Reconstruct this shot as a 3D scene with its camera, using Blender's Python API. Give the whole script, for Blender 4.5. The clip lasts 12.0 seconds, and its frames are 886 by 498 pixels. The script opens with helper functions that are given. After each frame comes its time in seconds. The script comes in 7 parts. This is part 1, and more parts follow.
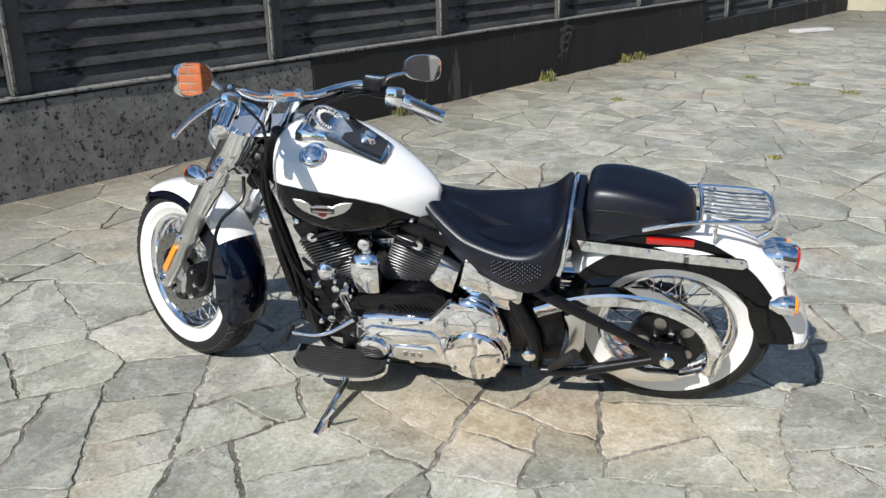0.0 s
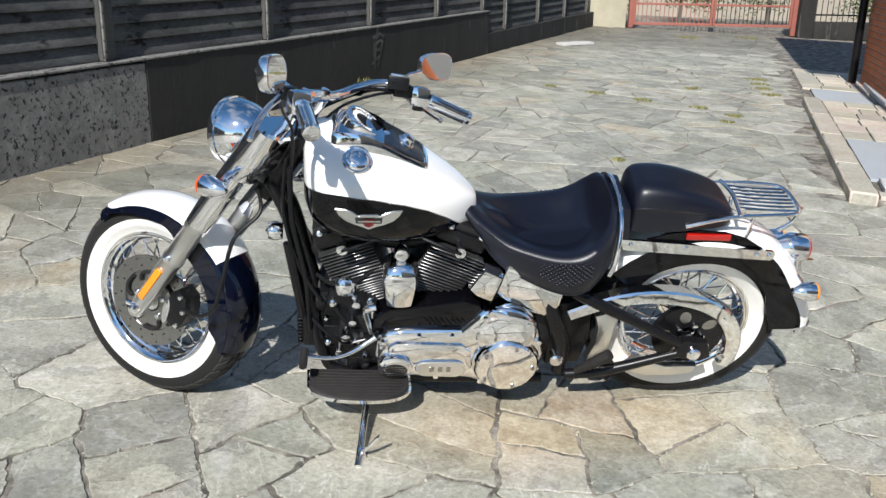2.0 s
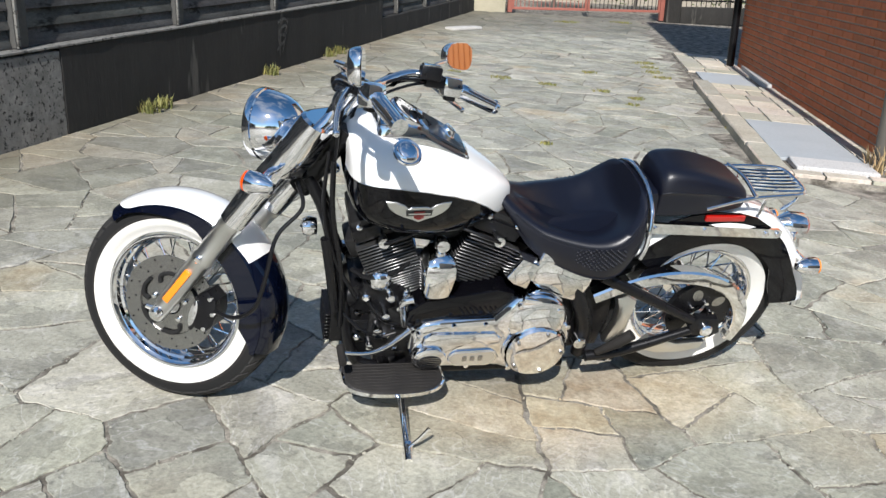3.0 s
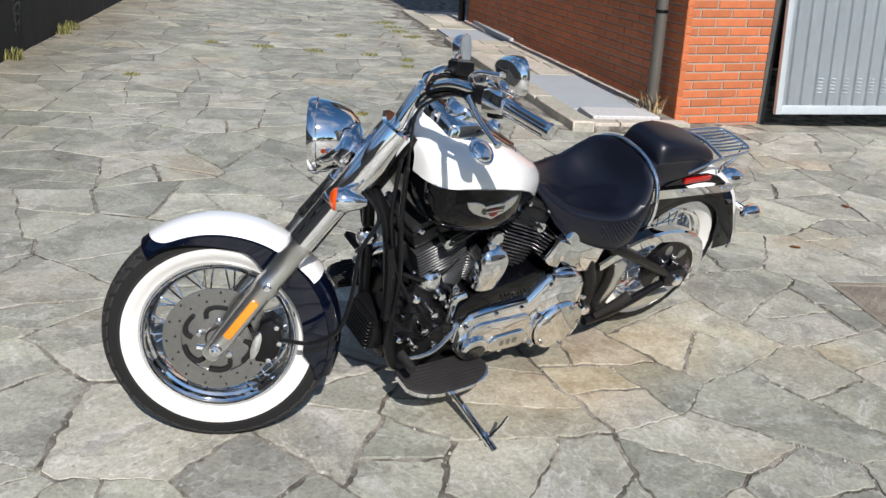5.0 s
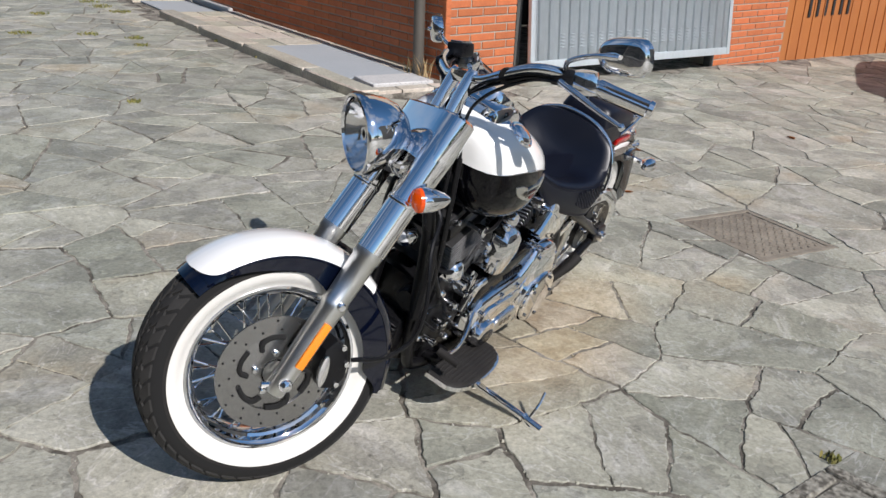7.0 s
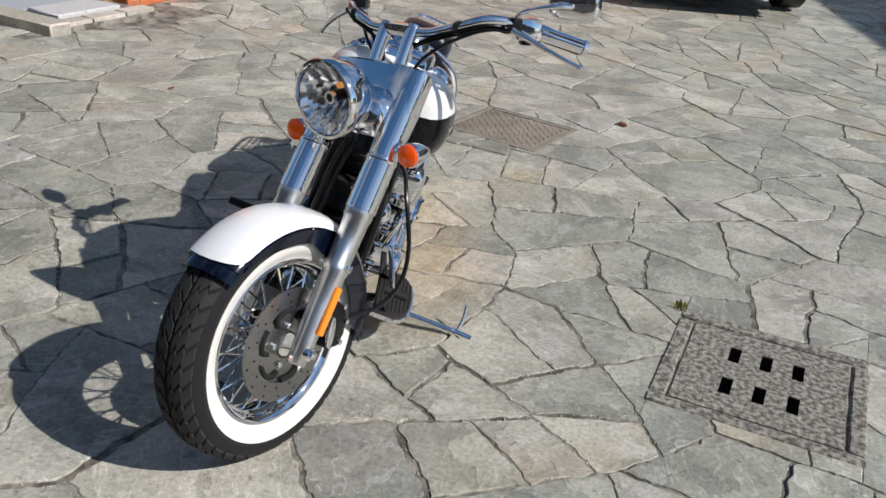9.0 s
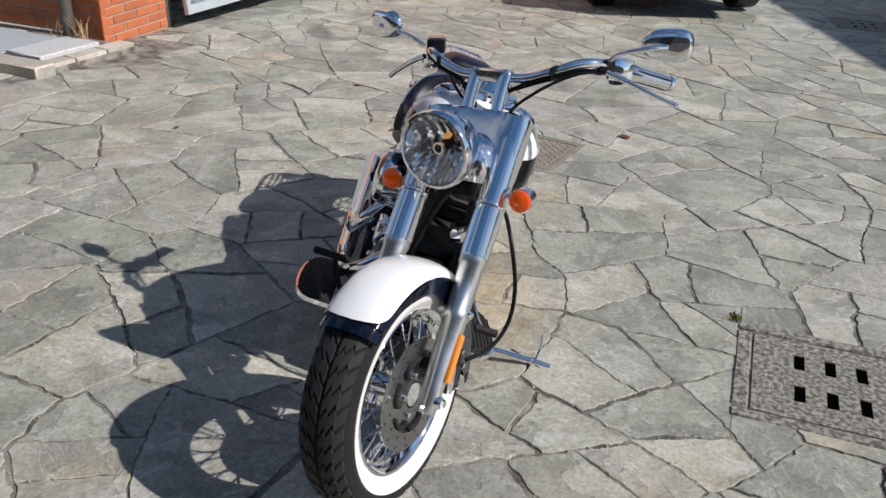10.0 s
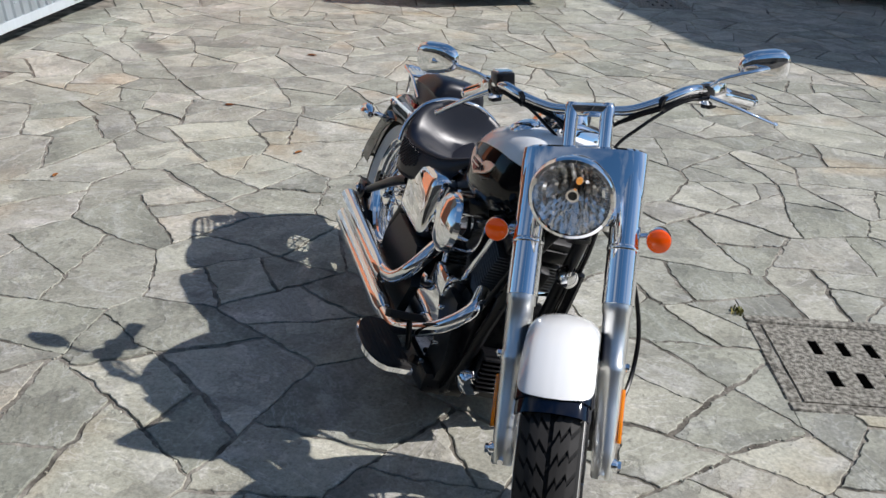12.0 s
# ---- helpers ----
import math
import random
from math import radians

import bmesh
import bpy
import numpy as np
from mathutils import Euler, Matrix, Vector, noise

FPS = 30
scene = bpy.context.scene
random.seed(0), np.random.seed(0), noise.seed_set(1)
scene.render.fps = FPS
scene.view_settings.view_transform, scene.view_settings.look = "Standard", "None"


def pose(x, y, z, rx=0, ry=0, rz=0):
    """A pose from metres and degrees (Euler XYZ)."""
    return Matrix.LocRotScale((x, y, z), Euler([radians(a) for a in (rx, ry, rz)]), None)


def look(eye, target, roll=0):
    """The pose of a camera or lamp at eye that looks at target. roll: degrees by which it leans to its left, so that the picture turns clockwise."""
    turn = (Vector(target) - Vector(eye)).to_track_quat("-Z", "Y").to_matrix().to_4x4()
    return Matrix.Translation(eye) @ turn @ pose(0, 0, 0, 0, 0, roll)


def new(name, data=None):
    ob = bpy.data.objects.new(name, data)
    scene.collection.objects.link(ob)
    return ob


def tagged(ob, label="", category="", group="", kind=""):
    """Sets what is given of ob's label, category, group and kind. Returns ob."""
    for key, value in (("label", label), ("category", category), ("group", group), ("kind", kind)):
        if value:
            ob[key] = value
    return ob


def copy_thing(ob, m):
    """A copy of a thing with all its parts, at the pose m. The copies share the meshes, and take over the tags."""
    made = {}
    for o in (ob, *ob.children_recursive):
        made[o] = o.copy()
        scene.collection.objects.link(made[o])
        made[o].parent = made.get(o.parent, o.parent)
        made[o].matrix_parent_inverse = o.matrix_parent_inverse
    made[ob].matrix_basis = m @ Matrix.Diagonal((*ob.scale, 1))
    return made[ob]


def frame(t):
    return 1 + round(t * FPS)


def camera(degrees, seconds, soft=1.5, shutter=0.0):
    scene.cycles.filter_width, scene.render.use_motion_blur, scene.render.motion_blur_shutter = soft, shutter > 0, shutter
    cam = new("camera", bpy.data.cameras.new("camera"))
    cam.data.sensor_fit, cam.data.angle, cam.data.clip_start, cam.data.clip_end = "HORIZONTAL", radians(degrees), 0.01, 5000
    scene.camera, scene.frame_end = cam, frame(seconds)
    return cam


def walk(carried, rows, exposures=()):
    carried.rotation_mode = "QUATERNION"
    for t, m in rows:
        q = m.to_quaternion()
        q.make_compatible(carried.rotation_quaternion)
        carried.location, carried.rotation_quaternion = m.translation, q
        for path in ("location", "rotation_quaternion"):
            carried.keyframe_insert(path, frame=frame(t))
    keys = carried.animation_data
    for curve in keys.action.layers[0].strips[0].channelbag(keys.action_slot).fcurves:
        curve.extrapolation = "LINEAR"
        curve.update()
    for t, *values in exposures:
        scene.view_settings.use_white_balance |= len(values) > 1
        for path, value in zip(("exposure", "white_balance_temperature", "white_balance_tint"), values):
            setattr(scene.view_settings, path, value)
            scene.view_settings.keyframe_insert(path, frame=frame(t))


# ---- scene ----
cam = camera(53.1, 12.0)
# the yard falls gently: its plane against the plumb line
SLOPE = Matrix(((0.999612, 0.0004, 0.02786, 0), (0.0004, 0.999588, -0.0287, 0), (-0.02786, 0.0287, 0.9992, 0), (0, 0, 0, 1)))
PATH = [
    (0, (0.118, 0.086, 1.488), (0.008, 1.959, 0.794), 0.1),
    (0.5, (-0.13, 0.071, 1.451), (-0.052, 1.942, 0.749), 0.3),
    (1, (-0.321, 0.118, 1.417), (-0.132, 1.993, 0.745), 1.3),
    (1.5, (-0.555, 0.226, 1.414), (-0.22, 2.086, 0.758), 1.7),
    (2, (-0.764, 0.291, 1.408), (-0.282, 2.119, 0.753), 3.3),
    (2.5, (-1.049, 0.336, 1.417), (-0.395, 2.108, 0.759), 3.6),
    (3, (-1.237, 0.45, 1.394), (-0.469, 2.171, 0.725), 4.3),
    (3.2, (-1.291, 0.501, 1.391), (-0.485, 2.192, 0.691), 3.7),
    (4.8, (-1.977, 0.95, 1.406), (-0.702, 2.324, 0.708), 4.6),
    (5, (-2.091, 1.037, 1.433), (-0.76, 2.348, 0.721), 4.2),
    (5.5, (-2.254, 1.229, 1.425), (-0.8, 2.403, 0.712), 5.4),
    (6, (-2.447, 1.46, 1.424), (-0.87, 2.452, 0.698), 4.9),
    (6.5, (-2.52, 1.662, 1.399), (-0.862, 2.514, 0.674), 6.1),
    (6.7, (-2.537, 1.761, 1.398), (-0.846, 2.537, 0.665), 5.3),
    (8.3, (-2.771, 2.516, 1.443), (-0.938, 2.739, 0.675), 5.2),
    (8.5, (-2.789, 2.594, 1.461), (-0.967, 2.665, 0.637), 4.8),
    (9, (-2.837, 2.767, 1.504), (-1.047, 2.596, 0.627), 5.4),
    (9.5, (-2.84, 3.033, 1.554), (-1.068, 2.712, 0.683), 4.4),
    (10, (-2.791, 3.208, 1.583), (-1.011, 2.901, 0.725), 3.4),
    (10.5, (-2.662, 3.372, 1.601), (-0.915, 2.983, 0.707), 3.2),
    (11, (-2.52, 3.551, 1.587), (-0.815, 3.034, 0.678), 3.8),
    (11.5, (-2.413, 3.809, 1.602), (-0.771, 3.118, 0.693), 3.2),
    (12, (-2.295, 4.002, 1.619), (-0.683, 3.189, 0.758), 3.4),
]
walk(cam, [(t, SLOPE @ look(eye, target, roll)) for t, eye, target, roll in PATH],
     exposures=((0.0, 0.31, 6180, 10), (2.5, 0.37, 6230, 10), (5.5, 0.1, 6260, 12), (8.5, -0.02, 6260, 13), (10.5, 0.0, 6260, 13), (12.0, 0.18, 6200, 12)))


# ---- world and light ----
SUN_AZ, SUN_EL = radians(-119.5), radians(39.2)
to_sun = Vector((math.cos(SUN_AZ) * math.cos(SUN_EL), math.sin(SUN_AZ) * math.cos(SUN_EL), math.sin(SUN_EL)))
world = bpy.data.worlds.new("sky")
scene.world = world
world.use_nodes = True
wn = world.node_tree
sky = wn.nodes.new("ShaderNodeTexSky")
sky.sky_type, sky.sun_disc = "NISHITA", False
sky.dust_density, sky.ozone_density, sky.air_density = 0.3, 4.0, 1.0
sky.sun_elevation, sky.sun_rotation = SUN_EL, math.atan2(to_sun.x, to_sun.y)
deep = wn.nodes.new("ShaderNodeHueSaturation")          # a clear, deep blue summer sky
deep.inputs["Saturation"].default_value = 1.12
deep.inputs["Hue"].default_value = 0.492
wn.links.new(sky.outputs[0], deep.inputs["Color"])
at, puffs, cover, blend = [wn.nodes.new(k) for k in ("ShaderNodeTexCoord", "ShaderNodeTexNoise", "ShaderNodeMapRange", "ShaderNodeMix")]
puffs.inputs["Scale"].default_value, puffs.inputs["Detail"].default_value, puffs.inputs["Roughness"].default_value = 2.2, 8, 0.55
cover.inputs["From Min"].default_value, cover.inputs["From Max"].default_value, cover.inputs["To Max"].default_value = 0.5, 0.72, 0.75
blend.data_type = "RGBA"
blend.inputs[7].default_value = (5.2, 5.4, 5.7, 1)      # thin fair-weather cloud
wn.links.new(at.outputs["Generated"], puffs.inputs["Vector"])
wn.links.new(puffs.outputs["Fac"], cover.inputs["Value"])
wn.links.new(cover.outputs[0], blend.inputs[0])
wn.links.new(deep.outputs[0], blend.inputs[6])
wn.links.new(blend.outputs[2], wn.nodes["Background"].inputs[0])
wn.nodes["Background"].inputs[1].default_value = 0.088
sun = bpy.data.lights.new("sun", "SUN")
sun.energy, sun.angle, sun.color = 5.0, radians(0.5), (1.0, 0.945, 0.88)
new("sun", sun).matrix_world = look(to_sun * 30, (0, 0, 0))


# ---- materials ----
def material(name, color, rough=0.5, metal=0.0, second=None, scale=4.0, spread=0.5, fine=0.0, fine_scale=60.0, bump=0.0, bump_scale=80.0,
             coat=0.0, piece=0.0, rough_vary=0.0, space="Object", stretch=(1, 1, 1), specks=None, depth=0.01, spec=0.5):
    """A surface of two mixed tones with fine grain, per-piece shade, worn gloss and relief."""
    m = bpy.data.materials.new(name)
    m.use_nodes = True
    t, n = m.node_tree, m.node_tree.nodes
    bsdf = n["Principled BSDF"]
    bsdf.inputs["Roughness"].default_value = rough
    bsdf.inputs["Metallic"].default_value = metal
    bsdf.inputs["Coat Weight"].default_value = coat
    bsdf.inputs["Specular IOR Level"].default_value = spec
    bsdf.inputs["Coat Roughness"].default_value = 0.04
    bsdf.inputs["Base Color"].default_value = (*color, 1)
    co = n.new("ShaderNodeTexCoord")
    mp = n.new("ShaderNodeMapping")
    mp.inputs["Scale"].default_value = stretch
    t.links.new(co.outputs[space], mp.inputs["Vector"])
    at = mp.outputs[0]

    def noise_at(size, detail=6.0, rough_=0.6):
        k = n.new("ShaderNodeTexNoise")
        k.inputs["Scale"].default_value, k.inputs["Detail"].default_value, k.inputs["Roughness"].default_value = size, detail, rough_
        t.links.new(at, k.inputs["Vector"])
        return k.outputs["Fac"]

    def ramp(src, a, b):
        k = n.new("ShaderNodeMapRange")
        k.inputs["From Min"].default_value, k.inputs["From Max"].default_value = a, b
        t.links.new(src, k.inputs["Value"])
        return k.outputs[0]

    def mix(kind, fac, a, b):
        k = n.new("ShaderNodeMix")
        k.data_type, k.blend_type = "RGBA", kind
        for val, slot in ((fac, k.inputs[0]), (a, k.inputs[6]), (b, k.inputs[7])):
            if isinstance(val, (int, float)):
                slot.default_value = val
            elif isinstance(val, tuple):
                slot.default_value = (*val, 1)
            else:
                t.links.new(val, slot)
        return k.outputs[2]

    col = None
    if second:
        col = mix("MIX", ramp(noise_at(scale), 0.5 - spread / 2, 0.5 + spread / 2), tuple(color), tuple(second))
    if specks:
        col = mix("MIX", ramp(noise_at(specks[1], 3.0, 0.7), specks[2], specks[2] + 0.08), col or tuple(color), tuple(specks[0]))
    if piece:
        info, geo, add = n.new("ShaderNodeObjectInfo"), n.new("ShaderNodeNewGeometry"), n.new("ShaderNodeMath")
        add.operation = "ADD"
        t.links.new(info.outputs["Random"], add.inputs[0])
        t.links.new(geo.outputs["Random Per Island"], add.inputs[1])
        wn_ = n.new("ShaderNodeTexWhiteNoise")
        wn_.noise_dimensions = "1D"
        t.links.new(add.outputs[0], wn_.inputs["W"])
        grey = n.new("ShaderNodeMapRange")
        grey.inputs["To Min"].default_value, grey.inputs["To Max"].default_value = 1 - piece, 1 + piece
        t.links.new(wn_.outputs["Value"], grey.inputs["Value"])
        hue = mix("MIX", 0.35 * piece, (1, 1, 1), wn_.outputs["Color"])
        both = n.new("ShaderNodeVectorMath")
        both.operation = "SCALE"
        t.links.new(hue, both.inputs[0])
        t.links.new(grey.outputs[0], both.inputs["Scale"])
        col = mix("MULTIPLY", 1.0, col or tuple(color), both.outputs[0])
    if fine:
        k = n.new("ShaderNodeMapRange")
        k.inputs["From Min"].default_value, k.inputs["From Max"].default_value = 0.3, 0.7
        k.inputs["To Min"].default_value, k.inputs["To Max"].default_value = 1 - fine, 1 + fine
        t.links.new(noise_at(fine_scale, 8.0, 0.75), k.inputs["Value"])
        s = n.new("ShaderNodeVectorMath")
        s.operation = "SCALE"
        if col is None:
            s.inputs[0].default_value = color
        else:
            t.links.new(col, s.inputs[0])
        t.links.new(k.outputs[0], s.inputs["Scale"])
        col = s.outputs[0]
    if col is not None:
        t.links.new(col, bsdf.inputs["Base Color"])
    if rough_vary:
        k = n.new("ShaderNodeMapRange")
        k.inputs["To Min"].default_value, k.inputs["To Max"].default_value = max(0.02, rough - rough_vary), min(1, rough + rough_vary)
        t.links.new(noise_at(scale * 3), k.inputs["Value"])
        t.links.new(k.outputs[0], bsdf.inputs["Roughness"])
    if bump:
        k = n.new("ShaderNodeBump")
        k.inputs["Strength"].default_value, k.inputs["Distance"].default_value = bump, depth
        t.links.new(noise_at(bump_scale, 8.0, 0.65), k.inputs["Height"])
        t.links.new(k.outputs[0], bsdf.inputs["Normal"])
    return m


CHROME = material("chrome", (0.9, 0.9, 0.91), 0.03, 1.0, rough_vary=0.02, scale=12)
ALLOY = material("polished aluminium", (0.7, 0.7, 0.68), 0.3, 1.0, second=(0.78, 0.78, 0.76), scale=9, rough_vary=0.06)
STEEL = material("brushed steel", (0.36, 0.355, 0.35), 0.27, 1.0, fine=0.12, fine_scale=90)
WHITE = material("white paint", (0.86, 0.86, 0.84), 0.25, coat=1.0)
BLACK = material("black paint", (0.002, 0.002, 0.003), 0.08, spec=0.1, coat=0.5)
NAVY = material("dark navy paint", (0.0015, 0.0028, 0.010), 0.08, spec=0.1, coat=0.9)
SATIN = material("satin black metal", (0.006, 0.006, 0.007), 0.3, spec=0.3, rough_vary=0.1, scale=20)
CASTING = material("grey engine casting", (0.03, 0.03, 0.031), 0.42, 0.6, fine=0.25, fine_scale=120, bump=0.2, bump_scale=200, depth=0.001)
LEATHER = material("black leather", (0.0035, 0.0045, 0.0105), 0.38, spec=0.5, fine=0.2, fine_scale=160, bump=0.16, bump_scale=330, depth=0.0015, rough_vary=0.06)
RUBBER = material("tyre rubber", (0.012, 0.011, 0.011), 0.7, spec=0.3, second=(0.024, 0.022, 0.02), scale=14, bump=0.2, bump_scale=150, depth=0.001)
TREAD = material("worn tread rubber", (0.034, 0.033, 0.032), 0.75, spec=0.3, second=(0.022, 0.021, 0.02), scale=18, bump=0.2, bump_scale=150, depth=0.001)
# shade of grooves, slots and drillings, put in as a near-black colour
RECESS_SHADE = material("painted recess shade", (0.006, 0.006, 0.006), 0.9)
WHITEWALL = material("whitewall rubber", (0.78, 0.77, 0.73), 0.5, second=(0.7, 0.68, 0.63), scale=9, spread=0.4)
AMBER = material("amber lens", (0.95, 0.27, 0.008), 0.15, coat=1.0)
RED = material("red lens", (0.4, 0.008, 0.004), 0.15, coat=1.0)
MIRROR = material("mirror glass", (0.85, 0.85, 0.85), 0.02, 1.0)
DIAL = material("black dial", (0.012, 0.012, 0.013), 0.3, coat=1.0)
PRINT = material("white print", (0.75, 0.75, 0.72), 0.5)
ENAMEL = material("red enamel", (0.25, 0.03, 0.028), 0.3)
LENS = bpy.data.materials.new("clear lens")
LENS.use_nodes = True
_t = LENS.node_tree
_t.nodes.remove(_t.nodes["Principled BSDF"])
_mix, _clear, _gloss = [_t.nodes.new(k) for k in ("ShaderNodeMixShader", "ShaderNodeBsdfTransparent", "ShaderNodeBsdfGlossy")]
_mix.inputs[0].default_value = 0.07
_gloss.inputs["Roughness"].default_value = 0.02
_t.links.new(_clear.outputs[0], _mix.inputs[1])
_t.links.new(_gloss.outputs[0], _mix.inputs[2])
_t.links.new(_mix.outputs[0], _t.nodes["Material Output"].inputs[0])
# glow added to the bulb for the golden reflection in the bowl
BULB = material("amber bulb with added glow", (0.8, 0.3, 0.03), 0.2, coat=1.0)
# emission imitates sunlight caught in the lens; the signal is off
AMBER_GLOW = material("amber lens with added glow", (0.6, 0.06, 0.002), 0.12, coat=0.3)
for lit, glow, hue in ((BULB, 0.45, (1.0, 0.42, 0.08, 1)), (AMBER_GLOW, 0.14, (1.0, 0.13, 0.0, 1))):
    _b = lit.node_tree.nodes["Principled BSDF"]
    _b.inputs["Emission Color"].default_value, _b.inputs["Emission Strength"].default_value = hue, glow
BOWL = material("bright reflector", (0.97, 0.96, 0.94), 0.1, 0.88)
FIN = material("machined fin edge", (0.125, 0.125, 0.125), 0.34, 0.8, fine=0.2, fine_scale=90)

def stone_material():
    """Split stone: cleft bands and pale veins turned anew on every slab, rust-brown stains, grain and relief."""
    m = bpy.data.materials.new("split gneiss slab")
    m.use_nodes = True
    t, n = m.node_tree, m.node_tree.nodes
    bsdf = n["Principled BSDF"]

    def wire(a, b):
        if isinstance(a, (int, float)):
            b.default_value = a
        elif isinstance(a, tuple):
            b.default_value = a if len(a) == len(b.default_value) else (*a, 1)
        else:
            t.links.new(a, b)

    def calc(kind, a, b=0.0):
        k = n.new("ShaderNodeMath")
        k.operation = kind
        wire(a, k.inputs[0])
        wire(b, k.inputs[1])
        return k.outputs[0]

    def span(src, a, b, lo=0.0, hi=1.0):
        k = n.new("ShaderNodeMapRange")
        wire(src, k.inputs["Value"])
        for name, v in (("From Min", a), ("From Max", b), ("To Min", lo), ("To Max", hi)):
            k.inputs[name].default_value = v
        return k.outputs[0]

    def mix(fac, a, b, kind="MIX"):
        k = n.new("ShaderNodeMix")
        k.data_type, k.blend_type = "RGBA", kind
        wire(fac, k.inputs[0])
        wire(a, k.inputs[6])
        wire(b, k.inputs[7])
        return k.outputs[2]

    info, geo = n.new("ShaderNodeObjectInfo"), n.new("ShaderNodeNewGeometry")
    lot = n.new("ShaderNodeTexWhiteNoise")
    lot.noise_dimensions = "1D"
    wire(calc("ADD", info.outputs["Random"], geo.outputs["Random Per Island"]), lot.inputs["W"])
    chance = lot.outputs["Value"]
    turn = n.new("ShaderNodeVectorRotate")
    turn.rotation_type = "Z_AXIS"
    wire(geo.outputs["Position"], turn.inputs["Vector"])
    wire(calc("MULTIPLY", chance, 6.28), turn.inputs["Angle"])
    grain = n.new("ShaderNodeMapping")
    grain.inputs["Scale"].default_value = (1, 2.0, 1)
    wire(turn.outputs[0], grain.inputs["Vector"])

    def cloud(at, size, detail=6.0, rough=0.6, warp=0.0, shift=0.0):
        k = n.new("ShaderNodeTexNoise")
        k.noise_dimensions = "4D"
        wire(at, k.inputs["Vector"])
        wire(calc("MULTIPLY_ADD", chance, 17.0), k.inputs["W"])
        for name, v in (("Scale", size), ("Detail", detail), ("Roughness", rough), ("Distortion", warp)):
            k.inputs[name].default_value = v
        return k.outputs["Fac"]

    flat = geo.outputs["Position"]
    col = mix(span(cloud(flat, 3.2), 0.36, 0.64), STONE_DARK, STONE_PALE)
    bands = cloud(grain.outputs[0], 3.6, 8.0, 0.62, 0.8)
    col = mix(span(bands, 0.54, 0.66, 0, 0.5), col, (0.55, 0.54, 0.50))
    col = mix(span(bands, 0.43, 0.34, 0, 0.5), col, (0.17, 0.165, 0.145))
    veins = calc("ABSOLUTE", calc("SUBTRACT", cloud(grain.outputs[0], 2.3, 4.0, 0.5, 2.0), 0.5))
    col = mix(span(veins, 0.012, 0.0, 0, 0.5), col, (0.6, 0.59, 0.55))
    flake = span(cloud(flat, 4.2, 9.0, 0.6), 0.53, 0.545)
    col = mix(calc("MULTIPLY", flake, 0.34), col, (0.15, 0.148, 0.13))
    pits = cloud(flat, 28.0, 4.0, 0.7)
    col = mix(span(pits, 0.6, 0.68, 0, 0.65), col, (0.13, 0.125, 0.105))
    # rust-brown stains: scattered, where oil and water run under the stand, and along the fence wall
    near = n.new("ShaderNodeVectorMath")
    near.operation = "DISTANCE"
    squash = n.new("ShaderNodeMapping")
    squash.inputs["Scale"].default_value = (0.55, 1.5, 0)
    wire(flat, squash.inputs["Vector"])
    wire(squash.outputs[0], near.inputs[0])
    near.inputs[1].default_value = (0.22 * 0.55, 2.56 * 1.5, 0)
    edge = n.new("ShaderNodeVectorMath")
    edge.operation = "DOT_PRODUCT"
    wire(flat, edge.inputs[0])
    edge.inputs[1].default_value = (0.805, -0.593, 0)
    wide = n.new("ShaderNodeTexNoise")
    wide.inputs["Scale"].default_value, wide.inputs["Detail"].default_value = 1.5, 7
    wire(flat, wide.inputs["Vector"])
    rust = calc("MAXIMUM", calc("MAXIMUM", span(calc("ADD", near.outputs["Value"], calc("MULTIPLY", wide.outputs["Fac"], 0.5)), 0.72, 0.42, 0, 0.75),
                                span(calc("ADD", edge.outputs["Value"], wide.outputs["Fac"]), -3.95, -4.55, 0, 0.8)),
                calc("MULTIPLY", span(wide.outputs["Fac"], 0.55, 0.68, 0, 0.6), span(chance, 0.35, 0.7)))
    col = mix(rust, col, mix(span(cloud(flat, 9.0), 0.4, 0.6), (0.26, 0.19, 0.105), (0.44, 0.375, 0.26)))
    # damp brown dirt along the foot of the fence wall
    col = mix(span(calc("ADD", edge.outputs["Value"], calc("MULTIPLY", wide.outputs["Fac"], 1.4)), -2.9, -4.1, 0, 0.6), col, (0.16, 0.145, 0.105))
    # the paving turns darker towards the gate
    far_end = n.new("ShaderNodeVectorMath")
    far_end.operation = "DOT_PRODUCT"
    wire(flat, far_end.inputs[0])
    far_end.inputs[1].default_value = (0.214, 0.977, 0)
    col = mix(span(calc("ADD", far_end.outputs["Value"], calc("MULTIPLY", wide.outputs["Fac"], 2.4)), 14.6, 16.6, 0, 0.7), col, (0.13, 0.125, 0.1))
    # a dark oil stain in front of the garage
    oil = n.new("ShaderNodeVectorMath")
    oil.operation = "DISTANCE"
    oil_at = n.new("ShaderNodeMapping")
    oil_at.inputs["Scale"].default_value = (1.2, 3.0, 0)
    oil_at.inputs["Rotation"].default_value = (0, 0, radians(20))
    wire(flat, oil_at.inputs["Vector"])
    wire(oil_at.outputs[0], oil.inputs[0])
    spot = Matrix.Rotation(radians(20), 3, "Z") @ Vector((4.62 * 1.2, 3.05 * 3.0, 0))
    oil.inputs[1].default_value = spot
    col = mix(span(calc("ADD", oil.outputs["Value"], wide.outputs["Fac"]), 0.95, 0.75, 0, 0.65), col, (0.07, 0.066, 0.058))
    tint = mix(0.035, (1, 1, 1), lot.outputs["Color"])
    shade = n.new("ShaderNodeVectorMath")
    shade.operation = "SCALE"
    wire(mix(1.0, col, tint, "MULTIPLY"), shade.inputs[0])
    fine = cloud(flat, 70.0, 6.0, 0.8)
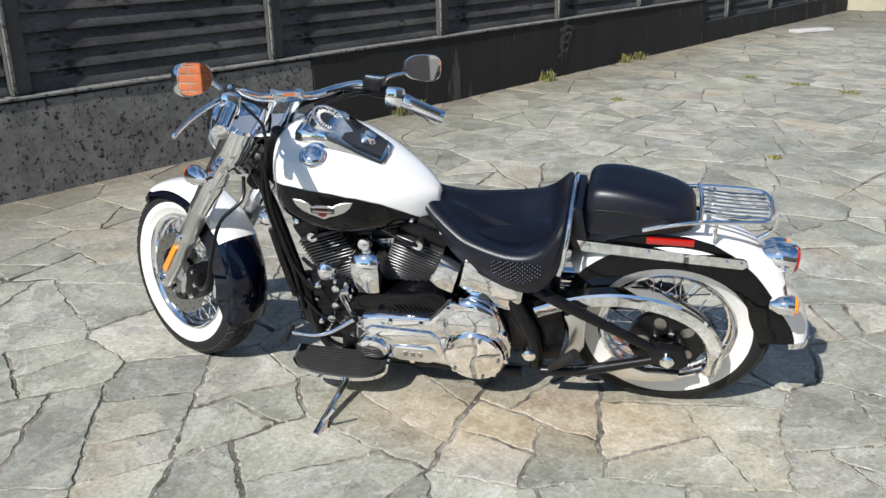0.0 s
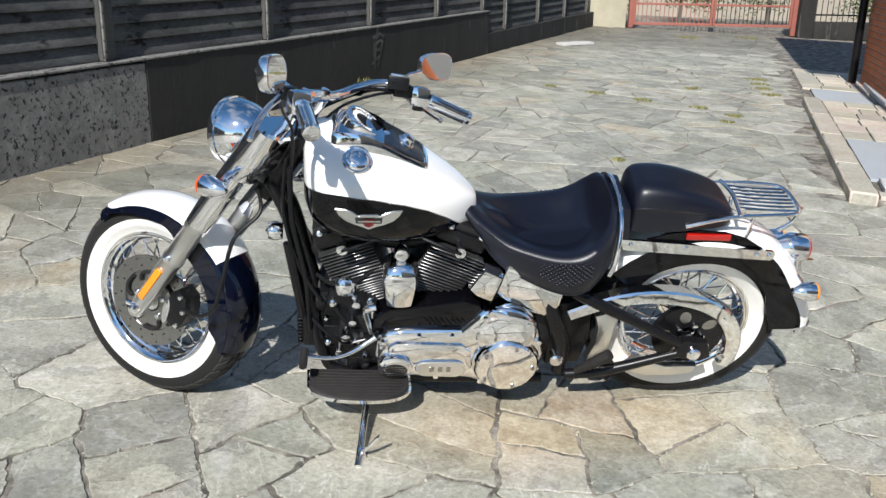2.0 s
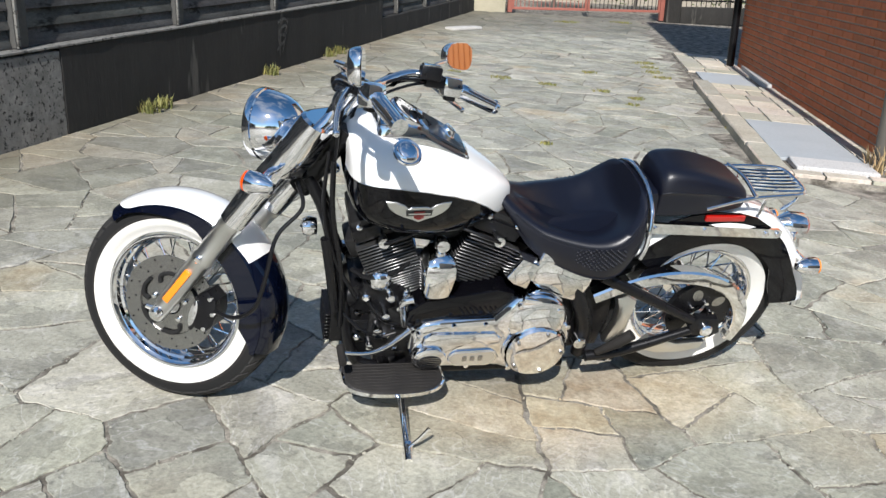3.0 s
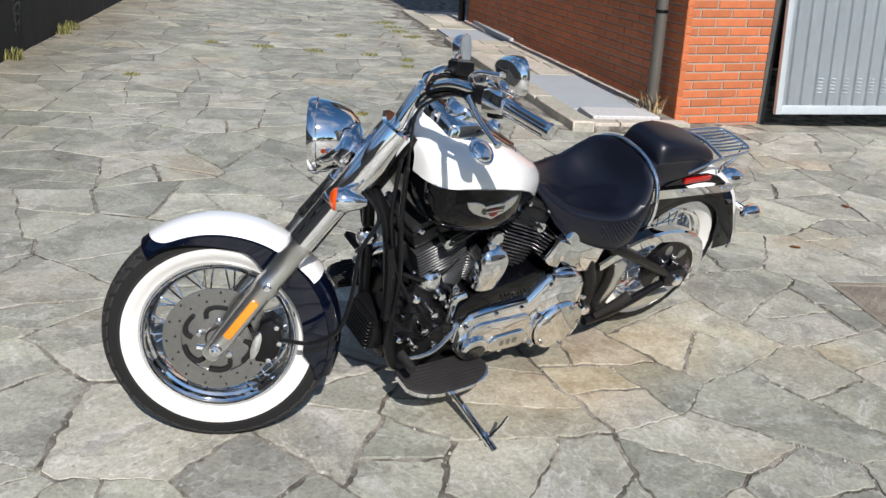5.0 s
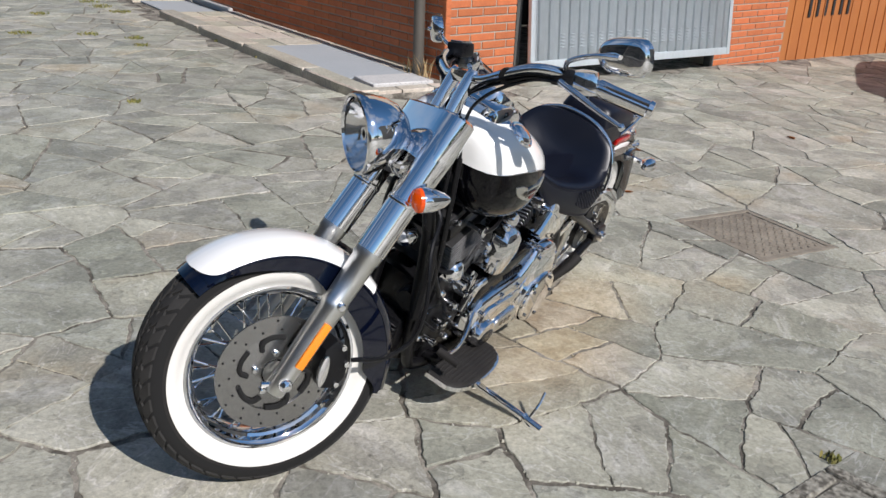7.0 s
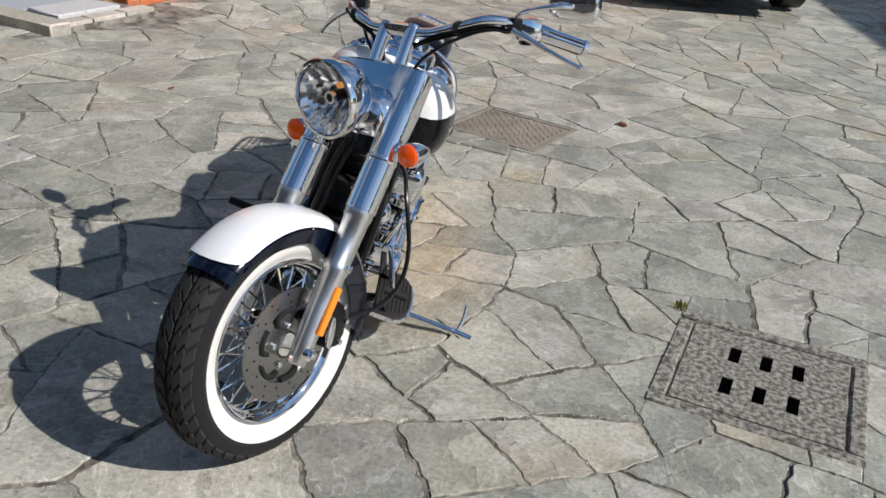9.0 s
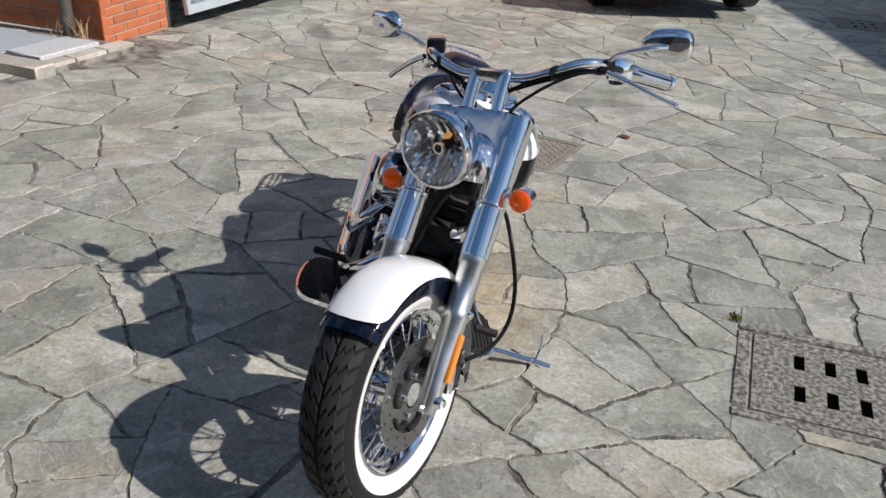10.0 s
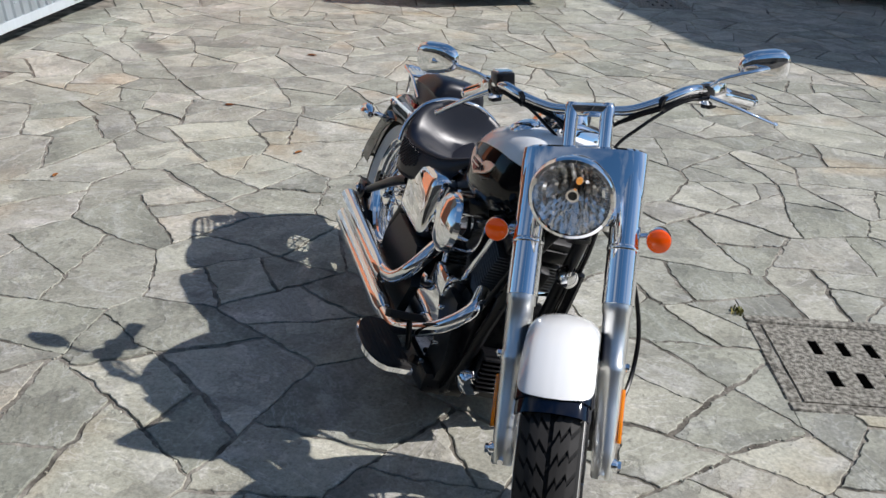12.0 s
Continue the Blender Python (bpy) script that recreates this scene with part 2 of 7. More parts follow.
    wire(calc("MULTIPLY", span(chance, 0, 1, 0.82, 1.2), span(fine, 0.3, 0.7, 0.58, 1.42)), shade.inputs["Scale"])
    wire(shade.outputs[0], bsdf.inputs["Base Color"])
    wire(span(bands, 0.3, 0.7, 0.75, 0.5), bsdf.inputs["Roughness"])
    bump = n.new("ShaderNodeBump")
    bump.inputs["Strength"].default_value, bump.inputs["Distance"].default_value = 0.6, 0.012
    wire(calc("ADD", calc("SUBTRACT", bands, calc("MULTIPLY", flake, 0.2)), calc("MULTIPLY", fine, 0.22)), bump.inputs["Height"])
    wire(bump.outputs[0], bsdf.inputs["Normal"])
    return m


STONE_DARK, STONE_PALE = (0.268, 0.266, 0.216), (0.428, 0.42, 0.345)
STONE = stone_material()
JOINT = material("sandy mortar joint", (0.31, 0.285, 0.24), 0.95, second=(0.085, 0.075, 0.06), scale=9, spread=0.22, fine=0.45, fine_scale=90, bump=0.6, bump_scale=60, depth=0.01)
EARTH = material("dry earth", (0.2, 0.17, 0.12), 0.95, second=(0.12, 0.13, 0.07), scale=0.6, fine=0.25, fine_scale=30, bump=0.4, bump_scale=20)
BRICK = material("orange brick", (0.54, 0.165, 0.058), 0.8, second=(0.44, 0.125, 0.048), scale=6, fine=0.12, fine_scale=60, bump=0.35, bump_scale=90, piece=0.12, depth=0.003)
MORTAR = material("pale mortar", (0.4, 0.34, 0.27), 0.9, second=(0.3, 0.25, 0.2), scale=8, fine=0.2, fine_scale=80, bump=0.4, bump_scale=120, depth=0.004)
PALE_RENDER = material("weathered pale concrete", (0.26, 0.255, 0.235), 0.9, second=(0.12, 0.118, 0.11), scale=9.0, fine=0.2, fine_scale=40, bump=0.5, bump_scale=30,
                       specks=((0.016, 0.016, 0.015), 30, 0.55), depth=0.006)
# real moss black on the fence wall; painted shadow at the far end
MOSSY_SHADE = material("mossy and shade-dark concrete", (0.012, 0.012, 0.011), 0.9, second=(0.028, 0.026, 0.023), scale=3.0, fine=0.3, fine_scale=40, bump=0.5, bump_scale=30,
                 specks=((0.085, 0.08, 0.07), 4, 0.6), depth=0.006, stretch=(1, 1, 0.22))
PANEL = material("dark weathered concrete panel", (0.03, 0.031, 0.031), 0.88, second=(0.115, 0.116, 0.112), scale=3.0, spread=0.35, fine=0.4, fine_scale=45, bump=0.5, bump_scale=40, piece=0.2,
                 depth=0.006, stretch=(0.5, 0.5, 1.6), specks=((0.012, 0.012, 0.011), 7, 0.58))
PAINT_MARK = material("faded paint", (0.13, 0.128, 0.12), 0.9, second=(0.03, 0.03, 0.028), scale=30, spread=0.3)
POST = material("concrete post", (0.05, 0.05, 0.048), 0.85, second=(0.09, 0.088, 0.08), scale=4, fine=0.2, fine_scale=50, bump=0.3, bump_scale=60, depth=0.004)
KERB = material("grey stone kerb", (0.42, 0.37, 0.29), 0.8, second=(0.55, 0.51, 0.43), scale=4, fine=0.3, fine_scale=40, bump=0.6, bump_scale=25, piece=0.22, depth=0.008)
BLUE_SLAB = material("smooth blue-grey slab", (0.36, 0.39, 0.41), 0.6, second=(0.43, 0.46, 0.48), scale=2, fine=0.08, fine_scale=40)
GRANITE = material("white speckled granite", (0.58, 0.57, 0.55), 0.6, specks=((0.25, 0.25, 0.25), 70, 0.58), fine=0.2, fine_scale=120)
GALVANISED = material("galvanised sheet steel", (0.64, 0.7, 0.73), 0.38, 0.4, second=(0.54, 0.6, 0.63), scale=1.5, fine=0.08, fine_scale=30, rough_vary=0.08, stretch=(1, 1, 0.3))
# flat black that stands in for the shade down the drain holes
HOLE_SHADE = material("painted hole shade", (0.001, 0.001, 0.001), 1.0, spec=0.0)
# near-black colour painted in for the shade inside openings
INTERIOR_SHADE = material("painted interior shade", (0.02, 0.02, 0.02), 0.9)
DRAIN = material("pitted concrete", (0.4, 0.38, 0.32), 0.95, second=(0.1, 0.092, 0.074), scale=60, spread=0.2, fine=0.6, fine_scale=120, bump=0.9, bump_scale=90, depth=0.012,
                 specks=((0.05, 0.046, 0.04), 40, 0.6))
IRON = material("rusty cast iron", (0.16, 0.135, 0.105), 0.85, 0.0, second=(0.3, 0.265, 0.21), scale=7, fine=0.2, fine_scale=60, bump=0.5, bump_scale=90, depth=0.004)
PIPE = material("brown painted pipe", (0.085, 0.078, 0.066), 0.5, second=(0.11, 0.1, 0.085), scale=4, rough_vary=0.1)
RED_STEEL = material("faded red painted steel", (0.34, 0.115, 0.085), 0.6, second=(0.27, 0.1, 0.075), scale=5, fine=0.1)
ORANGE_DOOR = material("orange painted steel", (0.45, 0.17, 0.05), 0.5, second=(0.4, 0.14, 0.045), scale=2)
CREAM = material("cream plaster", (0.5, 0.46, 0.34), 0.9, second=(0.36, 0.33, 0.24), scale=3, fine=0.15)
LEAF = material("green leaves", (0.05, 0.09, 0.02), 0.6, second=(0.09, 0.12, 0.03), scale=3, piece=0.4)
LEAF_DRY = material("dry orange leaf", (0.42, 0.17, 0.04), 0.8, second=(0.3, 0.11, 0.03), scale=40)
WEED = material("yellow green weed", (0.26, 0.22, 0.07), 0.7, second=(0.13, 0.16, 0.04), scale=8, piece=0.4)
DRY = material("dry straw stalk", (0.36, 0.26, 0.13), 0.8, piece=0.3)
CAR_WHITE = material("silver white car paint", (0.7, 0.72, 0.73), 0.3, coat=1.0)
CAR_DARK = material("dark grey car paint", (0.025, 0.027, 0.03), 0.3, coat=1.0)
TINT = material("tinted car glass", (0.01, 0.011, 0.012), 0.05, coat=1.0)
PLASTIC = material("black plastic", (0.015, 0.015, 0.015), 0.5)
PLASTER = material("neighbour's plaster", (0.45, 0.4, 0.32), 0.9, second=(0.38, 0.34, 0.28), scale=0.8, fine=0.1)
ROOF = material("clay roof tiles", (0.25, 0.11, 0.07), 0.85, second=(0.18, 0.085, 0.06), scale=5)


# ---- mesh helpers ----
def finish(name, bm, mat, crease=38):
    me = bpy.data.meshes.new(name)
    bmesh.ops.recalc_face_normals(bm, faces=bm.faces)
    bm.to_mesh(me)
    bm.free()
    me.materials.append(mat)
    me.shade_smooth()
    me.set_sharp_from_angle(angle=radians(crease))
    return me


def part(name, bm, mat, parent, label="", crease=38):
    ob = new(name, finish(name, bm, mat, crease))
    ob.parent = parent
    if label:
        tagged(ob, label=label)
    return ob


def thing(name, label, category, at=None, group="", kind=""):
    ob = new(name)
    ob.empty_display_size = 0.1
    if at is not None:
        ob.matrix_world = at
    return tagged(ob, label, category, group, kind)


def single(name, bm, mat, label, category="", at=None, group="", kind="", crease=38):
    ob = new(name, finish(name, bm, mat, crease))
    if at is not None:
        ob.matrix_world = at
    return tagged(ob, label, category, group, kind)


def curve(points, sub=6):
    """Catmull-Rom through points of any dimension."""
    p = np.array(points, float)
    if sub < 2 or len(p) < 3:
        return p
    q = np.vstack([2 * p[0] - p[1], p, 2 * p[-1] - p[-2]])
    out = []
    for i in range(1, len(q) - 2):
        for k in range(sub):
            t = k / sub
            a, b, c, d = q[i - 1], q[i], q[i + 1], q[i + 2]
            out.append(0.5 * (2 * b + (c - a) * t + (2 * a - 5 * b + 4 * c - d) * t * t + (3 * b - a - 3 * c + d) * t ** 3))
    out.append(p[-1])
    return np.array(out)


def loft(rings, closed=True, caps=True, bm=None):
    bm = bm or bmesh.new()
    rows = [[bm.verts.new(tuple(v)) for v in ring] for ring in rings]
    n = len(rows[0])
    for a, b in zip(rows, rows[1:]):
        for i in range(n if closed else n - 1):
            j = (i + 1) % n
            bm.faces.new((a[i], a[j], b[j], b[i]))
    if caps and closed:
        bm.faces.new(rows[0][::-1])
        bm.faces.new(rows[-1])
    return bm


def tube(points, r, n=12, sub=6, caps=True, bm=None):
    """A round tube through points; r: one radius, or one for each point."""
    pts = np.array(points, float)
    rad = np.full(len(pts), r) if np.isscalar(r) else np.array(r, float)
    both = curve(np.c_[pts, rad], sub)
    pts, rad = both[:, :3], both[:, 3]
    tang = np.gradient(pts, axis=0)
    tang /= np.linalg.norm(tang, axis=1)[:, None]
    side = np.cross(tang[0], (0, 0, 1) if abs(tang[0][2]) < 0.9 else (1, 0, 0))
    rings = []
    for p, t, q in zip(pts, tang, rad):
        side = side - t * (side @ t)
        side /= np.linalg.norm(side)
        other = np.cross(t, side)
        rings.append([p + q * (math.cos(a) * side + math.sin(a) * other) for a in np.linspace(0, 2 * math.pi, n, endpoint=False)])
    return loft(rings, True, caps, bm)


def lathe(profile, origin, axis, n=40, bm=None, start=None):
    """Turned shape: profile of (along, radius) round the axis through origin."""
    ax = np.array(axis, float)
    ax /= np.linalg.norm(ax)
    s = np.cross(ax, (0, 0, 1) if abs(ax[2]) < 0.9 else (1, 0, 0)) if start is None else np.array(start, float)
    s /= np.linalg.norm(s)
    o = np.cross(ax, s)
    origin = np.array(origin, float)
    bm = bm or bmesh.new()
    rings = []
    for al, r in profile:
        if r < 1e-6:
            rings.append([bm.verts.new(tuple(origin + ax * al))] * n)
        else:
            rings.append([bm.verts.new(tuple(origin + ax * al + r * (math.cos(a) * s + math.sin(a) * o))) for a in np.linspace(0, 2 * math.pi, n, endpoint=False)])
    for a, b in zip(rings, rings[1:]):
        for i in range(n):
            j = (i + 1) % n
            f = list(dict.fromkeys((a[i], a[j], b[j], b[i])))
            if len(f) > 2:
                bm.faces.new(f)
    return bm


def box(c, size, bevel=0.0, turn=None, seg=2, bm=None):
    own = bmesh.new()
    bmesh.ops.create_cube(own, size=1)
    bmesh.ops.scale(own, vec=size, verts=own.verts)
    if bevel:
        bmesh.ops.bevel(own, geom=own.edges[:], offset=bevel, segments=seg, affect="EDGES", profile=0.6)
    m = Matrix.Translation(c) @ (turn.to_4x4() if turn is not None else Matrix.Identity(4))
    bmesh.ops.transform(own, matrix=m, verts=own.verts)
    if bm is None:
        return own
    me = bpy.data.meshes.new("tmp")
    own.to_mesh(me)
    own.free()
    bm.from_mesh(me)
    bpy.data.meshes.remove(me)
    return bm


def prism(poly, y0, y1, bevel=0.0, place=None, seg=2):
    """A polygon in x, z, thick from y0 to y1; place: where each (x, y, z) goes."""
    bm = bmesh.new()
    a = [bm.verts.new((x, y0, z)) for x, z in poly]
    f = bm.faces.new(a)
    ext = bmesh.ops.extrude_face_region(bm, geom=[f])
    vs = [g for g in ext["geom"] if isinstance(g, bmesh.types.BMVert)]
    bmesh.ops.translate(bm, vec=(0, y1 - y0, 0), verts=vs)
    if bevel:
        es = [e for e in bm.edges if all(abs(v.co.y - y1) < 1e-6 for v in e.verts)]
        bmesh.ops.bevel(bm, geom=es, offset=bevel, segments=seg, affect="EDGES", profile=0.5)
    if place:
        for v in bm.verts:
            v.co = place(v.co)
    return bm


def moved(bm, m):
    bmesh.ops.transform(bm, matrix=m, verts=bm.verts)
    return bm


def ellipse(cx, cz, rx, rz, n=28, turn=0.0):
    c, s = math.cos(turn), math.sin(turn)
    return [(cx + rx * math.cos(a) * c - rz * math.sin(a) * s, cz + rx * math.cos(a) * s + rz * math.sin(a) * c) for a in np.linspace(0, 2 * math.pi, n, endpoint=False)]


def gz(x, y):
    """The yard's height at x, y."""
    return -0.02788 * x + 0.02872 * y


def smoothstep(x, a, b):
    t = min(1, max(0, (x - a) / (b - a)))
    return t * t * (3 - 2 * t)


# ---- ground and the fence wall ----
bm = bmesh.new()
xs = [-300, -80, -25, -14, -7, 0, 7, 14, 22, 40, 90, 300]
rows = [[bm.verts.new((x, y, gz(min(16, max(-10, x)), min(20, max(-10, y))) - 0.005)) for x in xs] for y in xs]
for a, b in zip(rows, rows[1:]):
    for i in range(len(xs) - 1):
        bm.faces.new((a[i], a[i + 1], b[i + 1], b[i]))
single("ground", bm, JOINT, "sandy grey mortar bed of the yard between the slabs", kind="structure")

FB, FD, FN = Vector((-2.56, 4.75, 0)), Vector((0.593, 0.805, 0)).normalized(), Vector((0.805, -0.593, 0)).normalized()


def on_fence(s, off=0.0, z=0.0):
    p = FB + FD * s + FN * off
    return Vector((p.x, p.y, gz(p.x, p.y) + z))


def fence_block(s0, s1, off0, off1, z0, z1, bevel=0.006):
    """A block along the fence line whose top and bottom follow the fall of the yard."""
    bm = bmesh.new()
    v = [bm.verts.new(on_fence(s, o, z)) for z in (z0, z1) for s, o in ((s0, off0), (s1, off0), (s1, off1), (s0, off1))]
    for f in ((0, 1, 2, 3), (4, 5, 6, 7), (0, 1, 5, 4), (1, 2, 6, 5), (2, 3, 7, 6), (3, 0, 4, 7)):
        bm.faces.new([v[i] for i in f])
    bmesh.ops.recalc_face_normals(bm, faces=bm.faces)
    if bevel:
        bmesh.ops.bevel(bm, geom=bm.edges[:], offset=bevel, segments=1, affect="EDGES")
    return bm


def roughened(bm, amount, cut=0.12, fine=5.0):
    """Uneven, worn faces on a wall block."""
    long = [e for e in bm.edges if e.calc_length() > cut * 2]
    for _ in range(5):
        long = [e for e in bm.edges if e.calc_length() > cut * 1.6]
        if not long:
            break
        bmesh.ops.subdivide_edges(bm, edges=long, cuts=1, use_grid_fill=True)
    bmesh.ops.triangulate(bm, faces=bm.faces)
    for v in bm.verts:
        v.co += Vector(noise.noise_vector(v.co * fine)) * amount
    return bm


single("wall_fence_pale", roughened(fence_block(-12.2, 2.268, -0.22, 0, -0.1, 0.535), 0.007), PALE_RENDER, "low weathered pale concrete wall, pitted and stained, under the fence", kind="structure")
single("wall_fence_dark", roughened(fence_block(2.27, 9.05, -0.22, 0.002, -0.1, 0.55), 0.006), MOSSY_SHADE, "low mossy and shade-dark concrete wall under the panel fence", kind="structure")
# the far wall stands in shadow, given here by the black colour
single("wall_fence_far", roughened(fence_block(9.052, 15.1, -0.22, 0, -0.1, 0.27), 0.006), MOSSY_SHADE, "lower concrete wall at the far end of the yard, shadow painted in", kind="structure")
single("wall_fence_cap", roughened(fence_block(-12.2, 9.05, -0.24, 0.012, 0.551, 0.566, 0.003), 0.004), PALE_RENDER, "thin pale crust along the top edge of the low wall", kind="structure")

posts = [-10.95, -9.1, -7.25, -5.4, -3.55, -1.7, 0.14, 1.99, 3.84, 5.69, 7.4, 8.95]
for s in posts + [9.9, 11.5, 13.1, 14.7]:
    low = 0.566 if s < 9.0 else 0.27
    post = thing("fence_post", "weathered dark concrete fence post standing on the low wall", "fence post", Matrix.Translation(on_fence(s, -0.1, low)), "fence posts")
    turn = Matrix(((FD.x, FN.x, 0), (FD.y, FN.y, 0), (0, 0, 1)))
    part("shaft", roughened(box((0, 0, 0.85), (0.12, 0.12, 1.7), 0.012, turn), 0.004, 0.1, 8), POST, post)
    part("edge_strip", box(tuple(turn @ Vector((-0.045, 0.068, 0.85))), (0.022, 0.016, 1.7), 0.004, turn), PALE_RENDER, post, "pale raised edge strip")
ends = posts + [9.9, 11.5, 13.1, 14.7]
for s0, s1 in zip(ends, ends[1:]):
    low = 0.566 if s0 < 8.9 else 0.27
    fence = thing("concrete_fence", "dark weathered precast concrete fence bay with stepped horizontal boards", "fence", Matrix.Translation(on_fence((s0 + s1) / 2, -0.1, low)), "fence bays")
    mid = on_fence((s0 + s1) / 2, -0.1, low)
    for k in range(15):
        bm = bmesh.new()
        z0, z1 = 0.002 + k * 0.11, 0.113 + k * 0.11
        prof = [(0.03, z0), (0.03, z0 + 0.012), (0.008, z1 - 0.015), (-0.005, z1), (-0.035, z1), (-0.035, z0)]
        rings = [[FD * s + FN * o + Vector((0, 0, z + gz(*(mid + FD * s).xy) - gz(*mid.xy))) for o, z in prof] for s in ((s0 - s1) / 2 + 0.066, (s1 - s0) / 2 - 0.066)]
        part("board", loft(rings), PANEL, fence)

# ---- the brick house with its garages ----
HC, HU, HW = Vector((4.04, 4.64, 0)), Vector((0.868, -0.497, 0)).normalized(), Vector((0.493, 0.87, 0)).normalized()
HN = Vector((-HU.y, HU.x, 0)) * -1          # out of the garage front
HS = Vector((-HW.y, HW.x, 0))                                     # out of the long side
HOUSE_Z = -0.05


def house(u, w, z, out=0.0):
    """u along the garage front, w along the long side, z above the house's floor."""
    p = HC + HU * u + HW * w + HN * out
    return Vector((p.x, p.y, HOUSE_Z + z))


def house_block(u0, u1, w0, w1, z0, z1, bevel=0.0):
    bm = bmesh.new()
    v = [bm.verts.new(house(u, w, z)) for z in (z0, z1) for u, w in ((u0, w0), (u1, w0), (u1, w1), (u0, w1))]
    for f in ((0, 1, 2, 3), (4, 5, 6, 7), (0, 1, 5, 4), (1, 2, 6, 5), (2, 3, 7, 6), (3, 0, 4, 7)):
        bm.faces.new([v[i] for i in f])
    bmesh.ops.recalc_face_normals(bm, faces=bm.faces)
    if bevel:
        bmesh.ops.bevel(bm, geom=bm.edges[:], offset=bevel, segments=1, affect="EDGES")
    return bm


TOP = 5.6
D0, D1, P1, E1 = 0.74, 3.5, 4.7, 8.05       # garage opening, pillar, second garage
wall_corner = single("wall_garage_corner", house_block(0.01, D0, 0.01, 0.3, -0.5, TOP), MORTAR, "orange brick corner of the house beside the garage door", kind="structure")
wall_pillar = single("wall_garage_pillar", house_block(D1, P1, 0.01, 0.3, -0.6, TOP), MORTAR, "orange brick pier between the two garage doors", kind="structure")
wall_side = single("wall_house_side", house_block(0.01, 0.3, 0.31, 5.95, -0.5, TOP), MORTAR, "long orange brick side wall of the house in grazing light", kind="structure")
single("wall_lintel", house_block(D0, D1, 0.02, 0.3, 2.25, TOP), MORTAR, "brick lintel over the garage door", kind="structure")
single("wall_lintel_far", house_block(P1, E1, 0.02, 0.3, 2.25, TOP), MORTAR, "brick lintel over the second garage door", kind="structure")
single("wall_house_far", house_block(E1, E1 + 4, 0.01, 0.3, -0.8, TOP), BRICK, "far brick front of the house", kind="structure")
single("wall_house_back", house_block(0.3, E1 + 4, 5.65, 5.95, -0.8, TOP), BRICK, "brick end wall of the house", kind="structure")
# wall and ceiling get their indoor shade from a near-black colour
single("wall_garage_inner", house_block(D0 - 0.2, E1, 2.9, 3.0, -0.8, TOP), INTERIOR_SHADE, "inner wall of the garage, coloured dark as interior shade", kind="structure")
single("ceiling_garage", house_block(0.3, E1 + 4, 0.3, 5.65, TOP - 0.1, TOP - 0.002), INTERIOR_SHADE, "garage ceiling, coloured dark as interior shade", kind="structure")
single("roof_house", house_block(-0.55, E1 + 4.6, -0.05, 6.0, TOP + 0.002, TOP + 0.2, 0.02), ROOF, "low roof of the brick house", kind="structure")

# ---- raised walk along the house ----
K0, KD, KN = Vector((3.11, 4.84, 0)), Vector((0.515, 0.857, 0)).normalized(), Vector((0.857, -0.515, 0)).normalized()


def on_walk(s, off, z):
    p = K0 + KD * s + KN * off
    return Vector((p.x, p.y, gz(p.x, p.y) + z))


def walk_block(s0, s1, o0, o1, z0, z1, bevel=0.006):
    bm = bmesh.new()
    v = [bm.verts.new(on_walk(s, o, z)) for z in (z0, z1) for s, o in ((s0, o0), (s1, o0), (s1, o1), (s0, o1))]
    for f in ((0, 1, 2, 3), (4, 5, 6, 7), (0, 1, 5, 4), (1, 2, 6, 5), (2, 3, 7, 6), (3, 0, 4, 7)):
        bm.faces.new([v[i] for i in f])
    bmesh.ops.recalc_face_normals(bm, faces=bm.faces)
    if bevel:
        bmesh.ops.bevel(bm, geom=bm.edges[:], offset=bevel, segments=1, affect="EDGES")
    return bm


walk_base = single("pavement_walk", walk_block(0.02, 4.18, 0.11, 0.92, -0.1, 0.03), JOINT, "mortar bed of the raised stone walk along the brick wall", kind="structure")
far_base = single("pavement_walk_far", walk_block(4.2, 7.3, 0.0, 0.9, -0.1, 0.006), JOINT, "mortar bed of the low pavement along the far part of the house", kind="structure")
kerb = thing("kerb", "worn grey stone kerb edging the raised walk", "kerb", Matrix.Identity(4))
s = 0.0
for k, ln in enumerate((0.9, 1.15, 1.05, 1.1)):
    part("kerbstone", roughened(walk_block(s, s + ln - 0.006, -0.06, 0.108, -0.05, 0.075, 0.012), 0.004), KERB, kerb)
    s += ln
single("blue_slab", walk_block(0.52, 2.0, 0.125, 0.73, 0.032, 0.056, 0.004), BLUE_SLAB, "smooth blue-grey stone slab let into the raised walk", "stone slab")
single("blue_slab", walk_block(4.28, 5.3, 0.1, 0.68, 0.008, 0.026, 0.004), BLUE_SLAB, "smooth blue-grey stone slab let into the low pavement", "stone slab")
single("stone_step", walk_block(4.25, 5.9, 0.74, 0.88, 0.008, 0.08, 0.008), GRANITE, "white stone strip at the foot of the brick wall", "step")
single("granite_step", walk_block(0.19, 0.5, 0.17, 0.72, 0.03, 0.075, 0.008), GRANITE, "white speckled granite step slab lying beside the downpipe", "step")
# flagstones of the walk and of the low pavement
rng_w = np.random.default_rng(8)
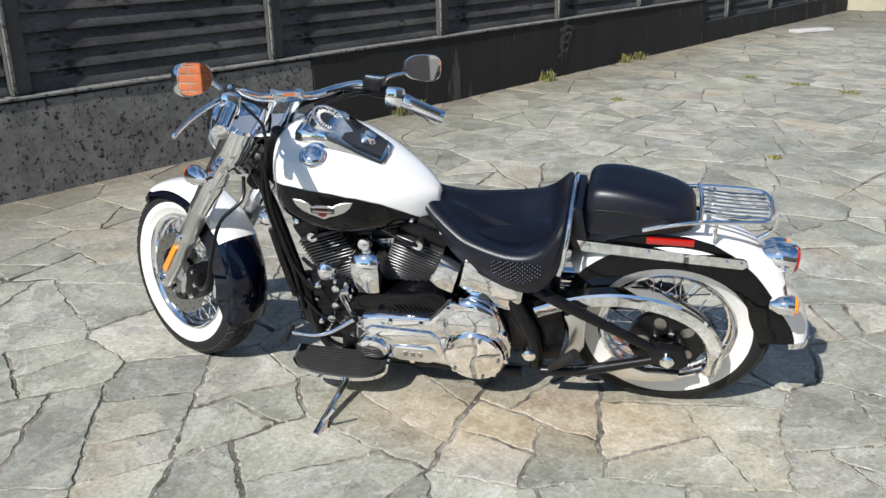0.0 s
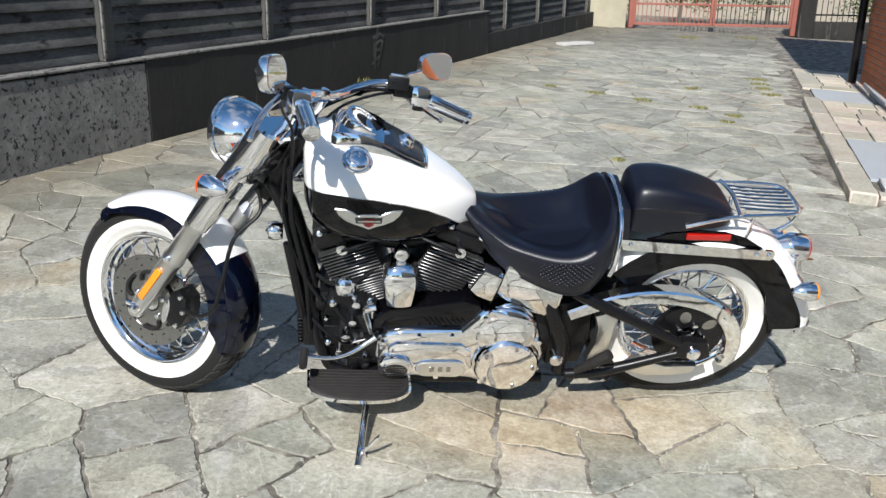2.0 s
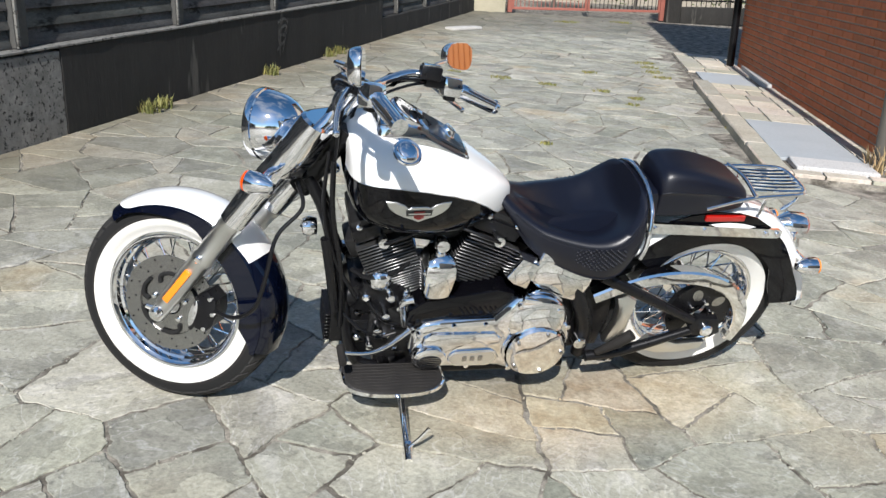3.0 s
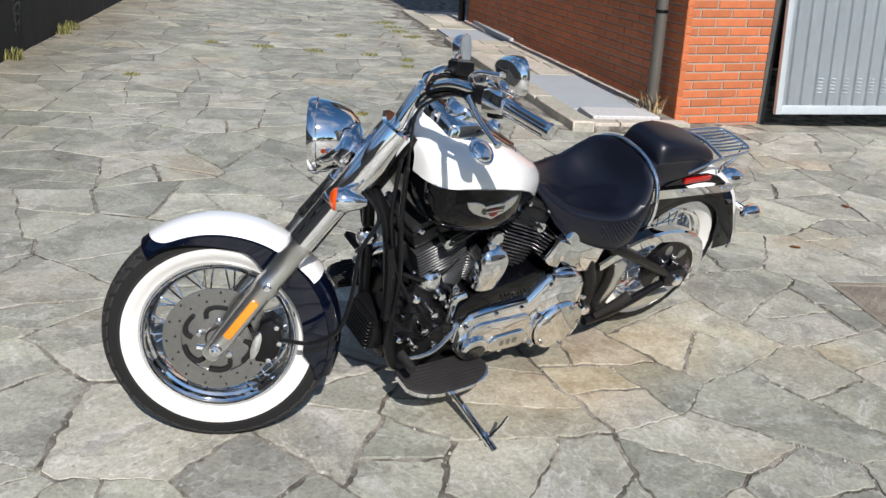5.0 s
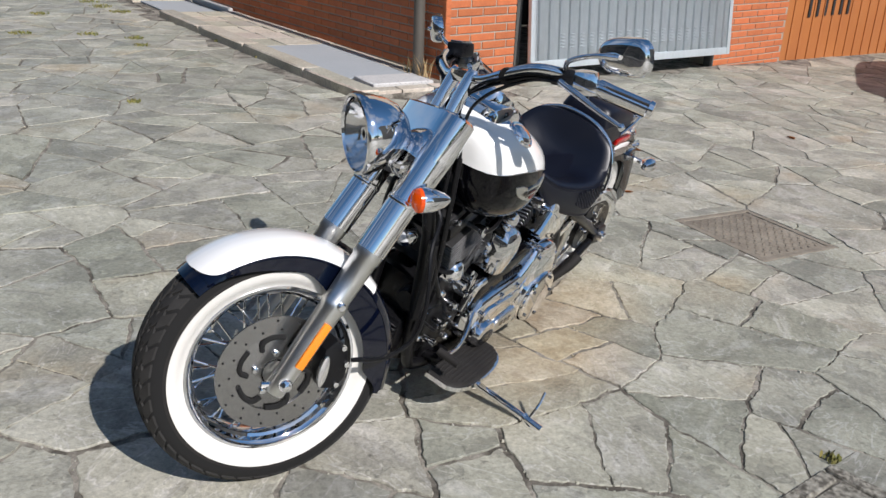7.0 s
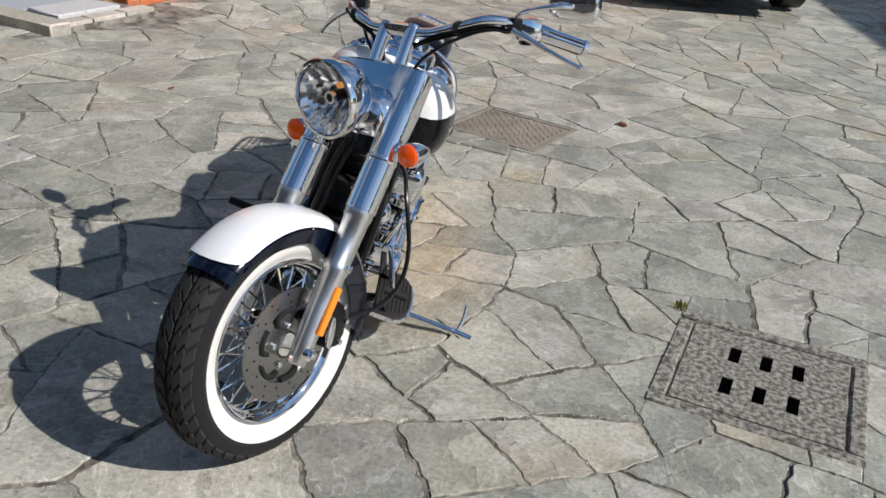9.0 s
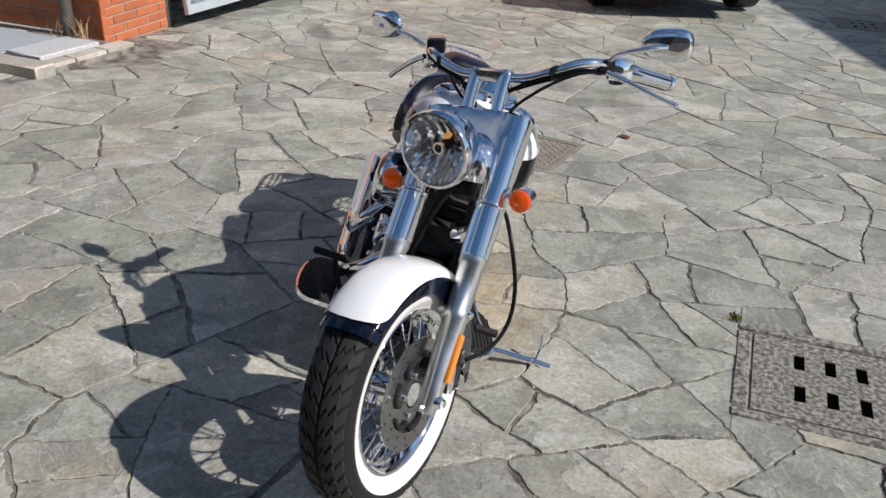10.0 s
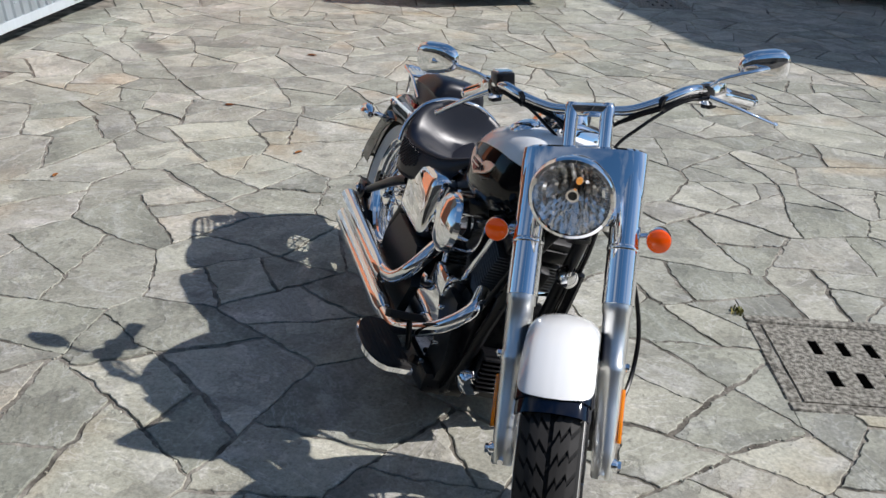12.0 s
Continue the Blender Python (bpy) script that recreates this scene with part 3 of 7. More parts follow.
for base, s0, s1, o0, o1, z in ((walk_base, 2.02, 4.18, 0.118, 0.9, 0.034), (walk_base, 0.52, 2.0, 0.742, 0.9, 0.034), (walk_base, 0.03, 0.17, 0.118, 0.9, 0.034), (far_base, 5.32, 7.28, 0.01, 0.88, 0.006)):
    rows_n = max(1, round((s1 - s0) / 0.34))
    for r in range(rows_n):
        a, b = s0 + (s1 - s0) * r / rows_n, s0 + (s1 - s0) * (r + 1) / rows_n
        cuts = [o0] + sorted(o0 + (o1 - o0) * (k + 1 + rng_w.uniform(-0.25, 0.25)) / 3 for k in range(2 if o1 - o0 > 0.4 else 0)) + [o1]
        for c, d in zip(cuts, cuts[1:]):
            part("flagstone", walk_block(a + 0.006, b - 0.006, c + 0.006, d - 0.006, z - 0.02, z + 0.022 + rng_w.uniform(-0.003, 0.003), 0.005), KERB, base)

# ---- an unseen house, added and shaped to shade the yard's edge ----
NY, FAR_Y = -8.8, -16.0
neighbour = thing("neighbour_house", "unseen plain house added to shade the edge of the yard", "house", Matrix.Identity(4))
part("wall", prism([(-1.2, -1.2), (-1.2, 5.9), (-0.5, 6.55), (16.0, 3.4), (16.0, -1.2)], FAR_Y, NY), PLASTER, neighbour)
part("roof", prism([(-1.45, 5.85), (-0.5, 6.75), (16.3, 3.55), (16.3, 3.4), (-0.5, 6.57), (-1.3, 5.8)], FAR_Y - 0.3, NY + 0.02), ROOF, neighbour)

# ---- garage doors, downpipes ----
frame_m = Matrix(((HU.x, HW.x, 0, 0), (HU.y, HW.y, 0, 0), (0, 0, 1, 0), (0, 0, 0, 1)))
door_m = Matrix.Translation(house((D0 + D1) / 2, -0.17, 0.125)) @ frame_m @ Matrix.Rotation(radians(-6), 4, "X") @ Matrix.Rotation(radians(1.5), 4, "Y")
garage_door = thing("garage_door", "galvanised corrugated up-and-over garage door, swung slightly open", "garage door", door_m)
W2, H2 = 1.36, 2.1
bm = bmesh.new()
edge = []
ribs = 22
for k in range(ribs):
    x0 = -W2 + 0.05 + k * (2 * W2 - 0.1) / ribs
    w_ = (2 * W2 - 0.1) / ribs
    edge += [(x0, 0), (x0 + 0.36 * w_, 0), (x0 + 0.44 * w_, -0.016), (x0 + 0.92 * w_, -0.016)]
edge.append((W2 - 0.05, 0))
loft([[(x, y, z) for x, y in edge] for z in (0.07, H2 - 0.05)], closed=False, caps=False, bm=bm)
bmesh.ops.solidify(bm, geom=bm.faces[:], thickness=0.002)
sheet = part("sheet", bm, GALVANISED, garage_door, "corrugated galvanised sheet", 20)
for x in (-W2 + 0.025, W2 - 0.025):
    part("stile", box((x, -0.004, H2 / 2), (0.05, 0.04, H2), 0.004), GALVANISED, garage_door)
for z in (0.035, H2 - 0.035):
    part("rail", box((0, -0.004, z), (2 * W2 - 0.1, 0.035, 0.07), 0.004), GALVANISED, garage_door)
for k in range(2, ribs - 2):
    x0 = -W2 + 0.05 + (k + 0.68) * (2 * W2 - 0.1) / ribs
    bm = bmesh.new()
    for j in range(5):
        box((x0, -0.021, 0.17 + 0.027 * j), (0.045, 0.012, 0.012), 0.004, Matrix.Rotation(radians(-28), 3, "X"), 1, bm)
    part("louvre", bm, GALVANISED, sheet)
handle = part("handle", tube([(-0.12, -0.02, 0.04), (-0.12, -0.06, 0.05), (-0.12, -0.06, 0.14), (-0.12, -0.02, 0.15)], 0.012, 8, 4), PLASTIC, garage_door, "black pull handle")
# dark strips that stand in for the shaded gap beside the door
for u in (D0 + 0.03, D1 - 0.03):
    single("door_frame", house_block(u - 0.03, u + 0.03, 0.0, 0.08, -0.45, 2.25), POST, "jamb of the garage opening, coloured dark for the shaded gap", "door frame", group="garage jambs")
second_door = thing("garage_door", "closed orange painted steel garage door with small vents", "garage door", Matrix.Translation(house((P1 + E1) / 2, 0.06, -0.4)) @ frame_m)
part("sheet", box((0, 0, 1.32), (E1 - P1 - 0.02, 0.04, 2.62), 0.006), ORANGE_DOOR, second_door)
for k in range(16):
    part("rib", box((-1.5 + 0.2 * k, -0.026, 1.3), (0.03, 0.012, 2.5), 0.004), ORANGE_DOOR, second_door)
# solid strips, coloured like the shade in open slots
for k in range(6):
    part("vent", box((-1.2 + 0.16 * k, -0.03, 0.85), (0.05, 0.006, 0.22), 0.002), INTERIOR_SHADE, second_door, "vent slots painted dark for the shade in them")

near_pipe = thing("downpipe", "brown painted steel downpipe on the brick wall near the corner", "downpipe", Matrix.Translation(house(-0.085, 0.24, 0)))
part("pipe", tube([(0, 0, 0.0), (0, 0, 5.0)], 0.045, 16, 1), PIPE, near_pipe)
for z in (0.9, 2.2):
    part("clamp", lathe([(-0.012, 0.049), (0.012, 0.049)], (0, 0, z), (0, 0, 1), 16), SATIN, near_pipe)
far_pipe = thing("downpipe", "dark steel downpipe at the far corner of the house", "downpipe", Matrix.Translation(house(-0.1, 5.9, 0)))
part("pipe", tube([(0, 0, 0.05), (0, 0, 5.0)], 0.05, 14, 1), SATIN, far_pipe)
part("shoe", tube([(0, 0, 0.12), (-0.02, -0.03, 0.08), (-0.06, -0.09, 0.05)], 0.055, 12, 3), SATIN, far_pipe)

# ---- far end: gate, pillars, hedge ----
G0, G1 = Vector((7.21, 16.92, 0)), Vector((10.35, 16.23, 0))
GD = (G1 - G0).normalized()
gate_m = Matrix.Translation((G0.x, G0.y, gz(G0.x, G0.y) + 0.04)) @ Matrix.Rotation(math.atan2(GD.y, GD.x), 4, "Z")
gate = thing("metal_gate", "faded red painted steel double gate with upright rods", "gate", gate_m)
span = (G1 - G0).length
for x0, x1, mat in ((0.03, span / 2 - 0.01, RED_STEEL), (span / 2 + 0.01, span - 0.03, RED_STEEL)):
    leaf = part("gate_leaf", box(((x0 + x1) / 2, 0, 0.04), (x1 - x0, 0.04, 0.05), 0.006), mat, gate)
    for z in (0.42, 1.2):
        part("rail", box(((x0 + x1) / 2, 0, z), (x1 - x0, 0.04, 0.04), 0.006), mat, leaf)
    for x in (x0 + 0.02, x1 - 0.02):
        part("stile", box((x, 0, 0.62), (0.045, 0.045, 1.2), 0.006), mat, leaf)
    count = int((x1 - x0) / 0.085)
    for k in range(1, count):
        part("rod", tube([(x0 + k * (x1 - x0) / count, 0, 0.04), (x0 + k * (x1 - x0) / count, 0, 1.2)], 0.008, 6, 1), SATIN if x0 > 1 else mat, leaf)
# the right pillar is grey concrete; its black colour stands for shadow
for p, wd, mat, label in ((G0 - GD * 0.55, 0.8, CREAM, "weathered cream plaster gate pillar"), (G1 + GD * 0.22, 0.3, MOSSY_SHADE, "weathered concrete gate pillar, coloured dark for the shadow on it")):
    single("gate_pillar", box((p.x, p.y, gz(p.x, p.y) + 0.9), (wd, 0.35, 1.9), 0.02, Matrix.Rotation(math.atan2(GD.y, GD.x), 3, "Z")), mat, label, "pillar", group="gate pillars")
for p in (G0 - GD * 0.02, G1 + GD * 0.02):
    single("gate_post", box((p.x, p.y, gz(p.x, p.y) + 0.7), (0.09, 0.09, 1.4), 0.008, Matrix.Rotation(math.atan2(GD.y, GD.x), 3, "Z")), RED_STEEL, "faded red steel gate post", "post", group="gate posts")
rail_m = Matrix.Translation((G1.x, G1.y, gz(G1.x, G1.y))) @ Matrix.Rotation(math.atan2(GD.y, GD.x), 4, "Z")
railing = thing("railing", "dark steel railing on a low wall beside the gate", "railing", rail_m)
# grey wall in shadow, the shadow put into its colour
part("low_wall", box((2.4, 0, 0.12), (4.0, 0.25, 0.34), 0.015), MOSSY_SHADE, railing)
for z in (0.42, 1.1):
    part("rail", box((2.4, 0, z), (4.0, 0.03, 0.03), 0.004), SATIN, railing)
for k in range(36):
    part("rod", tube([(0.45 + 0.11 * k, 0, 0.29), (0.45 + 0.11 * k, 0, 1.2)], 0.008, 6, 1), SATIN, railing)


def leafy(n, size, spread, seed, shape=1.0):
    """Many small folded leaves in an uneven cloud."""
    rng = np.random.default_rng(seed)
    bm = bmesh.new()
    lumps = rng.uniform(-1, 1, (14, 3)) * np.array(spread) * 0.75
    for _ in range(n):
        c = lumps[rng.integers(len(lumps))] + rng.normal(0, 0.3, 3) * np.array(spread) * 0.75
        a = rng.normal(size=3)
        a /= np.linalg.norm(a)
        b = np.cross(a, rng.normal(size=3))
        b /= np.linalg.norm(b)
        l, w_ = size * rng.uniform(0.6, 1.3), size * 0.4
        v = [bm.verts.new(tuple(q)) for q in (c, c + a * l * 0.5 + b * w_ * 0.5, c + a * l, c + a * l * 0.5 - b * w_ * 0.5)]
        bm.faces.new(v)
    return bm


for k, (x, y, w_, h_) in enumerate(((7.4, 19.0, 0.9, 0.8), (9.2, 18.7, 1.0, 0.75), (11.2, 18.4, 1.2, 0.9), (13.5, 17.9, 1.3, 1.0), (15.7, 17.4, 1.3, 1.0))):
    bush = thing("hedge_bush", "dense dark green garden bush behind the gate", "bush", Matrix.Translation((x, y, gz(x, y))), "hedge")
    part("stem", tube([(0, 0, -0.1), (0.03, 0.02, 0.5), (0, 0, 1.0)], [0.05, 0.04, 0.02], 8, 3), PIPE, bush)
    part("crown", moved(leafy(2600, 0.09, (w_, 0.6, h_), 40 + k), Matrix.Translation((0, 0, h_ + 0.25))), LEAF, bush)
single("wall_street", box((11, 21.3, 1.2), (26, 0.3, 3.4), 0.02), PLASTER, "pale plaster wall across the street", kind="structure")

# a flat pale offcut lying by the fence wall
single("stone_offcut", roughened(moved(box((0, 0, 0.02), (0.62, 0.2, 0.04), 0.006), Matrix.Translation((4.66, 13.49, gz(4.66, 13.49))) @ Matrix.Rotation(radians(20), 4, "Z")), 0.006, 0.06, 9),
       GRANITE, "broken pale stone offcut lying on the paving", "stone")

# ---- drain cover and inspection cover ----
GC = Vector((-0.578, 1.507, 0))
ga = radians(-117.8)
drain = thing("drain_cover", "pitted square concrete drain cover with six oblong holes", "drain cover", SLOPE @ Matrix.Translation(GC) @ Matrix.Rotation(ga, 4, "Z"))
A, B = 0.25, 0.25
bm = bmesh.new()
hx = [(-0.1, 0.018), (0.0, 0.018), (0.1, 0.018)]
hy = [(-0.1, 0.048), (0.1, 0.048)]
gx = sorted([-A, A] + [c + s * h for c, h in hx for s in (-1, 1)])
gy = sorted([-B, B] + [c + s * h for c, h in hy for s in (-1, 1)])
vt = {}
for i, x in enumerate(gx):
    for j, y in enumerate(gy):
        vt[i, j] = bm.verts.new((x, y, 0.0))
for i in range(len(gx) - 1):
    for j in range(len(gy) - 1):
        if not (i % 2 == 1 and j % 2 == 1):
            bm.faces.new((vt[i, j], vt[i + 1, j], vt[i + 1, j + 1], vt[i, j + 1]))
ex = bmesh.ops.extrude_face_region(bm, geom=bm.faces[:])
bmesh.ops.translate(bm, vec=(0, 0, -0.05), verts=[g for g in ex["geom"] if isinstance(g, bmesh.types.BMVert)])
part("plate", roughened(bm, 0.002, 0.035, 30), DRAIN, drain)
for x, y, sx, sy in ((0, B + 0.035, 2 * A + 0.12, 0.05), (0, -B - 0.035, 2 * A + 0.12, 0.05), (A + 0.035, 0, 0.05, 2 * B), (-A - 0.035, 0, 0.05, 2 * B)):
    part("surround", roughened(box((x, y, -0.025), (sx, sy, 0.06), 0.006, None, 1), 0.004, 0.05, 20), DRAIN, drain)
# each hole is plugged with a black box, its darkness painted on
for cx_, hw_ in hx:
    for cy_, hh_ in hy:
        part("hole", box((cx_, cy_, -0.02), (2 * hw_ + 0.006, 2 * hh_ + 0.006, 0.032), 0.0), HOLE_SHADE, drain, "black plug standing for the shade in a hole")
part("shaft", box((0, 0, -0.12), (2 * A - 0.02, 2 * B - 0.02, 0.01)), INTERIOR_SHADE, drain)

GC2, ga2 = Vector((5.57, -2.42, 0)), radians(-112)
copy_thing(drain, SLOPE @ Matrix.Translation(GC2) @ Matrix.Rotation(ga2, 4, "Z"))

MC = Vector((1.79, 2.02, 0))
ma = math.atan2(2.09 - 2.39, 2.04 - 1.64)
manhole = thing("inspection_cover", "rusty patterned cast iron inspection cover in the paving", "manhole cover", SLOPE @ Matrix.Translation(MC) @ Matrix.Rotation(ma, 4, "Z"))
part("plate", box((0, 0, -0.014), (0.44, 0.5, 0.02), 0.003), IRON, manhole)
bm = bmesh.new()
for i in range(17):
    for j in range(19):
        if (i + j) % 2:
            box((-0.2 + i * 0.025, -0.225 + j * 0.025, -0.003), (0.021, 0.009, 0.006), 0.001, Matrix.Rotation(radians(45 if i % 2 else -45), 3, "Z"), 1, bm)
tagged(part("tread_pattern", bm, IRON, manhole), kind="stuff")
for x, y, sx, sy in ((0, 0.27, 0.52, 0.03), (0, -0.27, 0.52, 0.03), (0.24, 0, 0.03, 0.51), (-0.24, 0, 0.03, 0.51)):
    part("rim", roughened(box((x, y, -0.011), (sx, sy, 0.022), 0.003), 0.004, 0.03, 30), IRON, manhole)


# ---- a pale scrawl and dribbles on the dark wall ----
scrawl = tagged(new("wall_scrawl"), "pale faded paint scrawl on the dark low wall", "paint mark")
strokes = ([(0.0, 0.46), (0.16, 0.49), (0.24, 0.45)], [(0.02, 0.38), (0.15, 0.42), (0.22, 0.4), (0.12, 0.33)], [(0.0, 0.3), (0.1, 0.34), (0.19, 0.3), (0.08, 0.24)], [(-0.02, 0.2), (0.08, 0.25), (0.15, 0.22)], [(0.26, 0.5), (0.2, 0.34), (0.1, 0.16)])
for st in strokes:
    path = curve(st, 5)
    bm = bmesh.new()
    w_ = 0.014
    loft([[on_fence(5.6 + a, 0.0095, b + w_), on_fence(5.6 + a, 0.0095, b - w_)] for a, b in path], closed=False, caps=False, bm=bm)
    part("stroke", bm, PAINT_MARK, scrawl)

# ---- weeds in the joints ----
def tuft(x, y, r, n, mat, h, seed, label, wall=False):
    rng = np.random.default_rng(seed)
    bm = bmesh.new()
    for _ in range(n):
        a, q = rng.uniform(0, 6.28), r * rng.uniform(0, 1) ** 0.7
        bx, by = q * math.cos(a), q * math.sin(a)
        d, l = rng.uniform(0, 6.28), h * rng.uniform(0.5, 1.2)
        ox, oy = l * 0.6 * math.cos(d), l * 0.6 * math.sin(d)
        wx, wy = -math.sin(d) * 0.004, math.cos(d) * 0.004
        v = [bm.verts.new(p) for p in ((bx - wx, by - wy, -0.016), (bx + wx, by + wy, -0.012), (bx + ox * 0.5 + wx, by + oy * 0.5 + wy, l * 0.7), (bx + ox, by + oy, l), (bx + ox * 0.5 - wx, by + oy * 0.5 - wy, l * 0.7))]
        bm.faces.new(v)
    single("weed_tuft", bm, mat, label, "weed", Matrix.Translation((x, y, gz(x, y) + 0.004)), "weeds", "stuff")


rng = np.random.default_rng(5)
spots = [(-0.14, 1.645, 0.03), (3.05, 8.9, 0.12), (3.4, 8.5, 0.1), (2.7, 9.3, 0.08), (3.7, 7.4, 0.07), (3.95, 7.7, 0.1), (5.15, 8.95, 0.12), (5.3, 9.35, 0.13), (5.5, 9.7, 0.12), (5.7, 10.1, 0.15), (3.8, 8.1, 0.1),
         (2.0, 6.0, 0.05), (4.4, 9.3, 0.1), (1.2, 8.0, 0.07), (7.5, 15.2, 0.25), (8.9, 15.5, 0.22), (3.35, 5.05, 0.05), (3.5, 5.4, 0.06), (4.0, 6.35, 0.06), (4.45, 7.1, 0.07)]
for k, (x, y, r) in enumerate(spots):
    tuft(x, y, r, int(90 * r / 0.1), WEED, 0.016, 100 + k, "small yellow green weeds growing in a paving joint")
for k, s in enumerate((3.15, 3.35, 5.3, 6.9, 7.2)):
    p = on_fence(s, 0.06)
    tuft(p.x, p.y, 0.08, 60, WEED, 0.09, 140 + k, "weeds growing at the foot of the fence wall")
for k, (u, w_) in enumerate(((-0.14, 0.08), (-0.1, 0.33), (-0.12, 0.14))):
    p = house(u, w_, 0)
    tuft(p.x, p.y, 0.05, 16, DRY, 0.19, 160 + k, "dry straw-coloured stalks beside the downpipe")


# ---- a few dry leaves ----
LEAF_SPOTS = ((1.96, 1.35, 0.045, 0.3), (3.01, 2.85, 0.03, 1.2), (2.06, 2.7, 0.028, 2.0), (4.12, 1.97, 0.04, 0.8), (2.08, 3.9, 0.025, 2.6))
for k, (x, y, q, turn_) in enumerate(LEAF_SPOTS):
    bm = bmesh.new()
    rows_ = []
    for a in np.linspace(-1, 1, 7):
        w_ = q * 0.45 * math.sqrt(max(0.02, 1 - a * a))
        rows_.append([(q * a, -w_, 0.012 * w_ / q + 0.006), (q * a, 0, 0.003 + 0.004 * a * a), (q * a, w_, 0.014 * w_ / q + 0.008)])
    loft(rows_, closed=False, caps=False, bm=bm)
    bmesh.ops.solidify(bm, geom=bm.faces[:], thickness=0.0006)
    single("dry_leaf", bm, LEAF_DRY, "small curled dry orange leaf lying on the paving", "leaf", SLOPE @ Matrix.Translation((x, y, 0.0)) @ Matrix.Rotation(turn_, 4, "Z"), "dry leaves")


# ---- parked cars ----
def car(paint, label, at):
    c = thing("car", label, "car", at, "parked cars")
    # x: from the tail forwards; rows of x, half width, sill, belt
    rows_ = [(0.02, 0.60, 0.42, 0.92), (0.06, 0.76, 0.34, 0.98), (0.25, 0.85, 0.27, 1.0), (0.9, 0.88, 0.24, 1.0), (2.4, 0.88, 0.24, 0.96), (3.4, 0.86, 0.25, 0.9), (4.1, 0.78, 0.3, 0.8), (4.3, 0.6, 0.36, 0.7)]
    rings = []
    for x, hw, lo, hi in curve(rows_, 4):
        rings.append([(x, s * y, z) for s, seq in ((1, 1), (-1, -1)) for y, z in ((hw * 0.8, lo), (hw, lo + 0.12), (hw, (lo + hi) / 2), (hw * 0.97, hi - 0.06), (hw * 0.9, hi))[::seq]])
    part("body", loft(rings), paint, c)
    top = [(0.12, 0.72, 0.98, 0.62, 1.0), (0.35, 0.76, 0.98, 0.62, 1.38), (1.0, 0.78, 0.97, 0.6, 1.46), (2.2, 0.78, 0.95, 0.6, 1.45), (2.8, 0.76, 0.92, 0.62, 1.25), (3.3, 0.72, 0.88, 0.66, 0.9)]
    rings = [[(x, h0, z0), (x, h1, z1), (x, h1 * 0.7, z1 + 0.03), (x, -h1 * 0.7, z1 + 0.03), (x, -h1, z1), (x, -h0, z0)] for x, h0, z0, h1, z1 in curve(top, 4)]
    part("greenhouse", loft(rings), TINT, c, "dark tinted windows")
    rings = [[(x, h1 + 0.02, z1 - 0.02), (x, h1 * 0.7, z1 + 0.045), (x, -h1 * 0.7, z1 + 0.045), (x, -h1 - 0.02, z1 - 0.02)] for x, h0, z0, h1, z1 in curve(top[1:4], 4)]
    part("roof", loft(rings), paint, c)
    bump = part("rear_bumper", loft([[(x, y, z) for x, z in ((-0.02, 0.36), (-0.07, 0.42), (-0.08, 0.52), (-0.06, 0.6), (0.0, 0.62), (0.1, 0.6), (0.1, 0.36))]
                                     for y in (-0.62, -0.4, 0, 0.4, 0.62)], True, True), paint, c)
    part("lower_lip", box((0.03, 0, 0.33), (0.16, 1.4, 0.08), 0.03), PLASTIC, bump, "black plastic lower lip")
    for s in (1, -1):
        part("bumper_corner", loft([[(-0.02 + dx, s * y, 0.36 + q) for dx, q in ((0, 0), (-0.05, 0.06), (-0.06, 0.16), (0, 0.26), (0.1, 0.25), (0.1, 0))] for dx0, y in ((0, 0.6),)]
                                    + [[(0.1 + dx, s * 0.8, 0.36 + q) for dx, q in ((0, 0), (-0.05, 0.06), (-0.06, 0.16), (0, 0.26), (0.1, 0.25), (0.1, 0))]]
                                    + [[(0.4 + dx, s * 0.875, 0.36 + q) for dx, q in ((0, 0), (-0.05, 0.06), (-0.06, 0.16), (0, 0.26), (0.1, 0.25), (0.1, 0))]]), paint, c)
        part("tail_light", box((0.09, s * 0.74, 0.82), (0.2, 0.16, 0.26), 0.03), RED, c, "red tail light")
        part("reflector", box((-0.07, s * 0.5, 0.5), (0.02, 0.14, 0.035), 0.005), RED, c, "red bumper reflector")
        for x in (0.78, 3.35):
            tyre = part("wheel", lathe([(-0.1, 0.2), (-0.1, 0.28), (-0.08, 0.31), (0.08, 0.31), (0.1, 0.28), (0.1, 0.2)], (x, s * 0.77, 0.31), (0, 1, 0), 32), RUBBER, c)
            part("rim", lathe([(0.0, 0.2), (s * 0.085, 0.2), (s * 0.09, 0.17), (s * 0.05, 0.16), (s * 0.06, 0.05), (s * 0.08, 0.0)], (x, s * 0.77, 0.31), (0, 1, 0), 24), ALLOY, tyre)
            part("arch", lathe([(-0.12, 0.36), (0.1, 0.36)], (x, s * 0.77, 0.33), (0, 1, 0), 28), PLASTIC, c)
    part("number_plate", box((-0.085, 0, 0.5), (0.01, 0.52, 0.11), 0.003), PRINT, c, "white number plate")
    part("underbody", box((2.1, 0, 0.3), (3.9, 1.4, 0.14), 0.04), PLASTIC, c)
    return c


car(CAR_WHITE, "silver white estate car parked with its tail to the yard", Matrix.Translation((5.6, -0.6, gz(5.6, -0.6))) @ Matrix.Rotation(radians(-2), 4, "Z"))
car(CAR_DARK, "dark grey car parked at the edge of the yard", Matrix.Translation((5.0, -5.1, gz(5.0, -5.1))) @ Matrix.Rotation(radians(-40), 4, "Z"))

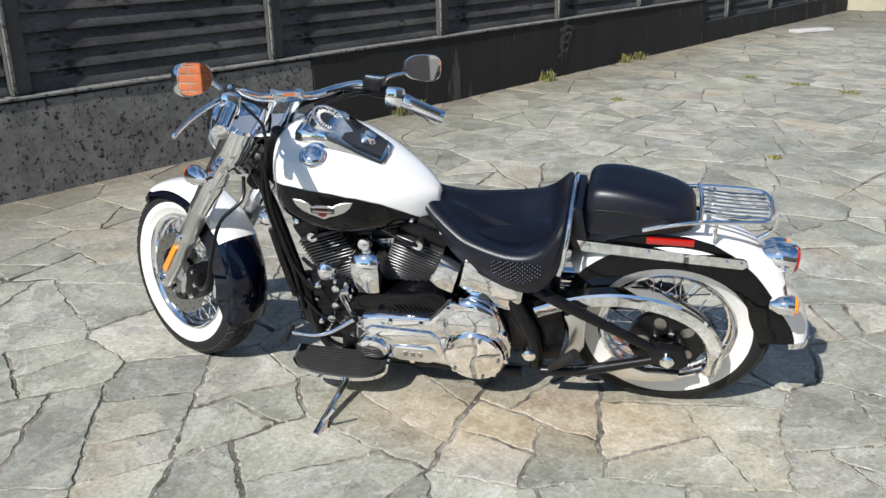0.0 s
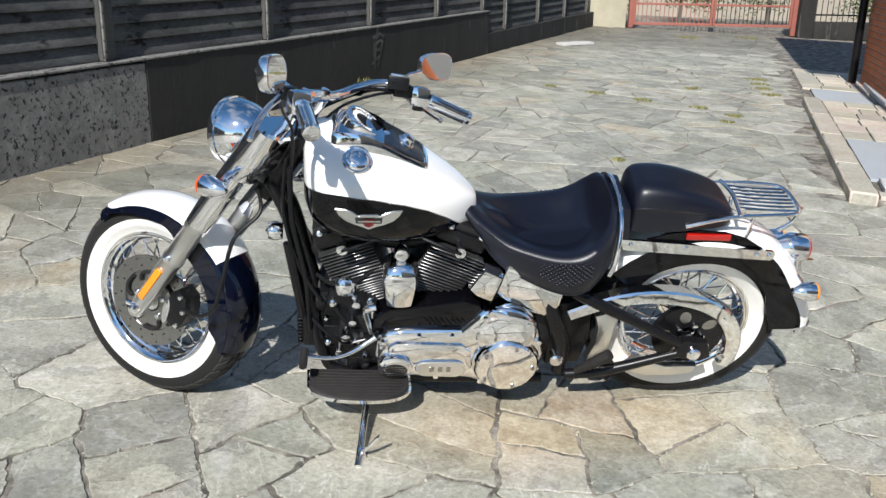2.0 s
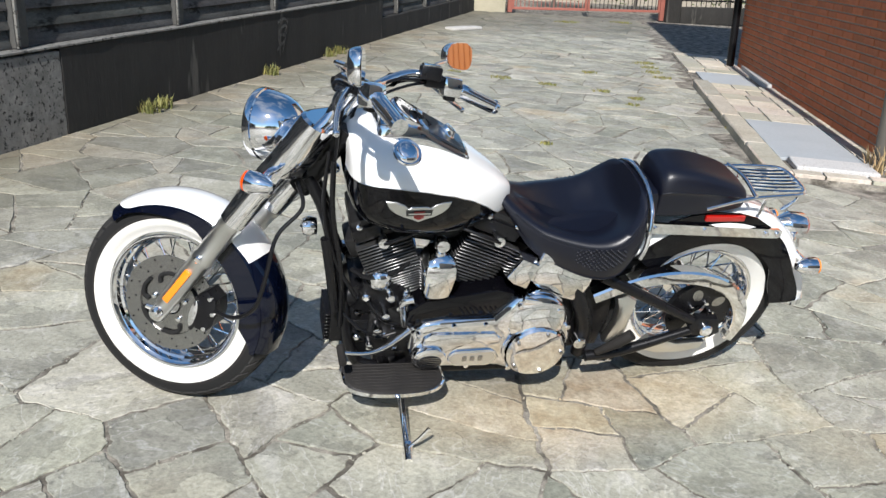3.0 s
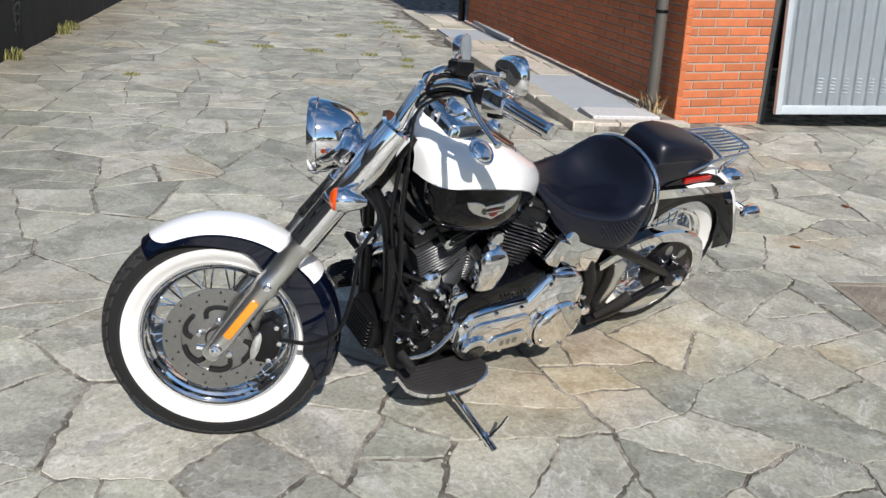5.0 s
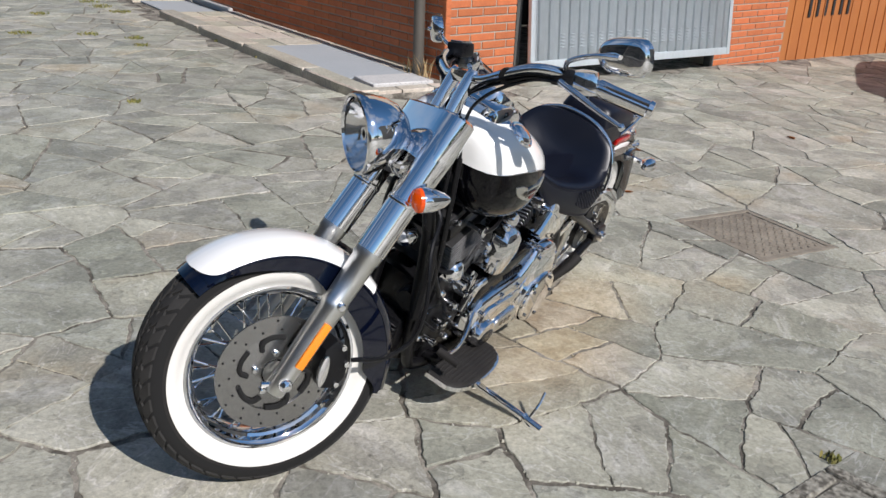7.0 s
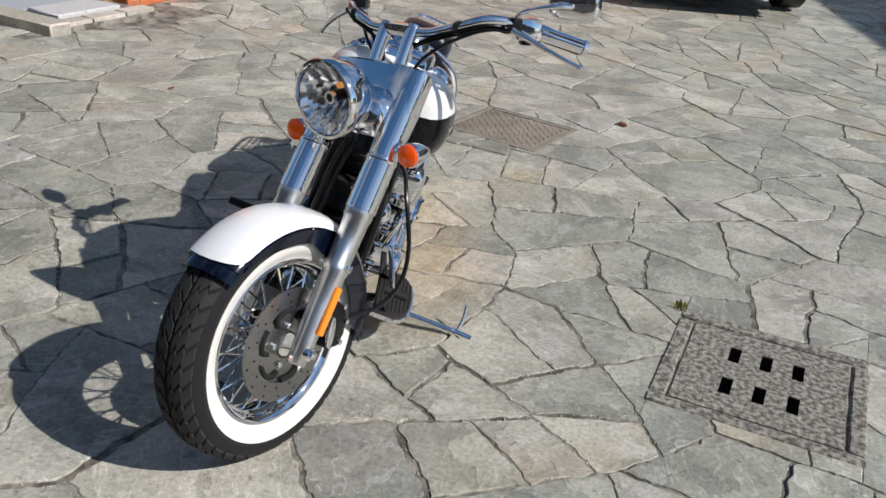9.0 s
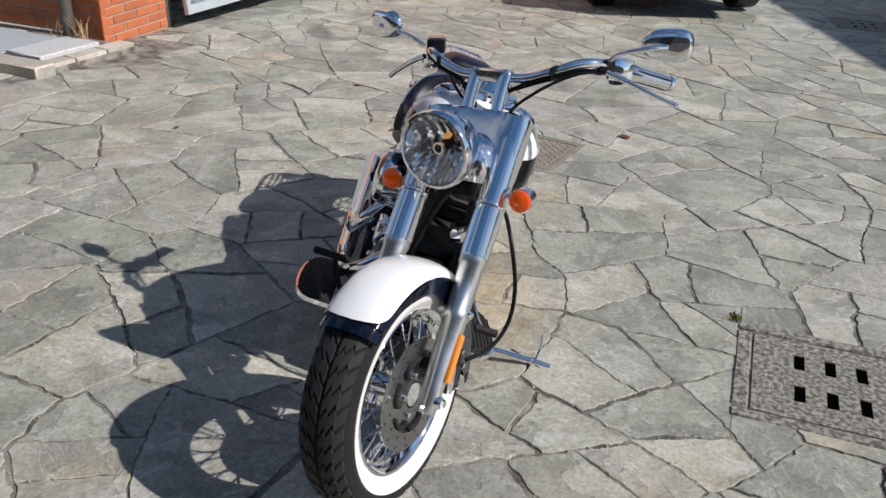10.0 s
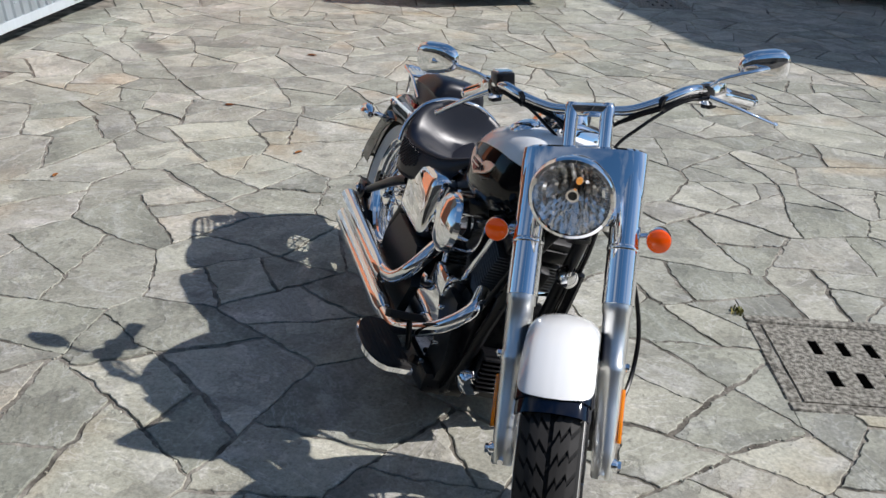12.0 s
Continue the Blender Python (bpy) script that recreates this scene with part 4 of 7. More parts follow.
# ---- greenery that closes the place behind the fence and beside the yard ----
for k, (x, y, w_, h_) in enumerate(((0.0, 12.0, 1.6, 1.8), (2.6, 15.0, 1.5, 1.7), (-9.3, -1.0, 1.5, 1.4), (-4.2, -11.0, 1.7, 1.5), (-7.6, -10.6, 1.7, 1.4))):
    bush = thing("garden_tree", "dark green leafy tree closing the garden edge", "tree", Matrix.Translation((x, y, gz(x, y))), "garden trees")
    part("trunk", tube([(0, 0, -0.2), (0.05, 0.04, 0.8), (0, 0, h_)], [0.11, 0.09, 0.04], 8, 3), PIPE, bush)
    part("crown", moved(leafy(2600, 0.24, (w_, w_, h_ * 0.8), 60 + k), Matrix.Translation((0, 0, h_ * 1.35))), LEAF, bush)

# ---- the motorcycle: x forwards from the rear axle, y to its left, z up in its own leaning frame ----
PSI, LEAN_, STEER, RAKE = radians(170.7), radians(17.0), radians(39.3), radians(32.4)
BIKE = SLOPE @ Matrix.Translation((0.694, 2.79, 0)) @ Matrix.Rotation(PSI, 4, "Z") @ Matrix.Rotation(-LEAN_, 4, "X")
AXIS = Vector((-math.sin(RAKE), 0, math.cos(RAKE)))
S0 = Vector((1.785, 0, 0))
TURNED = Matrix.Translation(S0) @ Matrix.Rotation(-STEER, 4, AXIS) @ Matrix.Translation(-S0)
# the wheel, its brake and fender stand a little straighter than the bar
STRAIGHTER = Matrix.Rotation(-radians(33.5), 4, AXIS)
HUB = Vector((1.65, -0.041, 0.314))
ROLLED = Matrix.Translation(HUB - STRAIGHTER @ Vector((1.638, 0, 0.318))) @ STRAIGHTER
AXLE = (STRAIGHTER @ Vector((0, 1, 0))).normalized()
bike = thing("motorcycle", "white and black cruiser motorcycle with whitewall tyres on its stand", "motorcycle", BIKE)


def bpart(name, bm, mat, parent=None, label="", crease=38, turned=False):
    if turned:
        moved(bm, TURNED)
    return part(name, bm, mat, parent or bike, label, crease)


def fpart(name, bm, mat, parent=None, label="", crease=38):
    """A part that turns with the handlebar."""
    return bpart(name, bm, mat, parent, label, crease, True)


def wpart(name, bm, mat, parent=None, label="", crease=38):
    """A part that sits on the front axle."""
    return bpart(name, moved(bm, ROLLED), mat, parent, label, crease)


def arc_sheet(c, phis, prof, thick, inset=None):
    """A sheet bent round the point c in x, z: prof of (radius, y), both sides."""
    rings = []
    for k, ph in enumerate(phis):
        d = inset(ph) if inset else 0.0
        rings.append([(c[0] + (r - d) * math.cos(ph), y, c[1] + (r - d) * math.sin(ph)) for r, y in prof])
    bm = loft(rings, closed=False, caps=False)
    bmesh.ops.recalc_face_normals(bm, faces=bm.faces)
    bmesh.ops.solidify(bm, geom=bm.faces[:], thickness=thick)
    return bm


def mirrored(half):
    """A profile of (radius, y) from the middle out, continued to the other side."""
    return [(r, -y) for r, y in half[:0:-1]] + list(half)


# wheels
def wheel(name, c, R, hw, turned, front, white):
    m = ROLLED if turned else Matrix.Identity(4)
    ce = Vector((c[0], 0, c[1]))
    R -= 0.003
    half = [(R, 0), (R - 0.002, 0.45 * hw), (R - 0.009, 0.72 * hw), (R - 0.022, 0.92 * hw), (R - 0.045, hw), (R - 0.068, 0.97 * hw), (0.222, 0.8 * hw), (0.212, 0.72 * hw)]
    prof = curve(np.array(half), 3)
    full = [(y, r) for r, y in [(r, -y) for r, y in prof[:0:-1]] + [tuple(p) for p in prof]]
    w = bpart(name, moved(lathe(full, ce, (0, 1, 0), 72), m), RUBBER)
    tagged(w, label="black tyre on a chrome spoked wheel")
    # the white band on each side
    band = [(r, y) for r, y in prof if 0.2125 < r < white]
    for s in (1, -1):
        seq = [(s * (y + 0.0018), r) for r, y in band]
        seq = [(s * (band[0][1] - 0.004), band[0][0] + 0.001)] + seq + [(s * (band[-1][1] - 0.004), band[-1][0] - 0.001)]
        bpart("whitewall", moved(lathe(seq, ce, (0, 1, 0), 72), m), WHITEWALL, w, "white sidewall band")
    # tread: crooked blocks on both sides of a zigzag middle groove
    bm = bmesh.new()
    count = 42
    path_y, path_a = (0.07, 0.3, 0.36, 0.6, 0.66, 0.9), (0.0, 0.55, 0.2, 0.75, 0.4, 0.9)
    for s in (1, -1):
        for k in range(count):
            lines = []
            for g in (0.13, 0.87):
                for up in (-0.003, 0.0055):
                    line = []
                    for y, f in zip(path_y, path_a):
                        yy = y * hw + (0.012 * (0.5 - abs(((k + g) * 2 + (s > 0)) % 2 - 1)) if y < 0.1 else 0)
                        r = float(np.interp(y * hw, prof[:, 1][:14], prof[:, 0][:14])) + up
                        a = 2 * math.pi * (k + g + f + (0.5 if s > 0 else 0)) / count
                        line.append(bm.verts.new((ce.x + r * math.cos(a), s * max(0.0018, yy), ce.z + r * math.sin(a))))
                    lines.append(line)
            lo0, hi0, lo1, hi1 = lines
            for i in range(5):
                bm.faces.new((hi0[i], hi0[i + 1], hi1[i + 1], hi1[i]))
                bm.faces.new((lo0[i], lo0[i + 1], hi0[i + 1], hi0[i]))
                bm.faces.new((lo1[i], lo1[i + 1], hi1[i + 1], hi1[i]))
            for i in (0, 5):
                bm.faces.new((lo0[i], hi0[i], hi1[i], lo1[i]))
    tagged(bpart("tread", moved(bm, m), TREAD, w, "worn tread blocks", 20), kind="stuff")
    # the bed is near black, so the grooves carry painted shade
    bpart("groove_bed", moved(lathe([(y, r + 0.0006) for r, y in [(r, -y) for r, y in prof[12:0:-1]] + [tuple(p) for p in prof[:13]]], ce, (0, 1, 0), 72), m), RECESS_SHADE, w)
    # rim
    q = 0.75 * hw
    rim = [(-q, 0.2165), (-q - 0.003, 0.2135), (-q - 0.002, 0.207), (-q + 0.004, 0.203), (-q + 0.008, 0.197), (-q + 0.02, 0.193), (-q + 0.024, 0.186), (-0.012, 0.18), (0.012, 0.18),
           (q - 0.024, 0.186), (q - 0.02, 0.193), (q - 0.008, 0.197), (q - 0.004, 0.203), (q + 0.002, 0.207), (q + 0.003, 0.2135), (q, 0.2165)]
    bpart("rim", moved(lathe(rim, ce, (0, 1, 0), 72), m), CHROME, w, "chrome rim", 25)
    fl = 0.05 if front else 0.06
    hub = [(-fl - 0.02, 0.0), (-fl - 0.02, 0.03), (-fl, 0.032), (-fl, 0.055), (-fl + 0.008, 0.055), (-fl + 0.012, 0.03), (0, 0.026), (fl - 0.012, 0.03), (fl - 0.008, 0.055), (fl, 0.055), (fl, 0.032), (fl + 0.02, 0.03), (fl + 0.02, 0.0)]
    bpart("hub", moved(lathe(hub, ce, (0, 1, 0), 32), m), CHROME, w, "chrome hub", 25)
    me = None
    for k in range(40):
        s = 1 if k % 2 else -1
        swing = radians(34) * (1 if (k // 2) % 2 else -1)
        if k < 4:
            a0 = Vector((0.05 * math.cos(swing), s * (fl - 0.004), 0.05 * math.sin(swing)))
            b0 = Vector((0.183, s * 0.008, 0))
            pts = [a0, a0 + (b0 - a0) * 0.5, b0]
            mesh_ = finish("spoke", tube(pts, [0.0022, 0.0022, 0.003], 6, 1), CHROME)
            if k == 0:
                me = []
            me.append(mesh_)
        ob = new("spoke", me[k % 4])
        ob.parent = w
        ob.matrix_basis = m @ Matrix.Translation(ce) @ Matrix.Rotation(-2 * math.pi * k / 40, 4, "Y")
    return w


FC, RC = (1.638, 0.318), (0.0, 0.318)
front_wheel = wheel("front_wheel", FC, 0.311, 0.066, True, True, 0.257)
rear_wheel = wheel("rear_wheel", RC, 0.32, 0.070, False, False, 0.2585)

# front brake
fc = Vector((FC[0], 0, FC[1]))
disc = wpart("brake_disc", lathe([(0.066, 0.098), (0.066, 0.146), (0.071, 0.146), (0.071, 0.098), (0.066, 0.098)], fc, (0, 1, 0), 64), STEEL, front_wheel, "drilled steel brake disc", 25)
wpart("disc_carrier", lathe([(0.06, 0.03), (0.07, 0.035), (0.07, 0.062), (0.066, 0.098)], fc, (0, 1, 0), 48), STEEL, front_wheel)
# slots and drillings are solid marks coloured as dark openings
for k in range(6):
    a = 2 * math.pi * k / 6
    pts = [(FC[0] + r * math.cos(a + t), 0.0712, FC[1] + r * math.sin(a + t)) for r, t in ((0.068, 0.0), (0.086, 0.12), (0.093, 0.4), (0.093, 0.75))]
    wpart("slot", tube(pts, 0.0065, 8, 4), RECESS_SHADE, disc, "curved slot painted dark for its shade")
for k in range(30):
    a = 2 * math.pi * (k + 0.5 * (k % 2)) / 30
    r = (0.112, 0.135)[k % 2]
    wpart("drill_hole", lathe([(0.0705, 0.0032), (0.0716, 0.0032), (0.0716, 0)], (FC[0] + r * math.cos(a), 0, FC[1] + r * math.sin(a)), (0, 1, 0), 8), RECESS_SHADE, disc)
for k in range(5):
    a = 2 * math.pi * k / 5 + 0.3
    wpart("disc_bolt", lathe([(0.068, 0.008), (0.078, 0.008), (0.08, 0.005), (0.08, 0)], (FC[0] + 0.052 * math.cos(a), 0, FC[1] + 0.052 * math.sin(a)), (0, 1, 0), 10), CHROME, disc)
cal = wpart("brake_caliper", prism([(1.475, 0.3), (1.5, 0.275), (1.535, 0.28), (1.545, 0.32), (1.53, 0.385), (1.5, 0.405), (1.47, 0.38), (1.465, 0.34)], 0.05, 0.118, 0.01), SATIN, front_wheel, "black brake caliper")
wpart("caliper_badge", prism(ellipse(1.535, 0.33, 0.012, 0.042, 20, radians(12)), 0.116, 0.126, 0.003), CHROME, cal, "bright caliper badge")
for x, z in ((1.5, 0.29), (1.485, 0.385), (1.475, 0.34)):
    wpart("caliper_bolt", lathe([(0.116, 0.007), (0.126, 0.007), (0.128, 0.0)], (x, 0, z), (0, 1, 0), 8), CHROME, cal)

# fork
UP = np.array([-math.sin(RAKE), 0, math.cos(RAKE)])
for s, side in ((1, "left"), (-1, "right")):
    foot = np.array(HUB + AXLE * (s * 0.115))
    crown_at = np.array(TURNED @ Vector(np.array([1.638, s * 0.116, 0.318]) + UP * 0.72))
    rise = (crown_at - foot) / np.linalg.norm(crown_at - foot)
    full = np.linalg.norm(crown_at - foot)
    side_v = np.array(AXLE) - rise * np.dot(np.array(AXLE), rise)
    side_v /= np.linalg.norm(side_v)
    front_v = np.cross(side_v, rise)
    along = Matrix(((front_v[0], side_v[0], rise[0]), (front_v[1], side_v[1], rise[1]), (front_v[2], side_v[2], rise[2])))
    at = lambda l, dy=0.0, dx=0.0: foot + rise * l + side_v * dy + front_v * dx
    leg = bpart("fork_leg", lathe([(-0.035, 0.0), (-0.035, 0.021), (-0.03, 0.025), (0.03, 0.027), (0.12, 0.03), (0.2, 0.031), (0.21, 0.034), (0.225, 0.034), (0.235, 0.031), (0.345, 0.033), (0.35, 0.036), (0.372, 0.036)], foot, rise, 28), ALLOY)
    tagged(leg, label="polished aluminium fork slider")
    bpart("fork_cover", lathe([(0.369, 0.034), (0.37, 0.0385), (0.52, 0.0385), (full, 0.038), (full + 0.005, 0.03), (full + 0.005, 0)], foot, rise, 28), CHROME, leg, "chrome upper fork cover")
    bpart("cover_band", lathe([(0.5, 0.0388), (0.502, 0.0402), (0.512, 0.0402), (0.514, 0.0388)], foot, rise, 28), CHROME, leg)
    bpart("axle_cap", lathe([(-0.02, 0.017), (0.03, 0.017), (0.034, 0.014), (0.034, 0)], foot, AXLE * s, 20), CHROME, leg, "chrome axle cap")
    bpart("axle_nut", lathe([(0.032, 0.011), (0.042, 0.011), (0.044, 0.008), (0.044, 0)], foot, AXLE * s, 6), CHROME, leg)
    bpart("clamp_bolt", tube([at(-0.02, 0.0, 0.02), at(-0.03, 0.0, 0.04)], 0.007, 8, 1), CHROME, leg)
    bpart("reflector", box(tuple(at(0.112, s * 0.0325, 0.0)), (0.022, 0.01, 0.125), 0.004, along), AMBER, leg, "amber reflector strip")
    bpart("fender_mount", lathe([(0.0, 0.014), (-0.045, 0.014)], at(0.225), AXLE * s, 14), ALLOY, leg)
    bpart("mount_bolt", lathe([(0.028, 0.011), (0.04, 0.011), (0.043, 0.007), (0.043, 0)], at(0.225), AXLE * s, 10), CHROME, leg)
    # turn signal
    c = np.array([1.36, s * 0.198, 0.765])
    sig = fpart("turn_signal", lathe([(-0.068, 0.0), (-0.066, 0.008), (-0.05, 0.019), (-0.02, 0.029), (0.004, 0.031), (0.008, 0.03), (0.008, 0.02)], c, (1, 0, 0), 28), CHROME)
    tagged(sig, label="chrome bullet turn signal with an amber lens")
    fpart("lens", lathe([(0.006, 0.0295), (0.016, 0.028), (0.024, 0.018), (0.028, 0.0)], c, (1, 0, 0), 24), AMBER_GLOW, sig, "amber lens")
    fpart("stalk", tube([c + (-0.03, 0, 0), c + (-0.03, -s * 0.03, -0.004), np.array([1.638, s * 0.118, 0.318]) + UP * 0.53], 0.009, 10, 3), CHROME, sig)

# nacelle and headlight
rings = []
for l, hw, dep, fwd in ((0.545, 0.145, 0.03, 0.03), (0.57, 0.152, 0.05, 0.036), (0.64, 0.155, 0.055, 0.042), (0.70, 0.157, 0.05, 0.045), (0.735, 0.155, 0.05, 0.044), (0.742, 0.145, 0.045, 0.036)):
    base = np.array([FC[0], 0, FC[1]]) + UP * l
    out = np.array([math.cos(RAKE), 0, math.sin(RAKE)])
    ring = []
    for a in np.linspace(0, 2 * math.pi, 40, endpoint=False):
        ca, sa = math.cos(a), math.sin(a)
        yy = hw * math.copysign(abs(ca) ** 0.45, ca)
        xx = math.copysign(abs(sa) ** 0.7, sa)
        ring.append(base + np.array([0, yy, 0]) + out * (fwd * xx if xx > 0 else dep * xx))
    rings.append(ring)
fpart("nacelle", loft(rings), CHROME, None, "chrome headlamp nacelle across the fork", 30)
hl = np.array([1.452, 0.0, 0.885])
hax = np.array([0.99, 0, -0.09])
lamp = fpart("headlight", lathe([(-0.128, 0.0), (-0.126, 0.022), (-0.116, 0.046), (-0.096, 0.068), (-0.066, 0.085), (-0.03, 0.095), (-0.012, 0.097), (-0.01, 0.101), (0.004, 0.102), (0.012, 0.098), (0.013, 0.091), (0.006, 0.089)], hl, hax, 48), CHROME)
tagged(lamp, label="round chrome headlight with a clear lens")
rings = []
for r in (0.012, 0.019, 0.026, 0.034, 0.042, 0.05, 0.058, 0.066, 0.074, 0.081, 0.0885):
    al = -0.077 + 0.079 * (r / 0.0885) ** 2
    ring = []
    for k in range(96):
        a = 2 * math.pi * k / 96
        y, z = r * math.cos(a), r * math.sin(a)
        ring.append(hl + hax * (al + (0.011 if z < 0.02 else 0.006) * (abs((y / 0.0105) % 2 - 1) - 0.5) * min(1, r / 0.05)) + np.array([0, y, z]))
    rings.append(ring)
bowl = fpart("reflector_bowl", loft(rings, caps=False), BOWL, lamp, "bright reflector bowl with upright flutes", 12)
fpart("bulb_shield", lathe([(-0.07, 0.014), (-0.02, 0.014), (-0.016, 0.011), (-0.022, 0.0)], hl, hax, 16), SATIN, lamp)
fpart("bulb_ring", lathe([(-0.022, 0.016), (-0.012, 0.016), (-0.012, 0.011), (-0.022, 0.011)], hl, hax, 20), CHROME, lamp)
# placed and made to glow where the bowl reflects gold
fpart("bulb", lathe([(-0.05, 0.006), (-0.038, 0.009), (-0.03, 0.007), (-0.027, 0.0)], hl + np.array([0, 0.012, 0.028]), hax, 14), BULB, lamp, "amber side lamp bulb, glowing for the gold reflection around it")
lens = fpart("lens", lathe([(0.006, 0.0895), (0.014, 0.075), (0.02, 0.045), (0.022, 0.0)], hl, hax, 40), LENS, lamp, "clear glass lens")
lens.visible_shadow = False

# handlebar and controls
bar_l = [(1.182, 0.0, 1.033), (1.182, 0.06, 1.033), (1.178, 0.11, 1.038), (1.16, 0.18, 1.06), (1.118, 0.235, 1.078), (1.055, 0.278, 1.069), (0.992, 0.315, 1.047), (0.925, 0.376, 1.02)]
bar = fpart("handlebar", tube([(x, -y, z) for x, y, z in bar_l[:0:-1]] + bar_l, 0.0135, 14, 5), CHROME, None, "wide chrome handlebar")
for s in (1, -1):
    fpart("riser", tube([(1.245, s * 0.045, 0.925), (1.215, s * 0.045, 0.985), (1.186, s * 0.045, 1.035), (1.178, s * 0.045, 1.05)], [0.017, 0.0175, 0.019, 0.016], 16, 3), CHROME, bar, "chrome riser")
fpart("riser_bridge", box((1.183, 0, 1.036), (0.04, 0.1, 0.034), 0.012), CHROME, bar)
for s in (1, -1):
    g0, g1 = np.array([1.0, s * 0.308, 1.05]), np.array([0.903, s * 0.396, 1.011])
    d = (g1 - g0) / np.linalg.norm(g1 - g0)
    L = np.linalg.norm(g1 - g0)
    grip = fpart("grip", lathe([(0, 0.0), (0, 0.019), (0.006, 0.022), (L * 0.3, 0.0195), (L * 0.9, 0.019), (L * 0.92, 0.0215), (L, 0.02), (L + 0.003, 0.0)], g0, d, 22), CHROME, bar, "chrome grip")
    for k in range(3):
        a0 = 0.5 + 2.1 * k
        sv = np.cross(d, (0, 0, 1))
        sv /= np.linalg.norm(sv)
        ov = np.cross(sv, d)
        rad = 0.0186 * (math.cos(a0) * sv + math.sin(a0) * ov)
        fpart("rubber_band", tube([g0 + d * 0.02 + rad, g0 + d * (L * 0.9) + rad], 0.0035, 6, 1), RUBBER, grip)
    hous = fpart("switch_housing", box((1.022, s * 0.293, 1.056), (0.06, 0.052, 0.06), 0.016, Matrix.Rotation(s * radians(-38), 3, "Z")), CHROME, bar, "chrome switch housing")
    fpart("switch_gear", box((1.02, s * 0.285, 1.026), (0.03, 0.03, 0.02), 0.005, Matrix.Rotation(s * radians(-38), 3, "Z")), SATIN, hous)
    fpart("lever_perch", box((1.068, s * 0.268, 1.066), (0.055, 0.03, 0.04), 0.008, Matrix.Rotation(s * radians(-38), 3, "Z")), SATIN, bar, "black lever perch")
    lev = fpart("lever", tube([(1.085, s * 0.285, 1.056), (1.074, s * 0.34, 1.034), (1.054, s * 0.398, 1.006), (1.028, s * 0.45, 0.98)], [0.008, 0.0075, 0.0065, 0.006], 10, 4), CHROME, bar, "polished lever")
    fpart("ball_end", lathe([(-0.009, 0), (-0.006, 0.006), (0, 0.009), (0.006, 0.006), (0.009, 0)], (1.026, s * 0.452, 0.979), (0, s, 0), 12), CHROME, lev)
    # mirror
    mc = Vector((1.008, 0.412, 1.126)) if s > 0 else Vector((1.06, -0.434, 1.138))
    face = (Vector((-0.93, -s * 0.33, 0.12))).normalized()
    mt = face.to_track_quat("Z", "Y").to_matrix().to_4x4()
    mt.translation = mc
    outline = [(0.066 * math.copysign(abs(math.cos(a)) ** 0.72, math.cos(a)), 0.042 * math.copysign(abs(math.sin(a)) ** 0.72, math.sin(a)) * (1.0 + 0.16 * s * -1 * math.cos(a))) for a in np.linspace(0, 2 * math.pi, 36, endpoint=False)]
    rings = [[(x * k, y * k, z) for x, y in outline] for k, z in ((0.12, -0.026), (0.5, -0.0252), (0.8, -0.0225), (0.92, -0.018), (0.985, -0.008), (1.0, 0.0), (1.0, 0.005), (0.94, 0.006))]
    mir = fpart("mirror", moved(loft(rings), mt), CHROME, bar, "chrome backed mirror")
    glass_rings = [[(x * k, y * k, z) for x, y in outline] for k, z in ((0.94, 0.0065), (0.935, 0.0075))]
    fpart("mirror_glass", moved(loft(glass_rings), mt), MIRROR, mir, "mirror glass")
    fpart("mirror_stem", tube([(1.078, s * 0.288, 1.085), (1.09, s * 0.32, 1.105), (1.075, s * 0.39, 1.122), tuple(mc - face * 0.03)], 0.006, 10, 4), CHROME, mir)
res = fpart("brake_reservoir", box((1.075, -0.25, 1.088), (0.062, 0.052, 0.04), 0.007, Matrix.Rotation(radians(30), 3, "Z")), SATIN, bar, "black brake fluid reservoir")
fpart("reservoir_lid", box((1.075, -0.25, 1.11), (0.05, 0.04, 0.006), 0.002, Matrix.Rotation(radians(30), 3, "Z")), CHROME, res)
cable_lines = [[(1.075, 0.29, 1.055), (1.13, 0.22, 1.05), (1.19, 0.13, 1.0), (1.2, 0.06, 0.93), (1.2, 0.05, 0.8)],
          [(1.06, 0.29, 1.04), (1.12, 0.24, 1.035), (1.18, 0.15, 1.01), (1.16, 0.06, 0.96), (1.18, 0.03, 0.85)],
          [(1.075, -0.28, 1.06), (1.12, -0.2, 1.045), (1.18, -0.12, 1.0), (1.2, -0.06, 0.93), (1.2, -0.05, 0.8)],
          [(1.04, -0.32, 1.035), (1.0, -0.26, 1.01), (1.05, -0.18, 0.995), (1.14, -0.1, 0.98), (1.18, -0.04, 0.9)],
          [(1.07, -0.27, 1.06), (1.14, -0.17, 1.06), (1.2, -0.08, 1.01), (1.23, -0.02, 0.93)]]
for sgn in (1, -1):
    for drop, off in ((0.019, 0.004), (0.012, 0.014)):
        cable_lines.append([(x + off, sgn * y, z - drop) for x, y, z in bar_l[6:1:-1]] + [(1.2, sgn * 0.045, 0.985), (1.215, sgn * 0.035, 0.9)])
    for q in (3, 5):
        x, y, z = bar_l[q]
        fpart("cable_clip", lathe([(-0.006, 0.02), (0.006, 0.02), (0.006, 0.0), (-0.006, 0.0)], (x + 0.004, sgn * y, z - 0.006), (0.5, sgn * 0.8, -0.2), 12), SATIN, bar)
for c in cable_lines[::2] + cable_lines[5:]:
    fpart("cable", tube(c, 0.0045, 8, 6), SATIN, bar, "black control cable")
